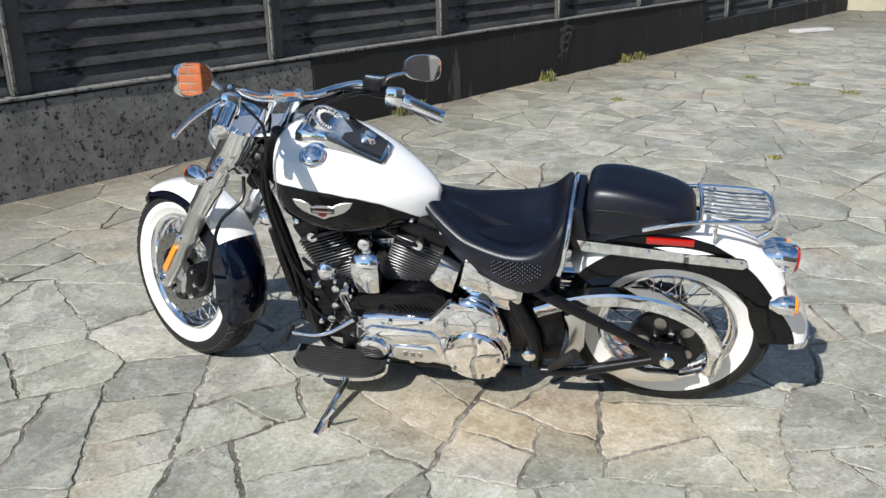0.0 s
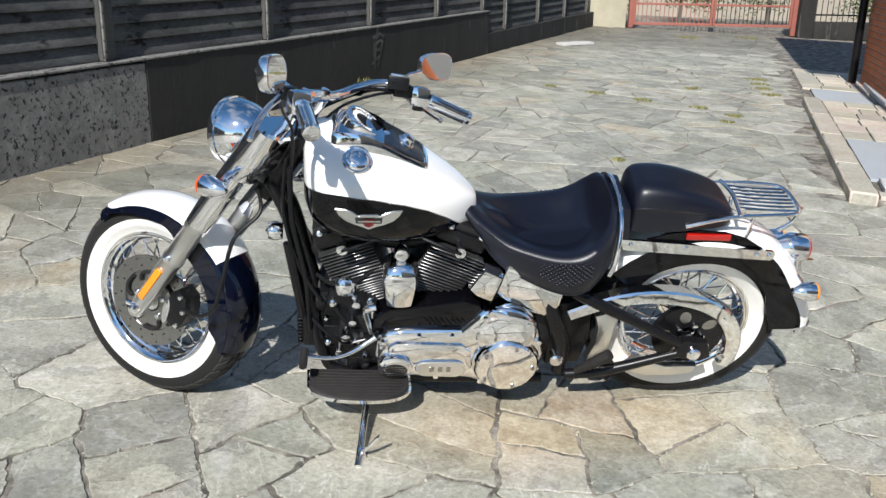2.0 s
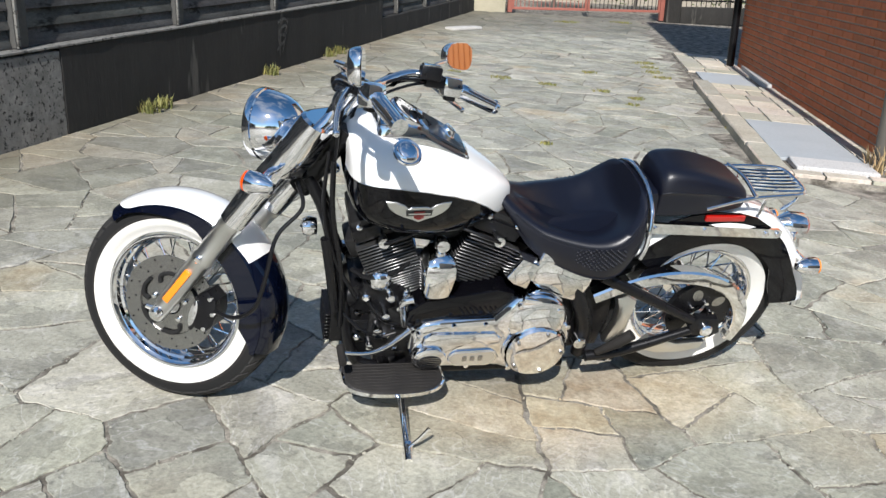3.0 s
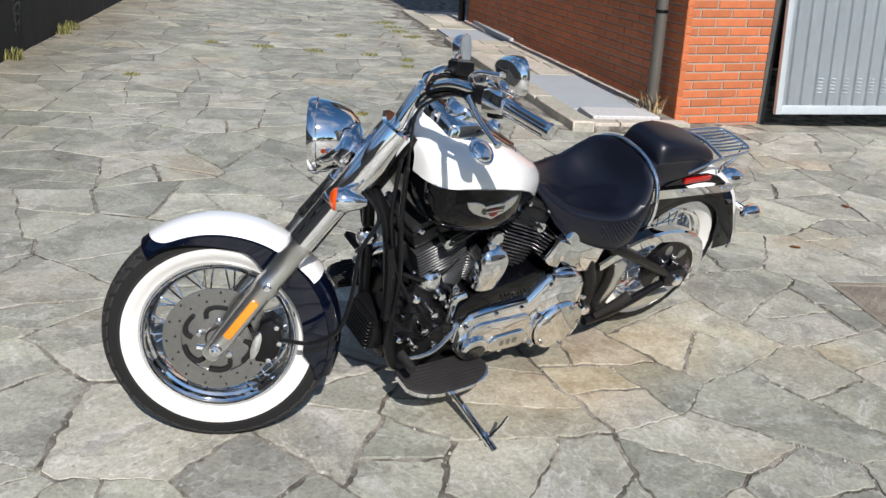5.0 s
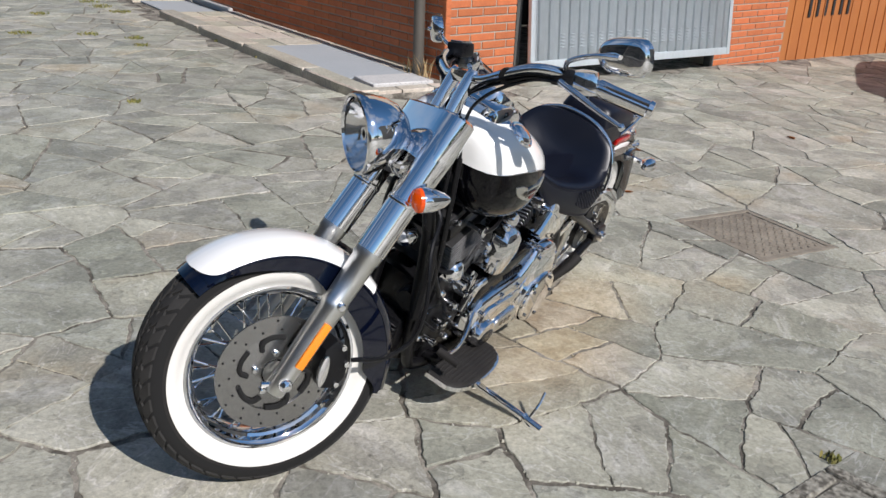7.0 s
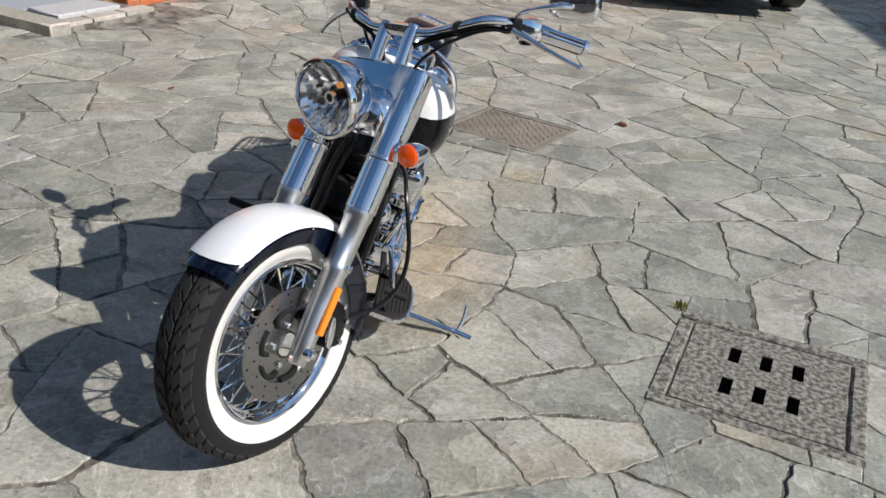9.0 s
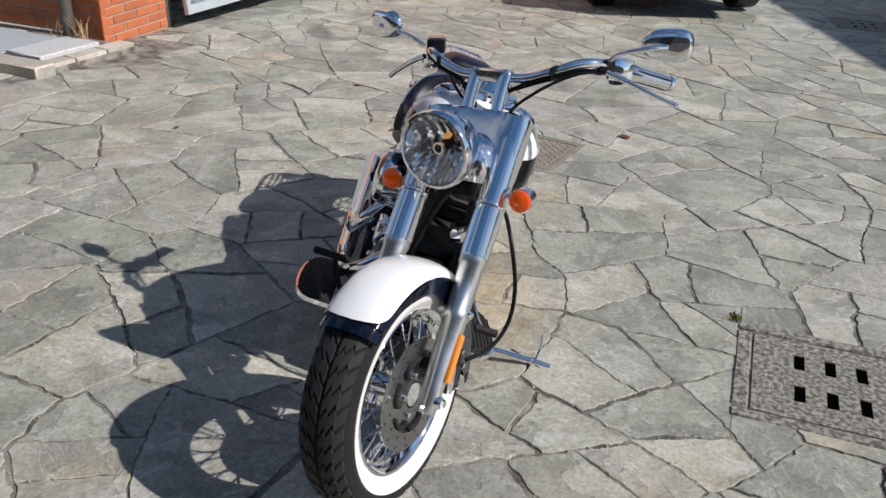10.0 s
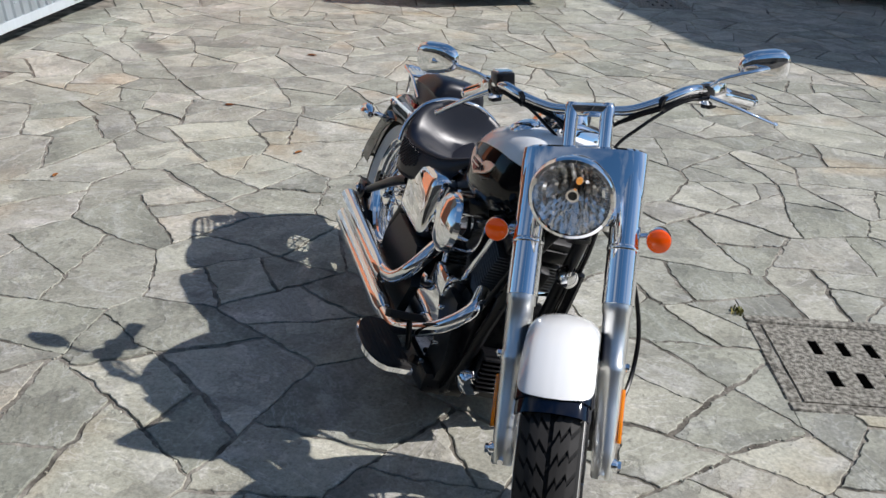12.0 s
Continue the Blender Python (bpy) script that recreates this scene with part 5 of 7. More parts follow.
fpart("brake_hose", tube([(1.30, 0.06, 0.76), (1.26, 0.09, 0.70), (1.30, 0.14, 0.62), (1.31, 0.16, 0.5), (1.335, 0.155, 0.41), (1.40, 0.14, 0.36), (1.48, 0.115, 0.35)], 0.006, 8, 6), SATIN, None, "black front brake hose")

# front fender
RF = 0.327
half_crown = [(RF, 0.0), (RF - 0.002, 0.026), (RF - 0.009, 0.054), (RF - 0.02, 0.069), (RF - 0.034, 0.078)]
crown = mirrored(half_crown)
fend = wpart("front_fender", arc_sheet(FC, np.radians(np.linspace(55, 197, 60)), crown, -0.004), NAVY)
tagged(fend, label="dark navy front fender with a white top panel")
# the white panel: full width over the wheel, rounded off at its front end
fine_crown = curve(half_crown, 4)
rings = []
for ph in np.r_[np.linspace(54, 66, 13), np.linspace(69, 143, 32)]:
    wide = 0.99 * math.sqrt(max(0.03, 1 - max(0, (66 - ph) / 12) ** 2.6)) * (1 - 0.06 * smoothstep(ph, 130, 143))
    a, ring = math.radians(ph), []
    for q in np.linspace(-wide, wide, 29):
        r, y = [np.interp(abs(q) * (len(fine_crown) - 1), range(len(fine_crown)), fine_crown[:, k]) for k in (0, 1)]
        ring.append((FC[0] + (r + 0.0054) * math.cos(a), math.copysign(y + 0.002 * abs(q), q), FC[1] + (r + 0.0054) * math.sin(a)))
    rings.append(ring)
bm = loft(rings, closed=False, caps=False)
bmesh.ops.recalc_face_normals(bm, faces=bm.faces)
bmesh.ops.solidify(bm, geom=bm.faces[:], thickness=-0.001)
wpart("white_panel", bm, WHITE, fend, "glossy white top panel")
for s in (1, -1):
    rings = []
    for ph in np.linspace(49, 199, 64):
        a = math.radians(ph)
        deep = (0.004 + 0.026 * smoothstep(ph, 52, 95) + 0.036 * smoothstep(ph, 98, 126)) * (1 - 0.8 * smoothstep(ph, 184, 199))
        ring = []
        for t in (0, 0.35, 0.7, 1.0):
            tuck = 0.0032 * max(0, 56 - ph)
            ring.append((FC[0] + (RF - 0.0335 - deep * t) * math.cos(a), s * (0.0782 + 0.002 * t - tuck), FC[1] + (RF - 0.0335 - deep * t) * math.sin(a)))
        rings.append(ring)
    bm = loft(rings, closed=False, caps=False)
    bmesh.ops.recalc_face_normals(bm, faces=bm.faces)
    bmesh.ops.solidify(bm, geom=bm.faces[:], thickness=-0.003)
    wpart("fender_skirt", bm, NAVY, fend, "dark navy fender skirt")
lip = mirrored([(RF - 0.004, 0.0), (RF - 0.007, 0.03), (RF - 0.014, 0.052), (RF - 0.026, 0.067), (RF - 0.042, 0.074)])
wpart("fender_lip", arc_sheet(FC, np.radians(np.linspace(49, 56, 8)), lip, -0.005), NAVY, fend, "dark navy front lip")

# steering head, frame
head = bpart("frame", tube([(1.32, 0, 0.73), (1.2, 0, 0.92)], 0.032, 18, 1), SATIN, None, "black tubular steel frame")
for s in (1, -1):
    bpart("downtube", tube([(1.3, s * 0.02, 0.78), (1.245, s * 0.055, 0.66), (1.19, s * 0.075, 0.4), (1.15, s * 0.09, 0.19), (1.09, s * 0.1, 0.13), (0.9, s * 0.11, 0.12), (0.45, s * 0.12, 0.13)], 0.018, 14, 6), SATIN, head)
    bpart("seat_post", tube([(0.50, s * 0.125, 0.52), (0.46, s * 0.135, 0.42), (0.41, s * 0.135, 0.3), (0.40, s * 0.125, 0.17)], [0.02, 0.026, 0.026, 0.022], 14, 5), SATIN, head)
    bpart("swingarm_upper", tube([(0.40, s * 0.14, 0.5), (0.3, s * 0.15, 0.455), (0.0, s * 0.15, 0.295)], [0.017, 0.018, 0.014], 14, 3), SATIN, head)
    bpart("swingarm_lower", tube([(0.38, s * 0.145, 0.17), (0.25, s * 0.15, 0.195), (0.0, s * 0.15, 0.285)], [0.018, 0.018, 0.014], 14, 3), SATIN, head)
    bpart("axle_plate", prism([(-0.07, 0.27), (-0.05, 0.325), (0.03, 0.335), (0.05, 0.3), (0.03, 0.262), (-0.04, 0.25)], s * 0.135, s * 0.165, 0.004), SATIN, head)
    bpart("axle_nut", lathe([(0.16, 0.022), (0.182, 0.022), (0.188, 0.017), (0.188, 0)], (-0.005, 0, 0.295), (0, s, 0), 20), CHROME, head, "chrome axle nut")
    bpart("pivot_cap", lathe([(0.13, 0.022), (0.165, 0.022), (0.17, 0.016), (0.17, 0)], (0.42, 0, 0.245), (0, s, 0), 20), CHROME, head)
    bpart("rear_peg", tube([(0.35, s * 0.16, 0.2), (0.30, s * 0.19, 0.27), (0.27, s * 0.2, 0.31)], [0.012, 0.018, 0.018], 12, 2), RUBBER, head, "folded rubber passenger peg")
for pts, r in (([(1.24, 0.07, 0.86), (1.235, 0.095, 0.7), (1.2, 0.105, 0.5), (1.19, 0.1, 0.3)], 0.008), ([(1.25, 0.05, 0.88), (1.26, 0.08, 0.72), (1.22, 0.1, 0.55), (1.15, 0.12, 0.42)], 0.006),
               ([(1.25, 0.09, 0.62), (1.23, 0.1, 0.5), (1.21, 0.1, 0.36)], 0.015), ([(1.28, -0.06, 0.8), (1.24, -0.09, 0.62), (1.16, -0.1, 0.42)], 0.007)):
    bpart("wiring_loom", tube(pts, r, 8, 5), SATIN, head)
reg = bpart("regulator", box((1.19, 0, 0.26), (0.05, 0.13, 0.12), 0.008), SATIN, head, "black finned regulator")
for k in range(8):
    bpart("fin", box((1.222, 0, 0.21 + 0.014 * k), (0.02, 0.125, 0.005), 0.001, None, 1), SATIN, reg)
horn_f = bpart("front_bracket", lathe([(-0.02, 0.024), (0, 0.03), (0.02, 0.024), (0.03, 0)], (1.29, 0.03, 0.62), (1, 0, 0), 16), CHROME, head)

# engine
crank = np.array([0.925, 0, 0.22])
engine = bpart("engine", box((0.93, 0, 0.27), (0.36, 0.2, 0.24), 0.05), CASTING, None, "dark grey crankcase of a finned twin engine")
bpart("gearbox", box((0.6, 0, 0.3), (0.34, 0.2, 0.24), 0.04), CASTING, engine)
for s in (1, -1):
    t = radians(22.5) * s
    turn = Matrix.Rotation(t, 3, "Y")
    axis = np.array([math.sin(t), 0, math.cos(t)])
    cyl = bpart("cylinder", lathe([(0.1, 0.06), (0.43, 0.06)], crank, axis, 32), SATIN, engine, "black finned cylinder")
    for k in range(21):
        l = 0.195 + 0.0115 * k
        bpart("fin", box(tuple(crank + axis * l), (0.135 + 0.025 * smoothstep(k, 3, 12), 0.185 + 0.03 * smoothstep(k, 3, 9), 0.0042), 0.0018, turn, 1), FIN, cyl)
    bpart("rocker_box", box(tuple(crank + axis * 0.462), (0.155, 0.19, 0.05), 0.014, turn), SATIN, cyl, "black rocker box")
    bpart("rocker_cover", box(tuple(crank + axis * 0.495), (0.14, 0.17, 0.03), 0.012, turn), CASTING, cyl)
    for y in (0.085, -0.085):
        for dx in (-0.05, 0.05):
            p = crank + axis * 0.49 + np.array([math.cos(t) * dx, y, -math.sin(t) * dx])
            bpart("head_bolt", lathe([(0, 0.009), (0.016, 0.009), (0.02, 0)], p, (0, math.copysign(1, y), 0.6), 10), CHROME, cyl)
    bpart("spark_plug", lathe([(0.085, 0.01), (0.115, 0.01), (0.13, 0.016), (0.15, 0.016), (0.152, 0)], crank + axis * 0.44, (0, 1, 0.1), 14), CHROME, cyl, "chrome plug cap")
    bpart("pushrod_tube", tube([(0.925 + 0.03 * s, -0.11, 0.3), tuple(crank + axis * 0.43 + np.array([0, -0.1, 0]))], 0.012, 12, 1), CHROME, cyl, "chrome pushrod tube")
# horn with its chrome cover
hr = []
for z, wx, y1 in ((0.455, 0.03, 0.165), (0.462, 0.041, 0.178), (0.5, 0.046, 0.186), (0.54, 0.051, 0.19), (0.57, 0.05, 0.188), (0.592, 0.041, 0.176), (0.606, 0.024, 0.155), (0.609, 0.01, 0.135)):
    hr.append([(0.925 + wx * c, y, z) for c, y in ((-1, 0.1), (-1, y1 - 0.02), (-0.86, y1 - 0.006), (-0.5, y1), (0.0, y1 + 0.002), (0.5, y1), (0.86, y1 - 0.006), (1, y1 - 0.02), (1, 0.1))])
horn = bpart("horn_cover", loft(hr), CHROME, engine, "chrome waterfall horn cover")
bpart("horn_stud", lathe([(0, 0.022), (0.02, 0.024), (0.03, 0.018), (0.035, 0)], (0.925, 0.13, 0.63), (0, 1, 0.2), 18), CHROME, horn)
bpart("tie_rod", tube([(0.98, 0.15, 0.405), (0.72, 0.155, 0.405)], 0.006, 8, 1), CHROME, engine, "chrome linkage rod")
# primary drive on the left
def hull_outline(c0, r0, c1, r1, n=22):
    d = np.array(c1) - np.array(c0)
    L = np.linalg.norm(d)
    a = math.atan2(d[1], d[0])
    b = math.acos((r0 - r1) / L)
    pts = [(c0[0] + r0 * math.cos(t), c0[1] + r0 * math.sin(t)) for t in np.linspace(a + b, a + 2 * math.pi - b, n)]
    return pts + [(c1[0] + r1 * math.cos(t), c1[1] + r1 * math.sin(t)) for t in np.linspace(a - b, a + b, n)]


shape = [(0.99, 0.262), (0.985, 0.325), (0.955, 0.362), (0.9, 0.374), (0.735, 0.378), (0.7, 0.42), (0.672, 0.452), (0.64, 0.458), (0.53, 0.432), (0.508, 0.412), (0.484, 0.34), (0.472, 0.29), (0.476, 0.245),
         (0.5, 0.19), (0.54, 0.158), (0.59, 0.148), (0.64, 0.156), (0.69, 0.178), (0.76, 0.186), (0.9, 0.182), (0.95, 0.197), (0.98, 0.226)]
prim = bpart("primary_cover", prism(shape, 0.1, 0.186, 0.02, None, 3), CHROME, engine, "chrome primary chain cover", 30)
bpart("raised_panel", prism([(0.955, 0.265), (0.95, 0.318), (0.925, 0.336), (0.73, 0.332), (0.70, 0.305), (0.69, 0.235), (0.72, 0.212), (0.9, 0.208), (0.94, 0.225)], 0.18, 0.198, 0.012), CHROME, prim)
bpart("upper_dome", lathe([(0.165, 0.098), (0.184, 0.094), (0.194, 0.084), (0.201, 0.062), (0.2045, 0.035), (0.2055, 0.0)], (0.592, 0, 0.352), (0.04, 1, 0.1), 44), CHROME, prim, "smooth chrome dome", 60)
bpart("top_ledge", box((0.6, 0.165, 0.437), (0.12, 0.05, 0.024), 0.008, Matrix.Rotation(radians(-12), 3, "Y")), CHROME, prim)
bpart("derby_boss", lathe([(0.17, 0.107), (0.196, 0.104), (0.202, 0.1)], (0.588, 0, 0.262), (0, 1, 0), 48), CHROME, prim)
bpart("derby_cover", lathe([(0.198, 0.095), (0.212, 0.095), (0.218, 0.09), (0.221, 0.06), (0.222, 0.0)], (0.588, 0, 0.262), (0, 1, 0), 56), CHROME, prim, "round chrome derby cover", 25)
window = bpart("inspection_cover", prism(hull_outline((0.835, 0.24), 0.032, (0.745, 0.24), 0.034), 0.195, 0.206, 0.006), CHROME, prim, "oval chrome inspection cover")
bpart("inset_plate", prism(hull_outline((0.835, 0.241), 0.025, (0.745, 0.241), 0.027), 0.2055, 0.208, 0.0), ALLOY, window, "dull inset plate")
for x in (0.765, 0.79, 0.815):
    bpart("plate_mark", box((x, 0.209, 0.243), (0.014, 0.003, 0.02), 0.002), STEEL, window)
bpart("stator_bulge", prism(ellipse(0.928, 0.25, 0.055, 0.044, 28), 0.185, 0.218, 0.014), CHROME, prim)
mesh_plate = bpart("stator_mesh", prism(ellipse(0.927, 0.243, 0.038, 0.027, 24), 0.2165, 0.2195, 0.001), SATIN, prim, "dark ribbed insert")
for k in range(6):
    z = 0.224 + 0.0075 * k
    h = 0.036 * math.sqrt(max(0.05, 1 - ((z - 0.243) / 0.027) ** 2))
    bpart("insert_rib", box((0.927, 0.2205, z), (2 * h, 0.003, 0.0028), 0.0, None, 1), STEEL, mesh_plate)
for x, z in ((0.965, 0.33), (0.86, 0.358), (0.76, 0.36), (0.665, 0.432), (0.535, 0.412), (0.495, 0.345), (0.49, 0.24), (0.53, 0.175), (0.66, 0.18), (0.8, 0.198), (0.93, 0.208)):
    bpart("cover_bolt", lathe([(0.175, 0.0085), (0.196, 0.0085), (0.199, 0.0)], (x, 0, z), (0, 1, 0), 10), CHROME, prim)
for k in range(5):
    a = 2 * math.pi * k / 5 + 0.6
    bpart("derby_bolt", lathe([(0.217, 0.006), (0.225, 0.006), (0.226, 0)], (0.588 + 0.08 * math.cos(a), 0, 0.262 + 0.08 * math.sin(a)), (0, 1, 0), 8), STEEL, prim)
blk = bpart("inner_primary", prism([(0.66, 0.36), (0.68, 0.46), (0.73, 0.475), (0.95, 0.44), (1.0, 0.4), (1.0, 0.34)], 0.09, 0.165, 0.012), BLACK, engine, "gloss black inner primary housing")
for k in range(8):
    bpart("starter_fin", box((0.725 + 0.016 * k, 0.166, 0.4), (0.005, 0.008, 0.034), 0.002, Matrix.Rotation(radians(35), 3, "Y"), 1), BLACK, blk)
bpart("oil_filter", lathe([(0.0, 0.0), (0.0, 0.03), (0.01, 0.037), (0.08, 0.037), (0.09, 0.03)], (1.2, 0.05, 0.38), (-1, 0, 0), 24), SATIN, engine, "black oil filter")
for x, z, r in ((1.06, 0.36, 0.012), (1.08, 0.3, 0.014), (1.05, 0.43, 0.013), (1.02, 0.39, 0.011), (1.1, 0.24, 0.011), (1.0, 0.43, 0.012)):
    bpart("engine_bolt", lathe([(0.1, r), (0.14, r), (0.146, 0)], (x, 0, z), (0, 1, 0), 12), CHROME, engine)
bpart("gearbox_cover", prism([(0.5, 0.2), (0.78, 0.19), (0.82, 0.3), (0.76, 0.41), (0.52, 0.42), (0.45, 0.32)], -0.175, -0.095, 0.012), CASTING, engine, "grey gearbox end cover")
bpart("sump", box((0.8, 0, 0.155), (0.56, 0.2, 0.06), 0.02), SATIN, engine)
front_case = bpart("front_casting", box((1.085, -0.015, 0.29), (0.17, 0.19, 0.29), 0.035), SATIN, engine, "black casting at the front of the crankcase")
for k in range(5):
    bpart("casting_rib", box((1.085, 0.078, 0.215 + 0.04 * k), (0.13, 0.012, 0.01), 0.004), SATIN, front_case)
bpart("mount_plate", prism([(1.15, 0.36), (1.13, 0.455), (1.06, 0.475), (0.995, 0.43), (1.0, 0.38), (1.08, 0.34)], 0.075, 0.1, 0.006), SATIN, front_case, "black engine mount plate")
bpart("filter_cap", lathe([(0.0, 0.0), (0.004, 0.022), (0.016, 0.034), (0.04, 0.04), (0.07, 0.04)], (1.075, 0.13, 0.485), (0.25, -0.9, -0.2), 24), CHROME, front_case, "dark chrome cap")
bpart("shift_bracket", prism([(1.005, 0.34), (0.985, 0.36), (1.0, 0.46), (1.012, 0.47), (1.02, 0.45), (1.012, 0.37)], 0.13, 0.145, 0.004), CHROME, front_case, "polished curved bracket")
for x, y, z, r in ((1.12, 0.1, 0.415, 0.013), (1.055, 0.1, 0.44, 0.009), (1.055, 0.1, 0.415, 0.008), (1.135, 0.09, 0.25, 0.011), (1.1, 0.09, 0.23, 0.008), (1.05, 0.1, 0.26, 0.014), (1.03, 0.11, 0.3, 0.008), (1.14, 0.08, 0.34, 0.009), (1.02, 0.12, 0.225, 0.01)):
    bpart("fitting", lathe([(-0.02, r * 0.7), (0.0, r), (0.014, r), (0.019, r * 0.6), (0.019, 0)], (x, y, z), (0.1, 1, 0.05), 10), CHROME, front_case, "chrome fitting")
for pts, r in (([(1.14, 0.09, 0.43), (1.1, 0.115, 0.38), (1.06, 0.12, 0.33), (1.0, 0.12, 0.31)], 0.006), ([(1.17, 0.08, 0.5), (1.12, 0.11, 0.49), (1.06, 0.11, 0.5), (1.0, 0.1, 0.54)], 0.007), ([(1.2, 0.09, 0.36), (1.14, 0.12, 0.31), (1.08, 0.125, 0.27), (1.02, 0.12, 0.28)], 0.005)):
    bpart("oil_line", tube(pts, r, 8, 5), SATIN, front_case, "black rubber line")
bpart("oil_filter_chrome", lathe([(0.0, 0.0), (0.0, 0.03), (0.012, 0.039), (0.07, 0.039), (0.08, 0.034)], (1.215, -0.06, 0.215), (-1, 0, 0), 24), CHROME, front_case, "chrome oil filter")
bpart("tappet_block", box((0.985, -0.135, 0.415), (0.11, 0.07, 0.07), 0.014), CHROME, front_case, "chrome tappet block")
bpart("side_case", prism([(0.84, 0.13), (1.12, 0.13), (1.15, 0.24), (1.1, 0.4), (0.86, 0.41)], -0.14, -0.09, 0.012), CASTING, front_case)
bpart("lower_case", box((1.0, -0.1, 0.15), (0.26, 0.14, 0.07), 0.02), SATIN, front_case)
for x, z in ((0.87, 0.18), (0.95, 0.165), (1.06, 0.18), (1.1, 0.27), (1.06, 0.36), (0.9, 0.37)):
    bpart("case_bolt", lathe([(0.0, 0.009), (0.014, 0.009), (0.018, 0)], (x, -0.158, z), (0, -1, 0), 10), CHROME, front_case)
bpart("base_gasket", box((0.925, 0, 0.405), (0.3, 0.18, 0.02), 0.006), SATIN, engine)
for s in (1, -1):
    t = radians(22.5) * s
    axis = np.array([math.sin(t), 0, math.cos(t)])
    side = np.array([math.cos(t), 0, -math.sin(t)])
    bpart("exhaust_port", box(tuple(crank + axis * 0.395 + side * (0.085 * s)), (0.05, 0.1, 0.07), 0.014, Matrix.Rotation(t, 3, "Y")), CASTING, engine, "grey exhaust port")
    bpart("plug_lead", tube([tuple(crank + axis * 0.44 + np.array([0, 0.15, 0.014])), tuple(crank + axis * 0.47 + np.array([-0.05 * s, 0.16, 0.01])), (0.925 + 0.02 * s, 0.12, 0.69)], 0.005, 8, 5), SATIN, engine, "black plug lead")
    bpart("intake_runner", tube([tuple(crank + axis * 0.42 + np.array([-0.03 * s, 0.02, 0])), (0.925, 0.04, 0.6)], 0.024, 14, 2), CASTING, engine)
# oil tank and covers under the saddle
oil = bpart("oil_tank_cover", prism([(0.64, 0.5), (0.615, 0.605), (0.56, 0.6), (0.43, 0.52), (0.44, 0.455), (0.47, 0.41), (0.52, 0.425), (0.6, 0.462)], 0.07, 0.155, 0.016), CHROME, None, "chrome oil tank cover under the saddle")
bpart("coil_cover", prism([(0.724, 0.53), (0.685, 0.602), (0.627, 0.574), (0.652, 0.484), (0.7, 0.505)], 0.08, 0.178, 0.012), CHROME, oil, "chrome box cover")
bpart("oil_tank_far", box((0.58, -0.115, 0.52), (0.27, 0.11, 0.22), 0.045, None, 4), CHROME, oil)
bpart("inner_fender", prism([(0.43, 0.3), (0.35, 0.3), (0.34, 0.42), (0.36, 0.55), (0.45, 0.57)], -0.08, 0.08, 0.01), SATIN, oil, "black inner fender under the saddle")
bpart("battery_box", box((0.53, 0, 0.5), (0.3, 0.15, 0.16), 0.02), SATIN, oil)

# right side: air cleaner, exhaust
air = bpart("air_cleaner", prism(ellipse(0.975, 0.585, 0.075, 0.098, 36, radians(-25)), -0.12, -0.2, 0.0), CHROME, engine, "chrome oval air cleaner")
bpart("air_cleaner_face", lathe([(0.195, 0.085), (0.212, 0.08), (0.224, 0.06), (0.228, 0.0)], (0.975, 0, 0.585), (0, -1, 0), 36), CHROME, air)
exh = bpart("exhaust", tube([(1.12, -0.09, 0.46), (1.175, -0.13, 0.42), (1.14, -0.185, 0.34), (1.03, -0.215, 0.262), (0.93, -0.222, 0.21), (0.84, -0.228, 0.2), (0.6, -0.226, 0.2)], 0.022, 18, 6), CHROME, None, "chrome twin exhaust with staggered slash-cut pipes")
bpart("rear_header", tube([(0.80, -0.09, 0.5), (0.84, -0.15, 0.45), (0.85, -0.2, 0.38), (0.80, -0.22, 0.315), (0.72, -0.226, 0.285), (0.6, -0.226, 0.275)], 0.022, 18, 6), CHROME, exh)
for z, x0, x1 in ((0.2, 0.82, 0.08), (0.272, 0.72, 0.06)):
    bpart("muffler", tube([(x0, -0.228, z), (x0 - 0.06, -0.228, z), (x0 - 0.2, -0.226, z), (x1, -0.22, z + 0.005)], [0.024, 0.031, 0.032, 0.032], 20, 4), CHROME, exh, "chrome muffler")
    bpart("tip", lathe([(0, 0.027), (0.05, 0.027), (0.05, 0)], (x1 - 0.001, -0.22, z + 0.005), (1, 0, 0), 20), INTERIOR_SHADE, exh)
bpart("cam_cover", prism([(0.82, 0.2), (1.06, 0.2), (1.08, 0.3), (1.0, 0.38), (0.85, 0.37), (0.8, 0.28)], -0.16, -0.1, 0.0), CHROME, engine, "chrome cam cover")

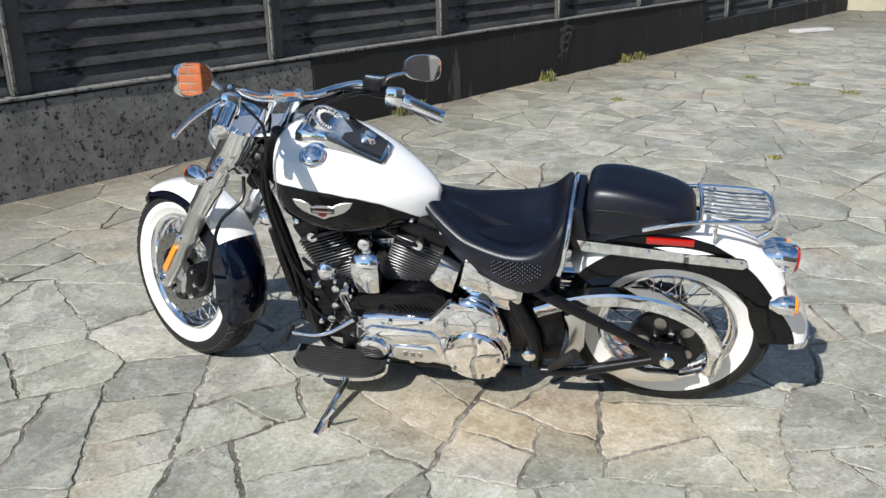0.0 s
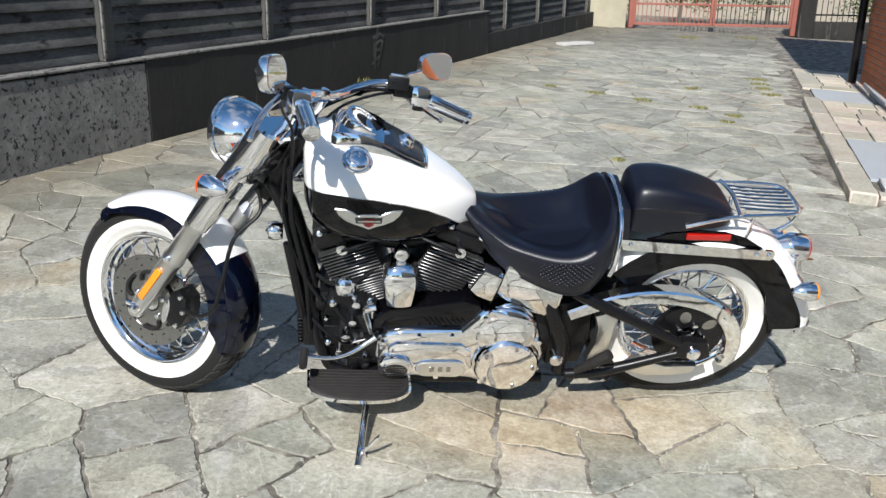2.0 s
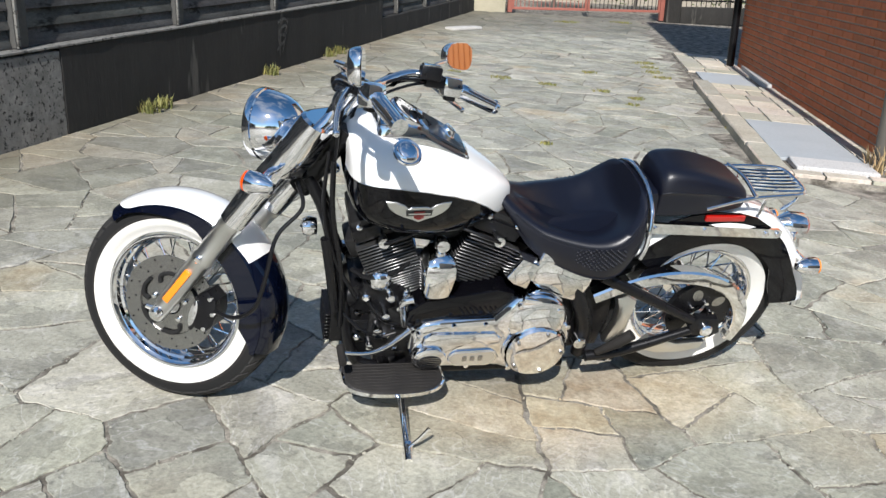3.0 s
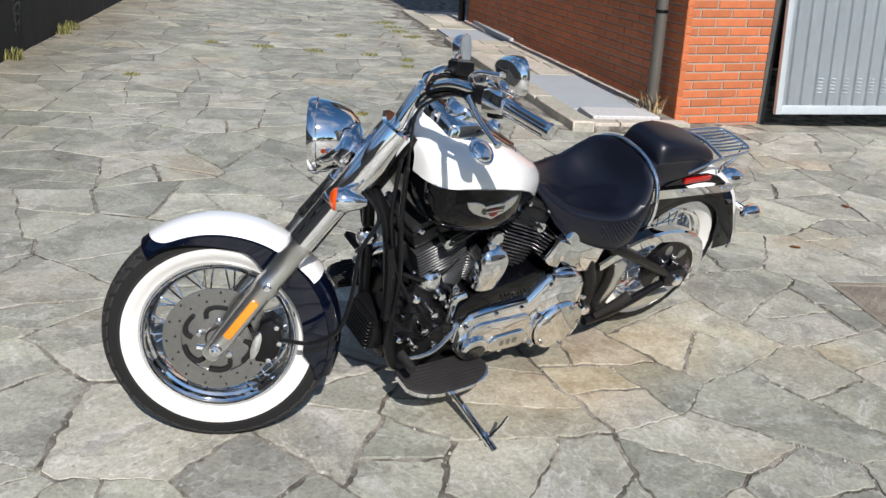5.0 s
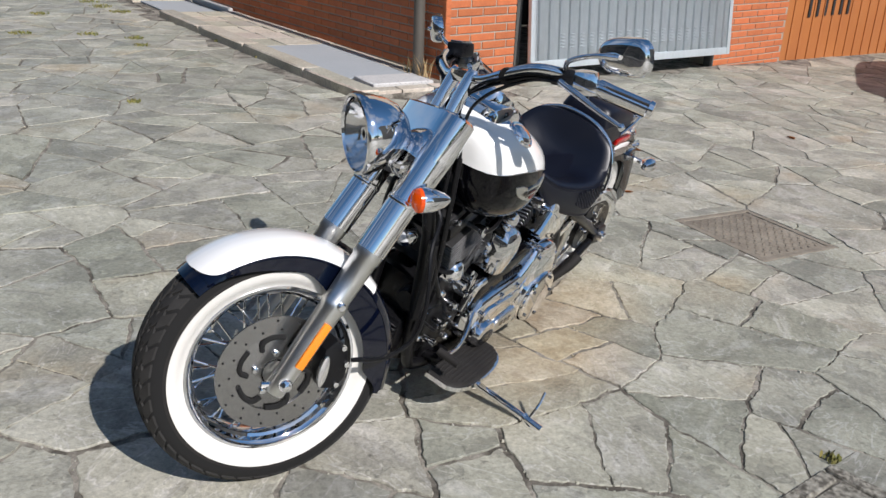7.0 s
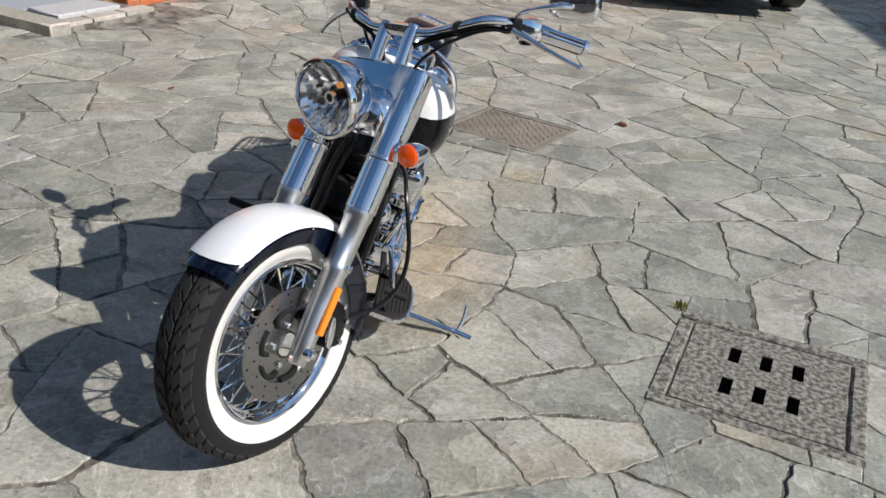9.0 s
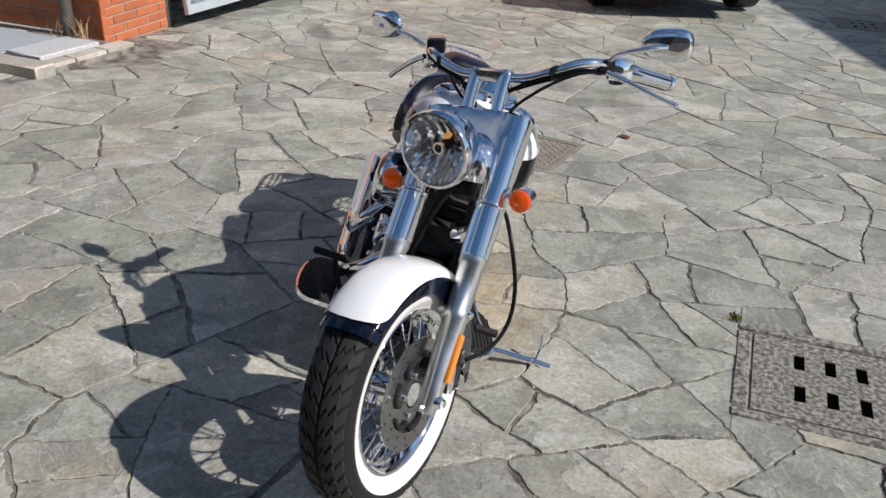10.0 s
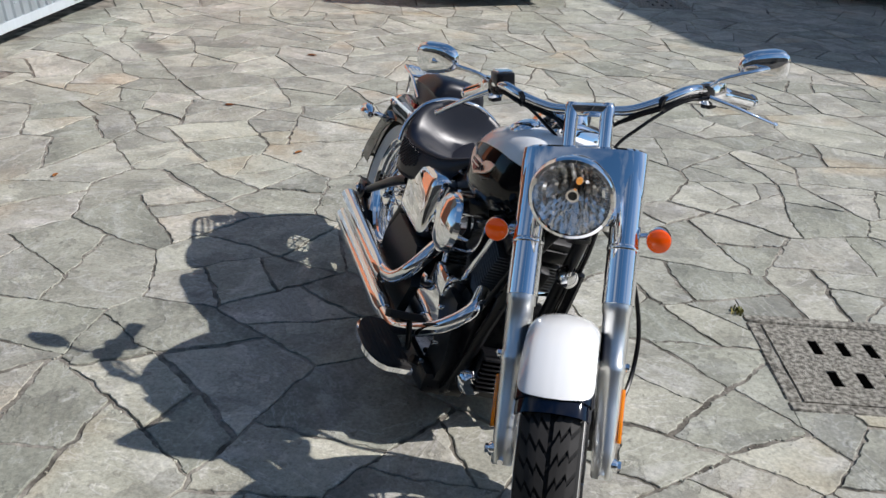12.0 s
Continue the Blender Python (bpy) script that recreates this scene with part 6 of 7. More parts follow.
# floorboards, controls, stand
for s in (1, -1):
    m = Matrix.Translation((1.034 if s > 0 else 1.02, 0.238 if s > 0 else -0.285, 0.2)) @ Matrix.Rotation(radians(-4) * 1, 4, "Y") @ Matrix.Rotation(radians(3) * s, 4, "Z") @ Matrix.Diagonal((1, s, 1, 1))
    half = [(x, 0.066 * math.sqrt(max(0, 1 - (abs(x) / 0.16) ** 2.6))) for x in np.linspace(0.158, -0.158, 24)]
    poly = [(0.158, -0.06)] + half + [(-0.158, -0.06)]
    brd = bpart("floorboard", moved(prism(poly, -0.012, 0.002, 0.0, lambda v: Vector((v.x, v.z, v.y))), m), CHROME, None, "half-moon floorboard with a chrome rim")
    inner = [(x * 0.95, y * 0.92 + (-0.002)) for x, y in poly]
    bpart("rubber_mat", moved(prism(inner, 0.002, 0.012, 0.004, lambda v: Vector((v.x, v.z, v.y))), m), RUBBER, brd, "ribbed black rubber mat")
    for k in range(9):
        y = -0.05 + 0.0125 * k
        xm = 0.145 * (1 - max(0, y / 0.066) ** 2.2) ** 0.5 if y > 0 else 0.145
        bpart("mat_rib", moved(box((0, y, 0.013), (2 * xm * 0.92, 0.005, 0.004), 0.0015, None, 1), m), RUBBER, brd)
    bpart("bracket", tube([(1.05, s * 0.1, 0.15), (1.05, s * 0.19, 0.18)], 0.014, 10, 1), SATIN, brd)
shift = bpart("shift_lever", tube([(0.99, 0.17, 0.335), (1.06, 0.2, 0.3), (1.12, 0.215, 0.29), (1.2, 0.225, 0.305)], [0.009, 0.008, 0.0075, 0.007], 10, 4), CHROME, None, "chrome heel-toe shift lever")
bpart("toe_peg", tube([(1.2, 0.2, 0.305), (1.2, 0.27, 0.305)], 0.012, 12, 1), RUBBER, shift, "rubber toe peg")
bpart("shift_link", tube([(1.0, 0.14, 0.33), (1.02, 0.16, 0.43), (0.99, 0.165, 0.45)], 0.012, 10, 3), CHROME, shift)
pedal = bpart("brake_pedal", tube([(0.97, -0.2, 0.17), (1.06, -0.22, 0.22), (1.1, -0.26, 0.325)], [0.01, 0.009, 0.008], 10, 3), SATIN, None, "black brake pedal")
bpart("pedal_pad", box((1.1, -0.275, 0.335), (0.045, 0.11, 0.022), 0.007, Matrix.Rotation(radians(-25), 3, "Y")), RUBBER, pedal, "ribbed rubber pedal pad")
foot_b = Vector((1.033, 0.52, 0.158))
stand = bpart("side_stand", tube([(1.0, 0.13, 0.135), (1.015, 0.3, 0.145), (1.028, 0.46, 0.156), tuple(foot_b)], [0.013, 0.0115, 0.0115, 0.012], 12, 4), CHROME, None, "chrome side stand resting on the paving")
low = BIKE.inverted() @ (SLOPE @ Vector((-0.41, 2.434, 0.004)))
bpart("stand_foot", tube([(1.024, 0.45, 0.157), (1.03, 0.5, 0.14), tuple(low)], [0.015, 0.016, 0.011], 12, 4), CHROME, stand)
bpart("stand_tang", tube([(1.028, 0.47, 0.158), (1.0, 0.475, 0.2), (0.975, 0.47, 0.235)], 0.005, 8, 4), CHROME, stand)
bpart("stand_pivot", box((1.0, 0.115, 0.135), (0.06, 0.06, 0.05), 0.01), SATIN, stand)

# fuel tank
TX = [(1.205, 0.905, 0.80, 0.05, 0.80), (1.195, 0.925, 0.755, 0.115, 0.80), (1.165, 0.942, 0.70, 0.165, 0.795), (1.10, 0.945, 0.668, 0.192, 0.785), (1.02, 0.93, 0.652, 0.198, 0.775),
      (0.94, 0.902, 0.648, 0.186, 0.765), (0.86, 0.862, 0.648, 0.152, 0.75), (0.79, 0.82, 0.652, 0.108, 0.735), (0.745, 0.788, 0.656, 0.07, 0.722), (0.715, 0.76, 0.664, 0.035, 0.712), (0.708, 0.74, 0.69, 0.02, 0.712)]
TX = curve(TX, 5)


def split_height(x):
    return float(np.interp(x, (0.71, 0.735, 0.77, 0.81, 0.86, 0.92, 1.0, 1.1, 1.17, 1.21), (0.668, 0.676, 0.712, 0.75, 0.786, 0.816, 0.84, 0.852, 0.846, 0.835)))


def tank_ring(row, upper, n=16):
    x, top, bot, hw, zc = row
    zs = min(split_height(x), top - 0.004)
    e = 0.72
    q = (zs - zc) / (top - zc) if zs > zc else (zs - zc) / (zc - bot)
    ts = math.copysign(math.asin(min(1, abs(q) ** (1 / e))), q)
    seq = np.linspace(math.pi / 2, ts, n) if upper else np.linspace(ts, -math.pi / 2, n)
    half = []
    for t in seq:
        c, s = math.cos(t), math.sin(t)
        h = (top - zc) if s > 0 else (zc - bot)
        half.append((hw * max(0, c) ** e, zc + h * math.copysign(abs(s) ** e, s)))
    return half


def tank_side(x, z):
    row = [float(np.interp(x, TX[::-1, 0], TX[::-1, k])) for k in range(5)]
    q = tank_ring(row, True, 30) + tank_ring(row, False, 30)
    zs, ys = [p[1] for p in q][::-1], [p[0] for p in q][::-1]
    return float(np.interp(z, zs, ys))


rings = []
for row in TX:
    h = tank_ring(row, True)
    rings.append([(row[0], y, z) for y, z in h[::-1]] + [(row[0], -y, z) for y, z in h[1:]])
tank = bpart("fuel_tank", loft(rings, closed=False, caps=False), WHITE)
tagged(tank, label="glossy white and black teardrop fuel tank")
for s in (1, -1):
    rings = [[(row[0], s * y, z) for y, z in tank_ring(row, False)] for row in TX]
    bpart("tank_panel", loft(rings, closed=False, caps=False), BLACK, tank, "gloss black side panel")
    bpart("pinstripe", tube([(row[0], s * (tank_ring(row, True)[-1][0] + 0.0005), tank_ring(row, True)[-1][1]) for row in TX[6:-8:2]], 0.0014, 6, 1), ALLOY, tank)
    wing = [(1.112, 0.812), (1.085, 0.813), (1.063, 0.806), (1.05, 0.795), (1.04, 0.80), (1.0, 0.80), (0.99, 0.795), (0.977, 0.803), (0.955, 0.808), (0.93, 0.806), (0.938, 0.79), (0.955, 0.776), (0.98, 0.766), (1.0, 0.761),
            (1.02, 0.752), (1.04, 0.761), (1.06, 0.767), (1.085, 0.778), (1.102, 0.792)]
    emb = bpart("tank_badge", prism(wing, 0.0, 0.004, 0.001, lambda v, s=s: Vector((v.x, s * (tank_side(v.x, v.z) + v.y), v.z)), 1), ALLOY, tank, "silver winged badge")
    on_badge = lambda v, s=s: Vector((v.x, s * (tank_side(v.x, v.z) + v.y), v.z))
    bar_ = bpart("badge_bar", prism([(1.058, 0.791), (0.984, 0.791), (0.986, 0.773), (1.055, 0.773)], 0.004, 0.0055, 0.0, on_badge), DIAL, emb, "dark badge bar")
    bpart("badge_centre", prism([(1.036, 0.788), (1.006, 0.788), (1.008, 0.768), (1.021, 0.762), (1.034, 0.768)], 0.0045, 0.007, 0.0, on_badge), ENAMEL, emb, "red badge centre")
    bpart("badge_line", prism([(1.05, 0.783), (0.99, 0.783), (0.99, 0.779), (1.05, 0.779)], 0.007, 0.008, 0.0, on_badge), ALLOY, bar_)
    nrm = np.array([-0.1, s * 0.52, 0.85])
    cap = np.array([1.056, s * 0.124, 0.921])
    bpart("tank_cap", lathe([(-0.02, 0.039), (0.003, 0.04), (0.007, 0.037), (0.006, 0.032), (0.011, 0.028), (0.015, 0.018), (0.016, 0.0)], cap, nrm, 32), CHROME, tank, "chrome tank cap")
dr = []
for x, z, w in ((1.13, 0.955, 0.045), (1.112, 0.974, 0.07), (1.03, 0.969, 0.08), (0.94, 0.918, 0.07), (0.875, 0.879, 0.061), (0.862, 0.868, 0.057)):
    base = z - 0.07
    dr.append([(x + 0.012, w + 0.012, base), (x + 0.004, w + 0.002, z - 0.012), (x, w - 0.006, z - 0.002), (x - 0.002, 0, z + 0.002), (x, -w + 0.006, z - 0.002), (x + 0.004, -w - 0.002, z - 0.012), (x + 0.012, -w - 0.012, base)])
dash = bpart("dash_console", loft(curve(np.array(dr).reshape(len(dr), -1), 4).reshape(-1, 7, 3)), CHROME, tank, "chrome tank-top dash console", 30)
dn = np.array([-0.56, 0, 0.83])
pl = []
for x, z, w in ((0.985, 0.946, 0.06), (0.94, 0.9225, 0.06), (0.885, 0.8895, 0.051), (0.873, 0.882, 0.048)):
    pl.append([(x, w, z - 0.004), (x - 0.001, w - 0.004, z + 0.001), (x - 0.001, -w + 0.004, z + 0.001), (x, -w, z - 0.004)])
bpart("dash_insert", loft(pl), DIAL, dash, "gloss black dash insert")
sp = np.array([1.04, 0, 0.968])
spd = bpart("speedometer", lathe([(-0.03, 0.058), (0.004, 0.06), (0.012, 0.057), (0.012, 0.05), (0.006, 0.049)], sp, dn, 40), CHROME, dash, "round speedometer")
bpart("dial_face", lathe([(0.0065, 0.0495), (0.0065, 0.0)], sp, dn, 40), DIAL, spd, "black dial")
tang = np.cross(dn, (0, 1, 0))
tang /= np.linalg.norm(tang)
for k in range(24):
    a = radians(-140 + 280 * k / 23)
    v = math.cos(a) * -tang + math.sin(a) * np.array([0, 1.0, 0])
    bpart("dial_mark", tube([sp + dn * 0.0075 + v * 0.031, sp + dn * 0.0075 + v * (0.041 if k % 2 else 0.044)], 0.0026, 4, 1), PRINT, spd)
bpart("switch_knob", lathe([(0, 0.026), (0.006, 0.026), (0.012, 0.02), (0.022, 0.018), (0.024, 0.0)], (0.925, 0, 0.912), dn, 28), CHROME, dash, "chrome ignition knob")

# saddle
SEAM = curve([(0.748, 0, 0.752), (0.735, 0.045, 0.746), (0.69, 0.075, 0.71), (0.633, 0.108, 0.678), (0.59, 0.13, 0.665), (0.488, 0.163, 0.655), (0.42, 0.171, 0.666), (0.373, 0.168, 0.694), (0.337, 0.15, 0.736),
              (0.318, 0.122, 0.77), (0.309, 0.07, 0.791), (0.307, 0, 0.797)], 4)
HEM = curve([(0.742, 0, 0.715), (0.728, 0.055, 0.705), (0.695, 0.09, 0.66), (0.656, 0.118, 0.607), (0.60, 0.143, 0.568), (0.50, 0.18, 0.535), (0.43, 0.197, 0.53), (0.365, 0.19, 0.55), (0.322, 0.176, 0.61),
             (0.298, 0.15, 0.66), (0.285, 0.08, 0.69), (0.282, 0, 0.70)], 4)
HEM[:, 1] *= 0.96
for edge_ in (SEAM, HEM):                      # the back of the saddle, drawn a little forwards and down
    back = np.clip((0.46 - edge_[:, 0]) / 0.14, 0, 1)
    edge_[:, 0] += 0.016 * back
    edge_[:, 2] -= 0.012 * back
SPINE = np.array([(0.47 + (x - 0.47) * 0.62, 0.0, np.interp(0.47 + (x - 0.47) * 0.62, (0.36, 0.41, 0.46, 0.52, 0.58, 0.64, 0.7), (0.668, 0.636, 0.622, 0.626, 0.65, 0.694, 0.733))) for x, y, z in SEAM])
mid = np.array([0.5, 0, 0])


def whole(half):
    return [tuple(p) for p in half] + [(x, -y, z) for x, y, z in half[-2:0:-1]]


def skirt_at(t):
    """From the seam of the seat (0) down to the hem of its skirt (1)."""
    q = SEAM + (HEM - SEAM) * t
    out = q - SPINE
    out[:, 2] = 0
    out /= np.maximum(1e-6, np.linalg.norm(out, axis=1))[:, None]
    return q + out * (0.004 + 0.02 * math.sin(math.pi * min(1, 0.25 + t * 0.75)))


loops = []
for f in (0.04, 0.2, 0.38, 0.55, 0.7, 0.83, 0.93, 1.0):
    p = SPINE + (SEAM - SPINE) * f
    p[:, 2] = SPINE[:, 2] + (SEAM[:, 2] - SPINE[:, 2]) * (0.25 * f + 0.75 * f ** 2.4) + 0.006 * math.sin(math.pi * f ** 3)
    loops.append(whole(p))
loops += [whole(skirt_at(t)) for t in (0.04, 0.12, 0.25, 0.45, 0.65, 0.82, 0.94)]
loops.append(whole(HEM))
loops.append(whole(SPINE * np.array([1, 1, 0]) + (HEM - SPINE) * np.array([0.85, 0.85, 0]) + HEM * np.array([0, 0, 1])))
seat = bpart("saddle", loft(loops), LEATHER, None, "wide black leather saddle with woven side panels", 60)
for s in (1, -1):
    for t, q in ((0.1, 0.0022), (0.17, 0.0014), (0.93, 0.0025)):
        bpart("piping", tube([(x, s * y, z) for x, y, z in skirt_at(t)[8:-6:2]], q, 6, 2), LEATHER, seat)
    side = skirt_at(0.5)[16:34]
    wv = bmesh.new()
    for i in range(-11, 12):
        for j in range(-5, 6):
            if (i + j) % 2 or (i / 11) ** 2 + (j / 5.4) ** 2 > 1:
                continue
            x, z = 0.452 + 0.0072 * i, 0.606 + 0.0072 * j + 0.0016 * i * (-1 if i < 0 else 0.4)
            pick = [skirt_at(t)[16:34] for t in (0.3, 0.5, 0.7, 0.85)]
            zs = [float(np.interp(x, p[::-1, 0], p[::-1, 2])) for p in pick]
            ys = [float(np.interp(x, p[::-1, 0], p[::-1, 1])) for p in pick]
            y = float(np.interp(z, zs[::-1], ys[::-1]))
            box((x, s * (y + 0.001), z), (0.0078, 0.006, 0.0078), 0.0024, Matrix.Rotation(radians(45), 3, "Y"), 1, wv)
    tagged(bpart("woven_panel", wv, LEATHER, seat, "basket-weave leather panel"), kind="stuff")
rail = [(0.328, 0.194, 0.61), (0.317, 0.189, 0.65), (0.311, 0.171, 0.701), (0.305, 0.135, 0.75), (0.302, 0.07, 0.784), (0.302, 0, 0.792)]
bpart("seat_rail", tube(rail + [(x, -y, z) for x, y, z in rail[-2::-1]], 0.0075, 10, 5), CHROME, seat, "chrome strip round the saddle back")
bpart("back_pad", box((0.284, 0, 0.705), (0.05, 0.2, 0.15), 0.02, Matrix.Rotation(radians(8), 3, "Y")), LEATHER, seat, "black leather pad behind the saddle")
PX = [(0.264, 0.795, 0.694, 0.074), (0.257, 0.822, 0.692, 0.088), (0.23, 0.838, 0.693, 0.097), (0.16, 0.838, 0.698, 0.102), (0.08, 0.822, 0.706, 0.1), (0.01, 0.8, 0.712, 0.093), (-0.03, 0.778, 0.718, 0.082), (-0.046, 0.755, 0.724, 0.066)]
rings = []
for x, top, bot, hw in curve(PX, 4):
    h = top - bot
    half = curve([(0, top), (0.5 * hw, top - 0.001), (0.78 * hw, top - 0.07 * h), (0.92 * hw, top - 0.2 * h), (1.0 * hw, top - 0.36 * h), (1.0 * hw, top - 0.42 * h), (0.965 * hw, top - 0.5 * h), (0.96 * hw, top - 0.75 * h), (0.93 * hw, bot)], 3)
    rings.append([(x, y, z) for y, z in half] + [(x, -y, z) for y, z in half[:0:-1]])
pil = bpart("pillion_pad", loft(rings), LEATHER, None, "black leather pillion pad", 50)
for s in (1, -1):
    bpart("piping", tube([(x, s * hw * 1.0, top - 0.4 * (top - bot)) for x, top, bot, hw in PX[1:-1]], 0.0025, 6, 4), LEATHER, pil)

# rear fender
RR = 0.385
crown = mirrored([(RR, 0.0), (RR - 0.002, 0.034), (RR - 0.008, 0.062), (RR - 0.02, 0.079), (RR - 0.045, 0.087), (RR - 0.06, 0.089)])
phis = np.radians(np.linspace(38, 178, 60))
rfen = bpart("rear_fender", arc_sheet(RC, phis, crown, -0.004, lambda ph: -0.03 * smoothstep(ph, radians(152), radians(178))), WHITE)
tagged(rfen, label="white rear fender with black side panels")
for s in (1, -1):
    rings = []
    for ph in np.linspace(38, 177.5, 60):
        a = math.radians(ph)
        top = min(0.319 / max(0.2, math.sin(a) - 0.06 * math.cos(a)), RR - 0.03 - 0.012 * smoothstep(ph, 122, 145))
        low = 0.268 - 0.03 * smoothstep(ph, 140, 170) - 0.012 * smoothstep(ph, 60, 38)
        d = -0.03 * smoothstep(ph, 152, 178)
        rings.append([(RC[0] + (r - d) * math.cos(a), s * y, RC[1] + (r - d) * math.sin(a)) for r, y in ((top, 0.0892), ((top + low) / 2, 0.0915), (low, 0.0905))])
    bm = loft(rings, closed=False, caps=False)
    bmesh.ops.recalc_face_normals(bm, faces=bm.faces)
    bmesh.ops.solidify(bm, geom=bm.faces[:], thickness=-0.003)
    bpart("side_panel", bm, BLACK, rfen, "gloss black side panel")
    scal = [(0.2, 0.668), (0.13, 0.69), (0.05, 0.702), (-0.03, 0.699), (-0.1, 0.68), (-0.16, 0.645), (-0.17, 0.63), (0.0, 0.64), (0.2, 0.655)]
    bpart("scallop", prism(scal, s * 0.084, s * 0.0895, 0.0), BLACK, rfen, "black painted scallop")
    strut = bpart("fender_strut", prism([(0.285, 0.672), (0.27, 0.634), (-0.187, 0.61), (-0.197, 0.618), (-0.197, 0.636), (-0.187, 0.643)], s * 0.0915, s * 0.101, 0.0), CHROME, rfen, "chrome fender strut")
    for x, z in ((0.25, 0.652), (0.08, 0.645), (-0.14, 0.629), (-0.18, 0.627)):
        bpart("strut_bolt", lathe([(0.098, 0.009), (0.107, 0.008), (0.109, 0)], (x, 0, z), (0, s, 0), 12), CHROME, strut)
    bpart("side_marker", box((0.02, s * 0.092, 0.684), (0.135, 0.012, 0.02), 0.004), RED, rfen, "red side reflector")
    c = np.array([-0.315, s * 0.142, 0.527])
    sig = bpart("turn_signal", lathe([(-0.05, 0.0), (-0.046, 0.012), (-0.02, 0.027), (0.015, 0.031), (0.02, 0.03), (0.02, 0.02)], c, (-1, 0, 0), 28), CHROME, None, "chrome bullet rear turn signal")
    bpart("lens", lathe([(0.019, 0.0295), (0.028, 0.027), (0.034, 0.015), (0.036, 0)], c, (-1, 0, 0), 24), AMBER, sig, "amber lens")
    bpart("stalk", tube([c, c + (-0.0, -s * 0.09, -0.005), (-0.33, s * 0.03, 0.52)], 0.01, 10, 3), CHROME, sig)
bpart("fender_tip", arc_sheet(RC, np.radians(np.linspace(176.5, 180, 4)), [(r + 0.0325, y * 1.02) for r, y in crown], -0.006), CHROME, rfen, "chrome fender tip trim")
tail = bpart("tail_light", lathe([(-0.03, 0.02), (0.0, 0.038), (0.012, 0.045), (0.06, 0.047), (0.066, 0.045)], (-0.272, 0, 0.594), (-1, 0, -0.1), 32), CHROME, None, "chrome tail light with a red lens")
bpart("lens", lathe([(0.065, 0.044), (0.076, 0.038), (0.082, 0.018), (0.083, 0)], (-0.272, 0, 0.594), (-1, 0, -0.1), 28), RED, tail, "red lens")
bpart("mount", box((-0.318, 0, 0.55), (0.03, 0.08, 0.09), 0.012, Matrix.Rotation(radians(14), 3, "Y")), CHROME, tail)
bpart("tail_bracket", tube([(-0.225, 0.02, 0.665), (-0.262, 0.02, 0.7), (-0.275, 0.02, 0.75)], [0.008, 0.006, 0.005], 10, 3), CHROME, tail, "slim chrome bracket")

# luggage rack
rz = 0.764
loop = [(0.1, 0.098, 0.722), (0.02, 0.1, 0.748), (-0.06, 0.094, 0.76), (-0.16, 0.088, rz), (-0.225, 0.078, rz), (-0.248, 0.05, rz), (-0.252, 0.0, rz)]
rack = bpart("luggage_rack", tube(loop + [(x, -y, z) for x, y, z in loop[-2::-1]], 0.0065, 10, 5), CHROME, None, "chrome tubular luggage rack")
bpart("cross_tube", tube([(-0.055, 0.098, rz), (-0.06, 0.0, rz + 0.012), (-0.055, -0.098, rz)], 0.0065, 10, 4), CHROME, rack)
for k in range(7):
    y = -0.06 + 0.02 * k
    bpart("slat", tube([(-0.058, y, rz + 0.006), (-0.15, y, rz), (-0.245 + abs(y) * 0.15, y, rz)], 0.004, 8, 3), CHROME, rack)
for s in (1, -1):
    bpart("foot", tube([(-0.1, s * 0.09, rz), (-0.1, s * 0.08, 0.69)], 0.006, 8, 1), CHROME, rack)

# rear drive
spr = bpart("sprocket", lathe([(0.095, 0.03), (0.1, 0.05), (0.1, 0.1), (0.092, 0.115), (0.112, 0.115), (0.112, 0.03)], (0, 0, 0.318), (0, 1, 0), 48), SATIN, None, "black rear belt pulley")
for k in range(5):
    a = 2 * math.pi * k / 5
    bpart("window", prism(ellipse(0.074 * math.cos(a), 0.318 + 0.074 * math.sin(a), 0.024, 0.018, 18, a), 0.1115, 0.1135, 0), STEEL, spr)
    bpart("pulley_bolt", lathe([(0.11, 0.009), (0.125, 0.009), (0.127, 0)], (0.042 * math.cos(a + 0.6), 0, 0.318 + 0.042 * math.sin(a + 0.6)), (0, 1, 0), 10), CHROME, spr)
gpts = curve([(0.4, 0.405), (0.3, 0.452), (0.2, 0.478), (0.1, 0.482), (0.0, 0.462), (-0.085, 0.415), (-0.135, 0.345), (-0.15, 0.27), (-0.135, 0.21)], 5)
rings = []
for k, (x, z) in enumerate(gpts):
    t = np.gradient(gpts, axis=0)[k]
    nn = np.array([t[1], -t[0]]) / np.linalg.norm(t)
    w = 0.02 + 0.006 * math.sin(math.pi * k / (len(gpts) - 1))
    rings.append([(x - nn[0] * w, 0.1, z - nn[1] * w), (x - nn[0] * w, 0.134, z - nn[1] * w), (x - nn[0] * (w - 0.006), 0.14, z - nn[1] * (w - 0.006)), (x + nn[0] * (w - 0.006), 0.14, z + nn[1] * (w - 0.006)),
                  (x + nn[0] * w, 0.134, z + nn[1] * w), (x + nn[0] * w, 0.1, z + nn[1] * w)])
bpart("belt_guard", loft(rings), CHROME, None, "chrome belt guard", 30)
bpart("lower_guard", prism([(0.2, 0.19), (0.12, 0.16), (0.03, 0.16), (-0.04, 0.175), (-0.05, 0.205), (0.05, 0.2), (0.16, 0.235)], 0.115, 0.138, 0.006), ALLOY, None, "bright lower belt deflector")
bpart("guard_bracket", prism([(0.315, 0.395), (0.285, 0.41), (0.245, 0.385), (0.25, 0.27), (0.285, 0.2), (0.32, 0.21), (0.298, 0.29), (0.3, 0.35)], 0.1, 0.13, 0.008), ALLOY, None, "bright cast guard bracket")
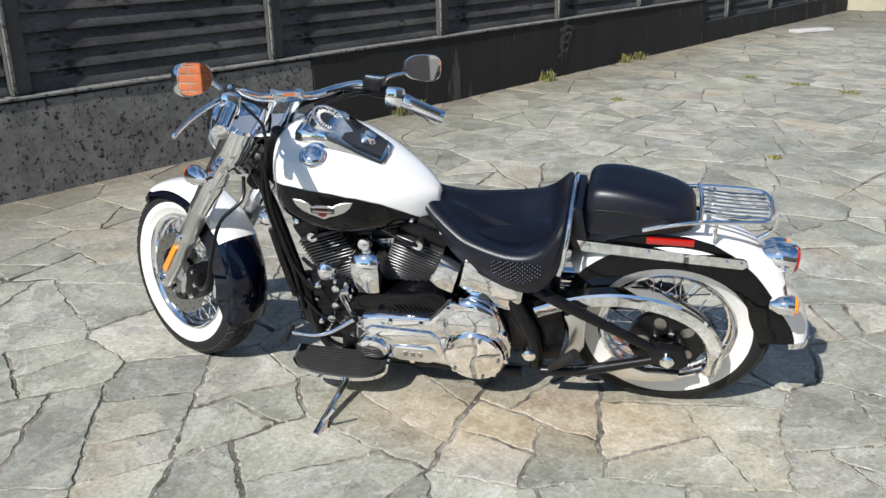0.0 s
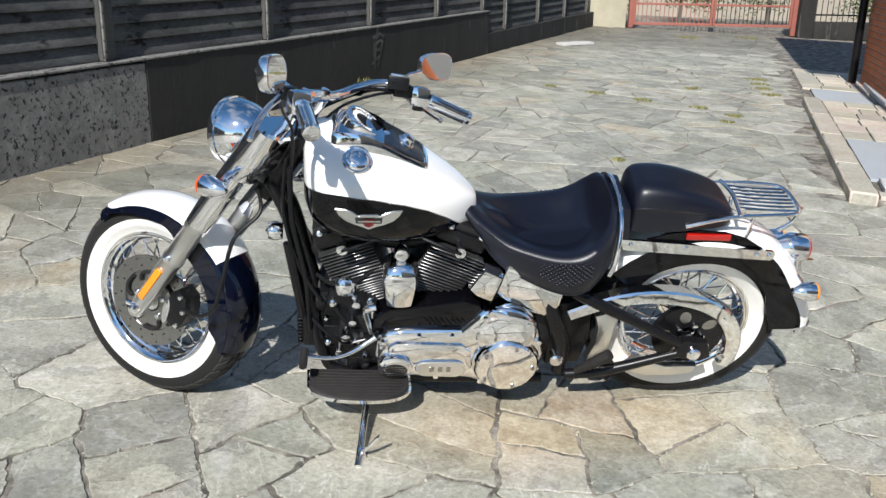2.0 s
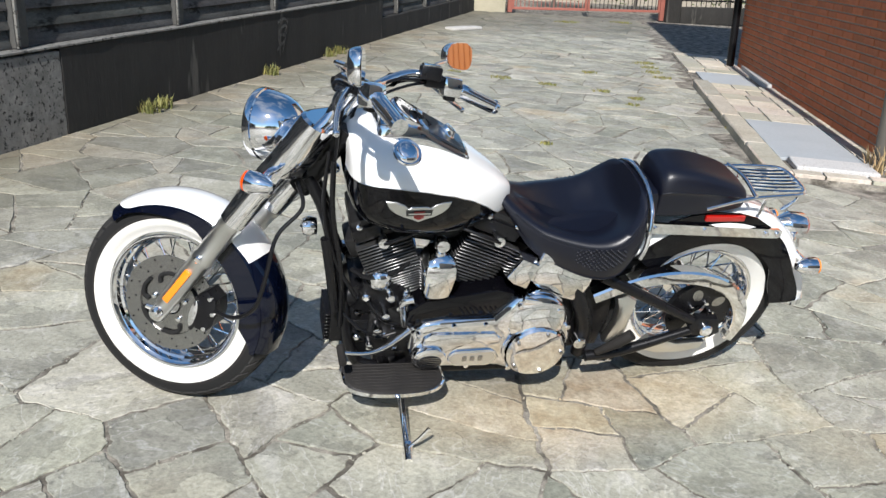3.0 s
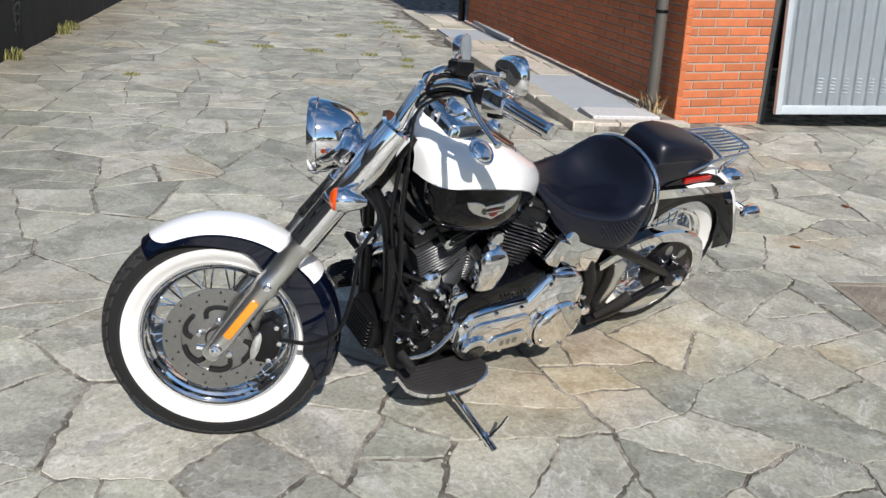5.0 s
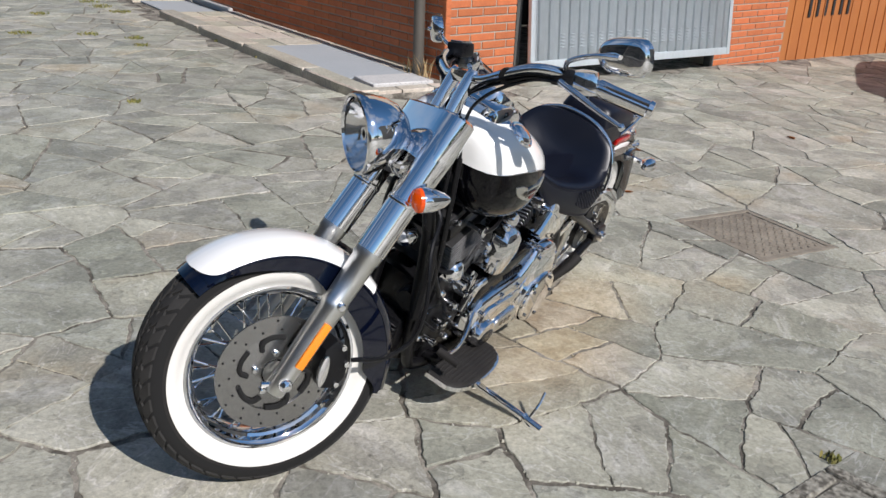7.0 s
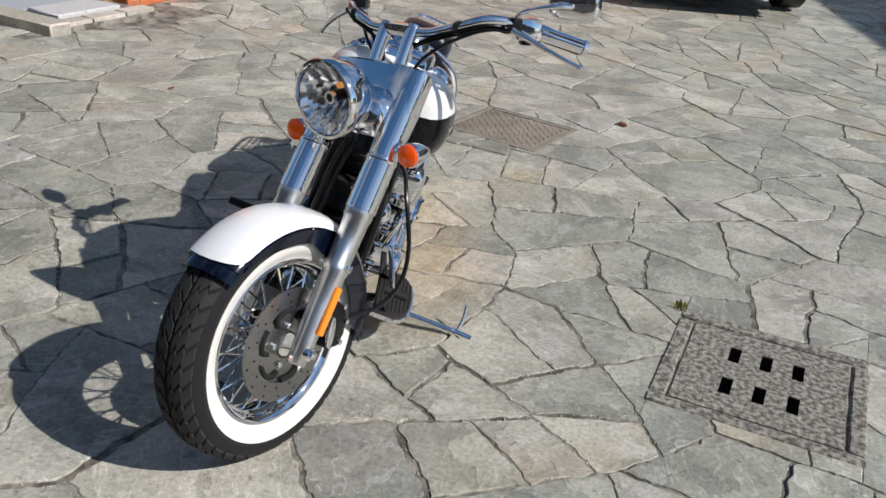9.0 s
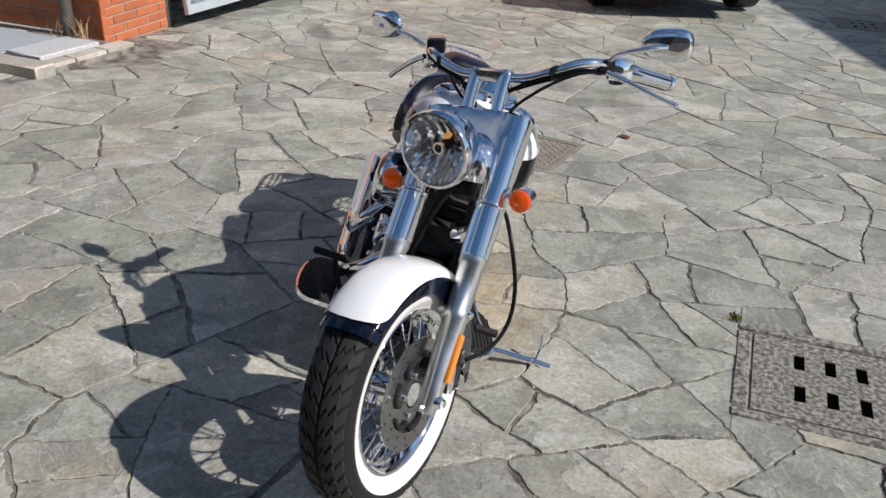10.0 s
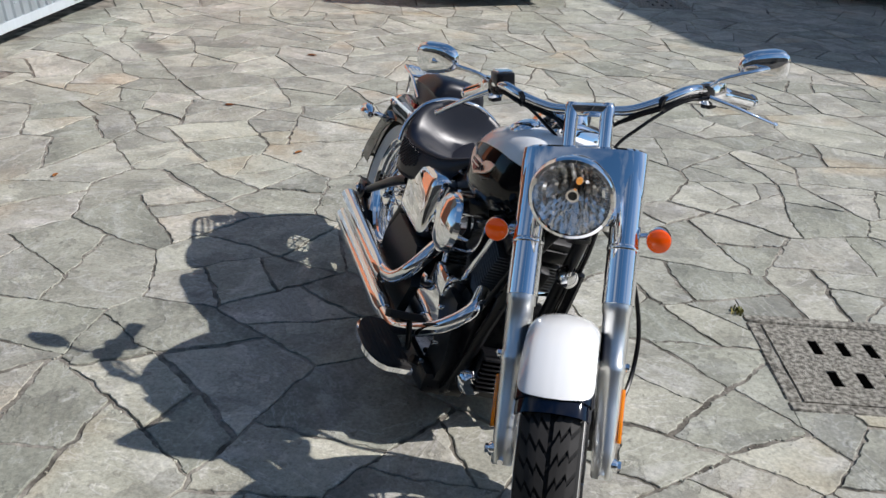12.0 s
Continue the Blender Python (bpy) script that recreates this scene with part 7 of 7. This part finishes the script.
# black sheet added where the gap behind the swingarm reads dark
bpart("inner_guard", prism([(0.44, 0.17), (0.44, 0.42), (0.33, 0.44), (0.31, 0.3), (0.33, 0.18)], 0.075, 0.1, 0.008), SATIN, None, "added black plate filling the dark gap behind the swingarm")

# ---- bricks ----
def brick_mesh(l, h, d):
    me = bpy.data.meshes.new("brick")
    bm = box((0, 0, 0), (l, d, h), 0.004, None, 1)
    bm.to_mesh(me)
    bm.free()
    me.materials.append(BRICK)
    return me


CH, BL, JT = 0.068, 0.25, 0.012
FULL = {}


def brick_run(owner, start, along, out, length, z0, z1, limit, stretch=None, seed=1):
    """Courses of bricks on a wall face: those within `stretch` are parts of their own, the rest one joined part."""
    rng = np.random.default_rng(seed)
    turn = Matrix((tuple(along) + (0,), tuple(-out) + (0,), (0, 0, 1, 0), (0, 0, 0, 1))).transposed()
    rest, made = bmesh.new(), 0
    for c in range(int((z1 - z0) / CH)):
        z, s = z0 + (c + 0.5) * CH, -(BL * 0.5 + JT) * (c % 2)
        while s < length - 0.02:
            a, b = max(0, s), min(length, s + BL)
            s += BL + JT
            if b - a < 0.03:
                continue
            key = round(b - a, 3)
            if key not in FULL:
                FULL[key] = brick_mesh(key, CH - JT, 0.05)
            p = start + along * ((a + b) / 2) + out * rng.uniform(-0.002, 0.002)
            m = Matrix.Translation((p.x, p.y, HOUSE_Z + z)) @ turn
            if made < limit and stretch[0] <= (a + b) / 2 <= stretch[1] and stretch[2] <= z <= stretch[3]:
                ob = new("brick", FULL[key])
                ob.parent, ob.matrix_world = owner, m
                made += 1
            else:
                own = bmesh.new()
                own.from_mesh(FULL[key])
                bmesh.ops.transform(own, matrix=m, verts=own.verts)
                me = bpy.data.meshes.new("tmp")
                own.to_mesh(me)
                own.free()
                rest.from_mesh(me)
                bpy.data.meshes.remove(me)
    if len(rest.verts):
        ob = part("brickwork", rest, BRICK, owner, crease=30)
        tagged(ob, kind="stuff")
    else:
        rest.free()


brick_run(wall_corner, house(0, 0, 0) + HN * -0.027, HU, HN, D0, -0.42, 3.0, 300, (0, 1, -1, 4), 2)
brick_run(wall_pillar, house(D1, 0, 0) + HN * -0.027, HU, HN, P1 - D1, -0.48, 3.0, 300, (0, 2, -1, 1.6), 3)
brick_run(wall_side, house(0, 0.0, 0) + HS * -0.027, HW, HS, 5.95, -0.2, 3.0, 300, (0, 3.0, -0.3, 1.6), 4)


# ---- slabs of the yard ----
def clip(poly, n, d):
    out = []
    for i in range(len(poly)):
        a, b = poly[i], poly[(i + 1) % len(poly)]
        da, db = a @ n - d, b @ n - d
        if da <= 0:
            out.append(a)
        if da * db < 0:
            out.append(a + (b - a) * da / (da - db))
    return out


def in_yard(x, y):
    p = Vector((x, y, 0))
    if (p - FB).dot(FN) < -0.1:
        return False
    if (p - K0).dot(KN) > -0.12 and (p - HC).dot(HN) < 0.1:
        return False
    if (p - K0).dot(KN) > -0.1 and (p - K0).dot(KD) > -0.05 and (p - HC).dot(HU) < 0.2:
        return False
    if (p - G0).dot(Vector((-GD.y, GD.x, 0))) > -0.15:
        return False
    return -7 < x < 14 and -8 < y < 17.5


rng = np.random.default_rng(21)
ST, TURN = 0.6, radians(24)
seeds = {}
for i in range(-24, 32):
    for j in range(-28, 44):
        u, v = (i + 0.5 * (j % 2) + rng.uniform(-0.42, 0.42)) * ST * 1.2, (j + rng.uniform(-0.42, 0.42)) * ST * 0.92
        seeds[i, j] = np.array([u * math.cos(TURN) - v * math.sin(TURN) + 2, u * math.sin(TURN) + v * math.cos(TURN) + 2])


def area(poly):
    q = np.array(poly)
    return abs(np.sum(q[:, 0] * np.roll(q[:, 1], -1) - q[:, 1] * np.roll(q[:, 0], -1))) / 2


def split(poly, r, out):
    """Breaks a large stone across its length until every piece is of a size that can be laid."""
    a = area(poly)
    if a < r.choice((0.07, 0.1, 0.14, 0.19, 0.26)) or len(poly) < 3:
        out.append(poly)
        return
    q = np.array(poly)
    c = q.mean(axis=0)
    w, vec = np.linalg.eigh(np.cov((q - c).T))
    ang = math.atan2(vec[1, 1], vec[0, 1]) + r.normal(0, 0.3)
    n = np.array([math.cos(ang), math.sin(ang)])
    d = c @ n + r.uniform(-0.16, 0.16) * math.sqrt(a)
    for half in (clip(poly, n, d), clip(poly, -n, -d)):
        if len(half) > 2:
            split(half, r, out)


def warped(p, fine, own=0.0):
    """The same crooked lines for both stones beside a joint."""
    v = Vector((p[0], p[1], 0.4))
    s = Vector(noise.noise_vector(v * 1.4)) * 0.05 + Vector(noise.noise_vector(v * 5.0)) * 0.016
    if fine:
        s += Vector(noise.noise_vector(v * 17.0)) * 0.012 + Vector(noise.noise_vector(Vector((p[0] * 48.0, p[1] * 48.0, own)))) * 0.007
    return np.array([p[0] + s.x, p[1] + s.y])


def shrunk(poly):
    """Every side drawn in by half of its joint; joints run from a hair to a finger wide."""
    out = list(poly)
    for a, b in zip(poly, poly[1:] + poly[:1]):
        l = np.linalg.norm(b - a)
        if l < 0.01:
            continue
        m = (a + b) / 2
        g = 0.0032 + 0.011 * max(0, noise.noise(Vector((*m * 2.3, 7.0))) + 0.2)
        n = np.array([b[1] - a[1], a[0] - b[0]]) / l
        out = clip(out, n, a @ n - g)
        if len(out) < 3:
            return []
    return out


def around_covers(poly):
    """Slabs are cut to fit round the covers."""
    todo = [poly]
    for c, a, hw, hh in ((GC, ga, 0.303, 0.303), (GC2, ga2, 0.303, 0.303), (MC, ma, 0.262, 0.292)):
        ax, ay, o = np.array([math.cos(a), math.sin(a)]), np.array([-math.sin(a), math.cos(a)]), np.array([c.x, c.y])
        done = []
        for q in todo:
            u, v = [(p - o) @ ax for p in q], [(p - o) @ ay for p in q]
            if max(u) < -hw or min(u) > hw or max(v) < -hh or min(v) > hh:
                done.append(q)
                continue
            mid = clip(clip(q, ax, o @ ax + hw), -ax, -(o @ ax) + hw) if len(q) > 2 else []
            for piece in (clip(q, -ax, -(o @ ax) - hw), clip(q, ax, o @ ax - hw), clip(mid, -ay, -(o @ ay) - hh) if mid else [], clip(mid, ay, o @ ay - hh) if mid else []):
                if len(piece) > 2 and area(piece) > 0.002:
                    done.append(piece)
        todo = done
    return todo


def slab_data(outline, r):
    """Top, worn edge and side of one slab."""
    c = outline.mean(axis=0)
    n = len(outline)
    tx, ty, dz = r.uniform(-0.007, 0.007), r.uniform(-0.007, 0.007), r.uniform(-0.0025, 0.002)
    verts = []
    for k, (shrink, drop) in enumerate(((0.004, 0.0), (0.001, 0.002), (0.0, 0.02))):
        for p in outline:
            wear = shrink * (0.5 + abs(noise.noise(Vector((p[0] * 9, p[1] * 9, 1.0)))) * 1.6)
            q = p + (c - p) / max(0.05, np.linalg.norm(c - p)) * wear
            verts.append((q[0], q[1], dz - drop + tx * (q[0] - c[0]) + ty * (q[1] - c[1])))
    faces = [tuple(range(n))]
    for k in range(2):
        faces += [(k * n + i, (k + 1) * n + i, (k + 1) * n + (i + 1) % n, k * n + (i + 1) % n) for i in range(n)]
    return verts, faces, c


pavement = tagged(new("pavement"), "yard paved with irregular split grey gneiss slabs in crazy paving", "", "", "structure")
pavement.matrix_world = SLOPE
cells = []
for (i, j), p in seeds.items():
    if not (-8 < p[0] < 15 and -9 < p[1] < 18.5):
        continue
    poly = [p + np.array(q) for q in ((-2, -2), (2, -2), (2, 2), (-2, 2))]
    for a in range(-3, 4):
        for b in range(-3, 4):
            q = seeds.get((i + a, j + b))
            if q is None or (a == 0 and b == 0) or len(poly) < 3:
                continue
            d = q - p
            l = np.linalg.norm(d)
            poly = clip(poly, d / l, (p + q) @ d / l / 2)
    if len(poly) < 3:
        continue
    stones = []
    split(poly, rng, stones)
    for q in stones:
        c = np.array(q).mean(axis=0)
        if in_yard(*c):
            q = shrunk(q)
            if len(q) > 2 and area(q) > 0.004:
                cells.append((c, q))
centre = np.array([-0.4, 2.1])
cells.sort(key=lambda c: np.hypot(*((c[0] - centre) * np.array([0.8, 1.0]))))
near, far_v, far_f = 0, [], []
fence_n, fence_d = np.array([FN.x, FN.y]), FB.x * FN.x + FB.y * FN.y
for order, (p, poly) in enumerate(cells):
    close = order < 900
    out = []
    for a, b in zip(poly, poly[1:] + poly[:1]):
        l = np.linalg.norm(b - a)
        m = max(1, int(l / (0.014 if order < 300 else 0.05 if close else 0.16)))
        for s in range(m):
            out.append(warped(a + (b - a) * s / m, close, order * 1.7))
    out = clip(out, -fence_n, -fence_d - 0.004)
    if len(out) < 3:
        continue
    for piece in around_covers(out):
        vs, fs, c = slab_data(np.array(piece), rng)
        if near < 300:
            me = bpy.data.meshes.new("slab")
            me.from_pydata([(x - c[0], y - c[1], z) for x, y, z in vs], [], fs)
            me.materials.append(STONE)
            ob = new("slab", me)
            ob.parent = pavement
            ob.location = (c[0], c[1], 0)
            near += 1
        else:
            n0 = len(far_v)
            far_v += vs
            far_f += [tuple(n0 + i for i in f) for f in fs]
me = bpy.data.meshes.new("slabs_beyond")
me.from_pydata(far_v, [], far_f)
me.materials.append(STONE)
ob = new("slabs_beyond", me)
ob.parent = pavement
tagged(ob, kind="stuff")

# crumbs of stone and mortar lying in the joints
crumb_v, crumb_f = [], []
for order, (p, poly) in enumerate(cells[:1100]):
    for a, b in zip(poly, poly[1:] + poly[:1]):
        l = np.linalg.norm(b - a)
        m = (a + b) / 2
        rich = max(0, noise.noise(Vector((*m * 1.1, 3.0))) + 0.15)
        for _ in range(int(l * 60 * rich)):
            q = warped(a + (b - a) * rng.random(), True) + rng.normal(0, 0.006, 2)
            if (np.hypot(q[0] - GC.x, q[1] - GC.y) < 0.36) or (np.hypot(q[0] - MC.x, q[1] - MC.y) < 0.3) or q @ fence_n < fence_d:
                continue
            r = rng.uniform(0.002, 0.006)
            n0, spin = len(crumb_v), rng.uniform(0, 6.28)
            for k in range(5):
                w = spin + 1.2566 * k
                rr = r * rng.uniform(0.7, 1.5)
                crumb_v.append((q[0] + rr * math.cos(w), q[1] + rr * math.sin(w), -0.008))
                crumb_v.append((q[0] + rr * 0.6 * math.cos(w), q[1] + rr * 0.6 * math.sin(w), -0.004 + r * rng.uniform(0.5, 1.0)))
            for k in range(5):
                j = (k + 1) % 5
                crumb_f.append((n0 + 2 * k, n0 + 2 * j, n0 + 2 * j + 1, n0 + 2 * k + 1))
            crumb_f.append(tuple(n0 + 2 * k + 1 for k in range(5)))
me = bpy.data.meshes.new("joint_crumbs")
me.from_pydata(crumb_v, [], crumb_f)
me.materials.append(STONE)
ob = new("joint_crumbs", me)
ob.parent = pavement
tagged(ob, label="loose crumbs of mortar in the joints", kind="stuff")
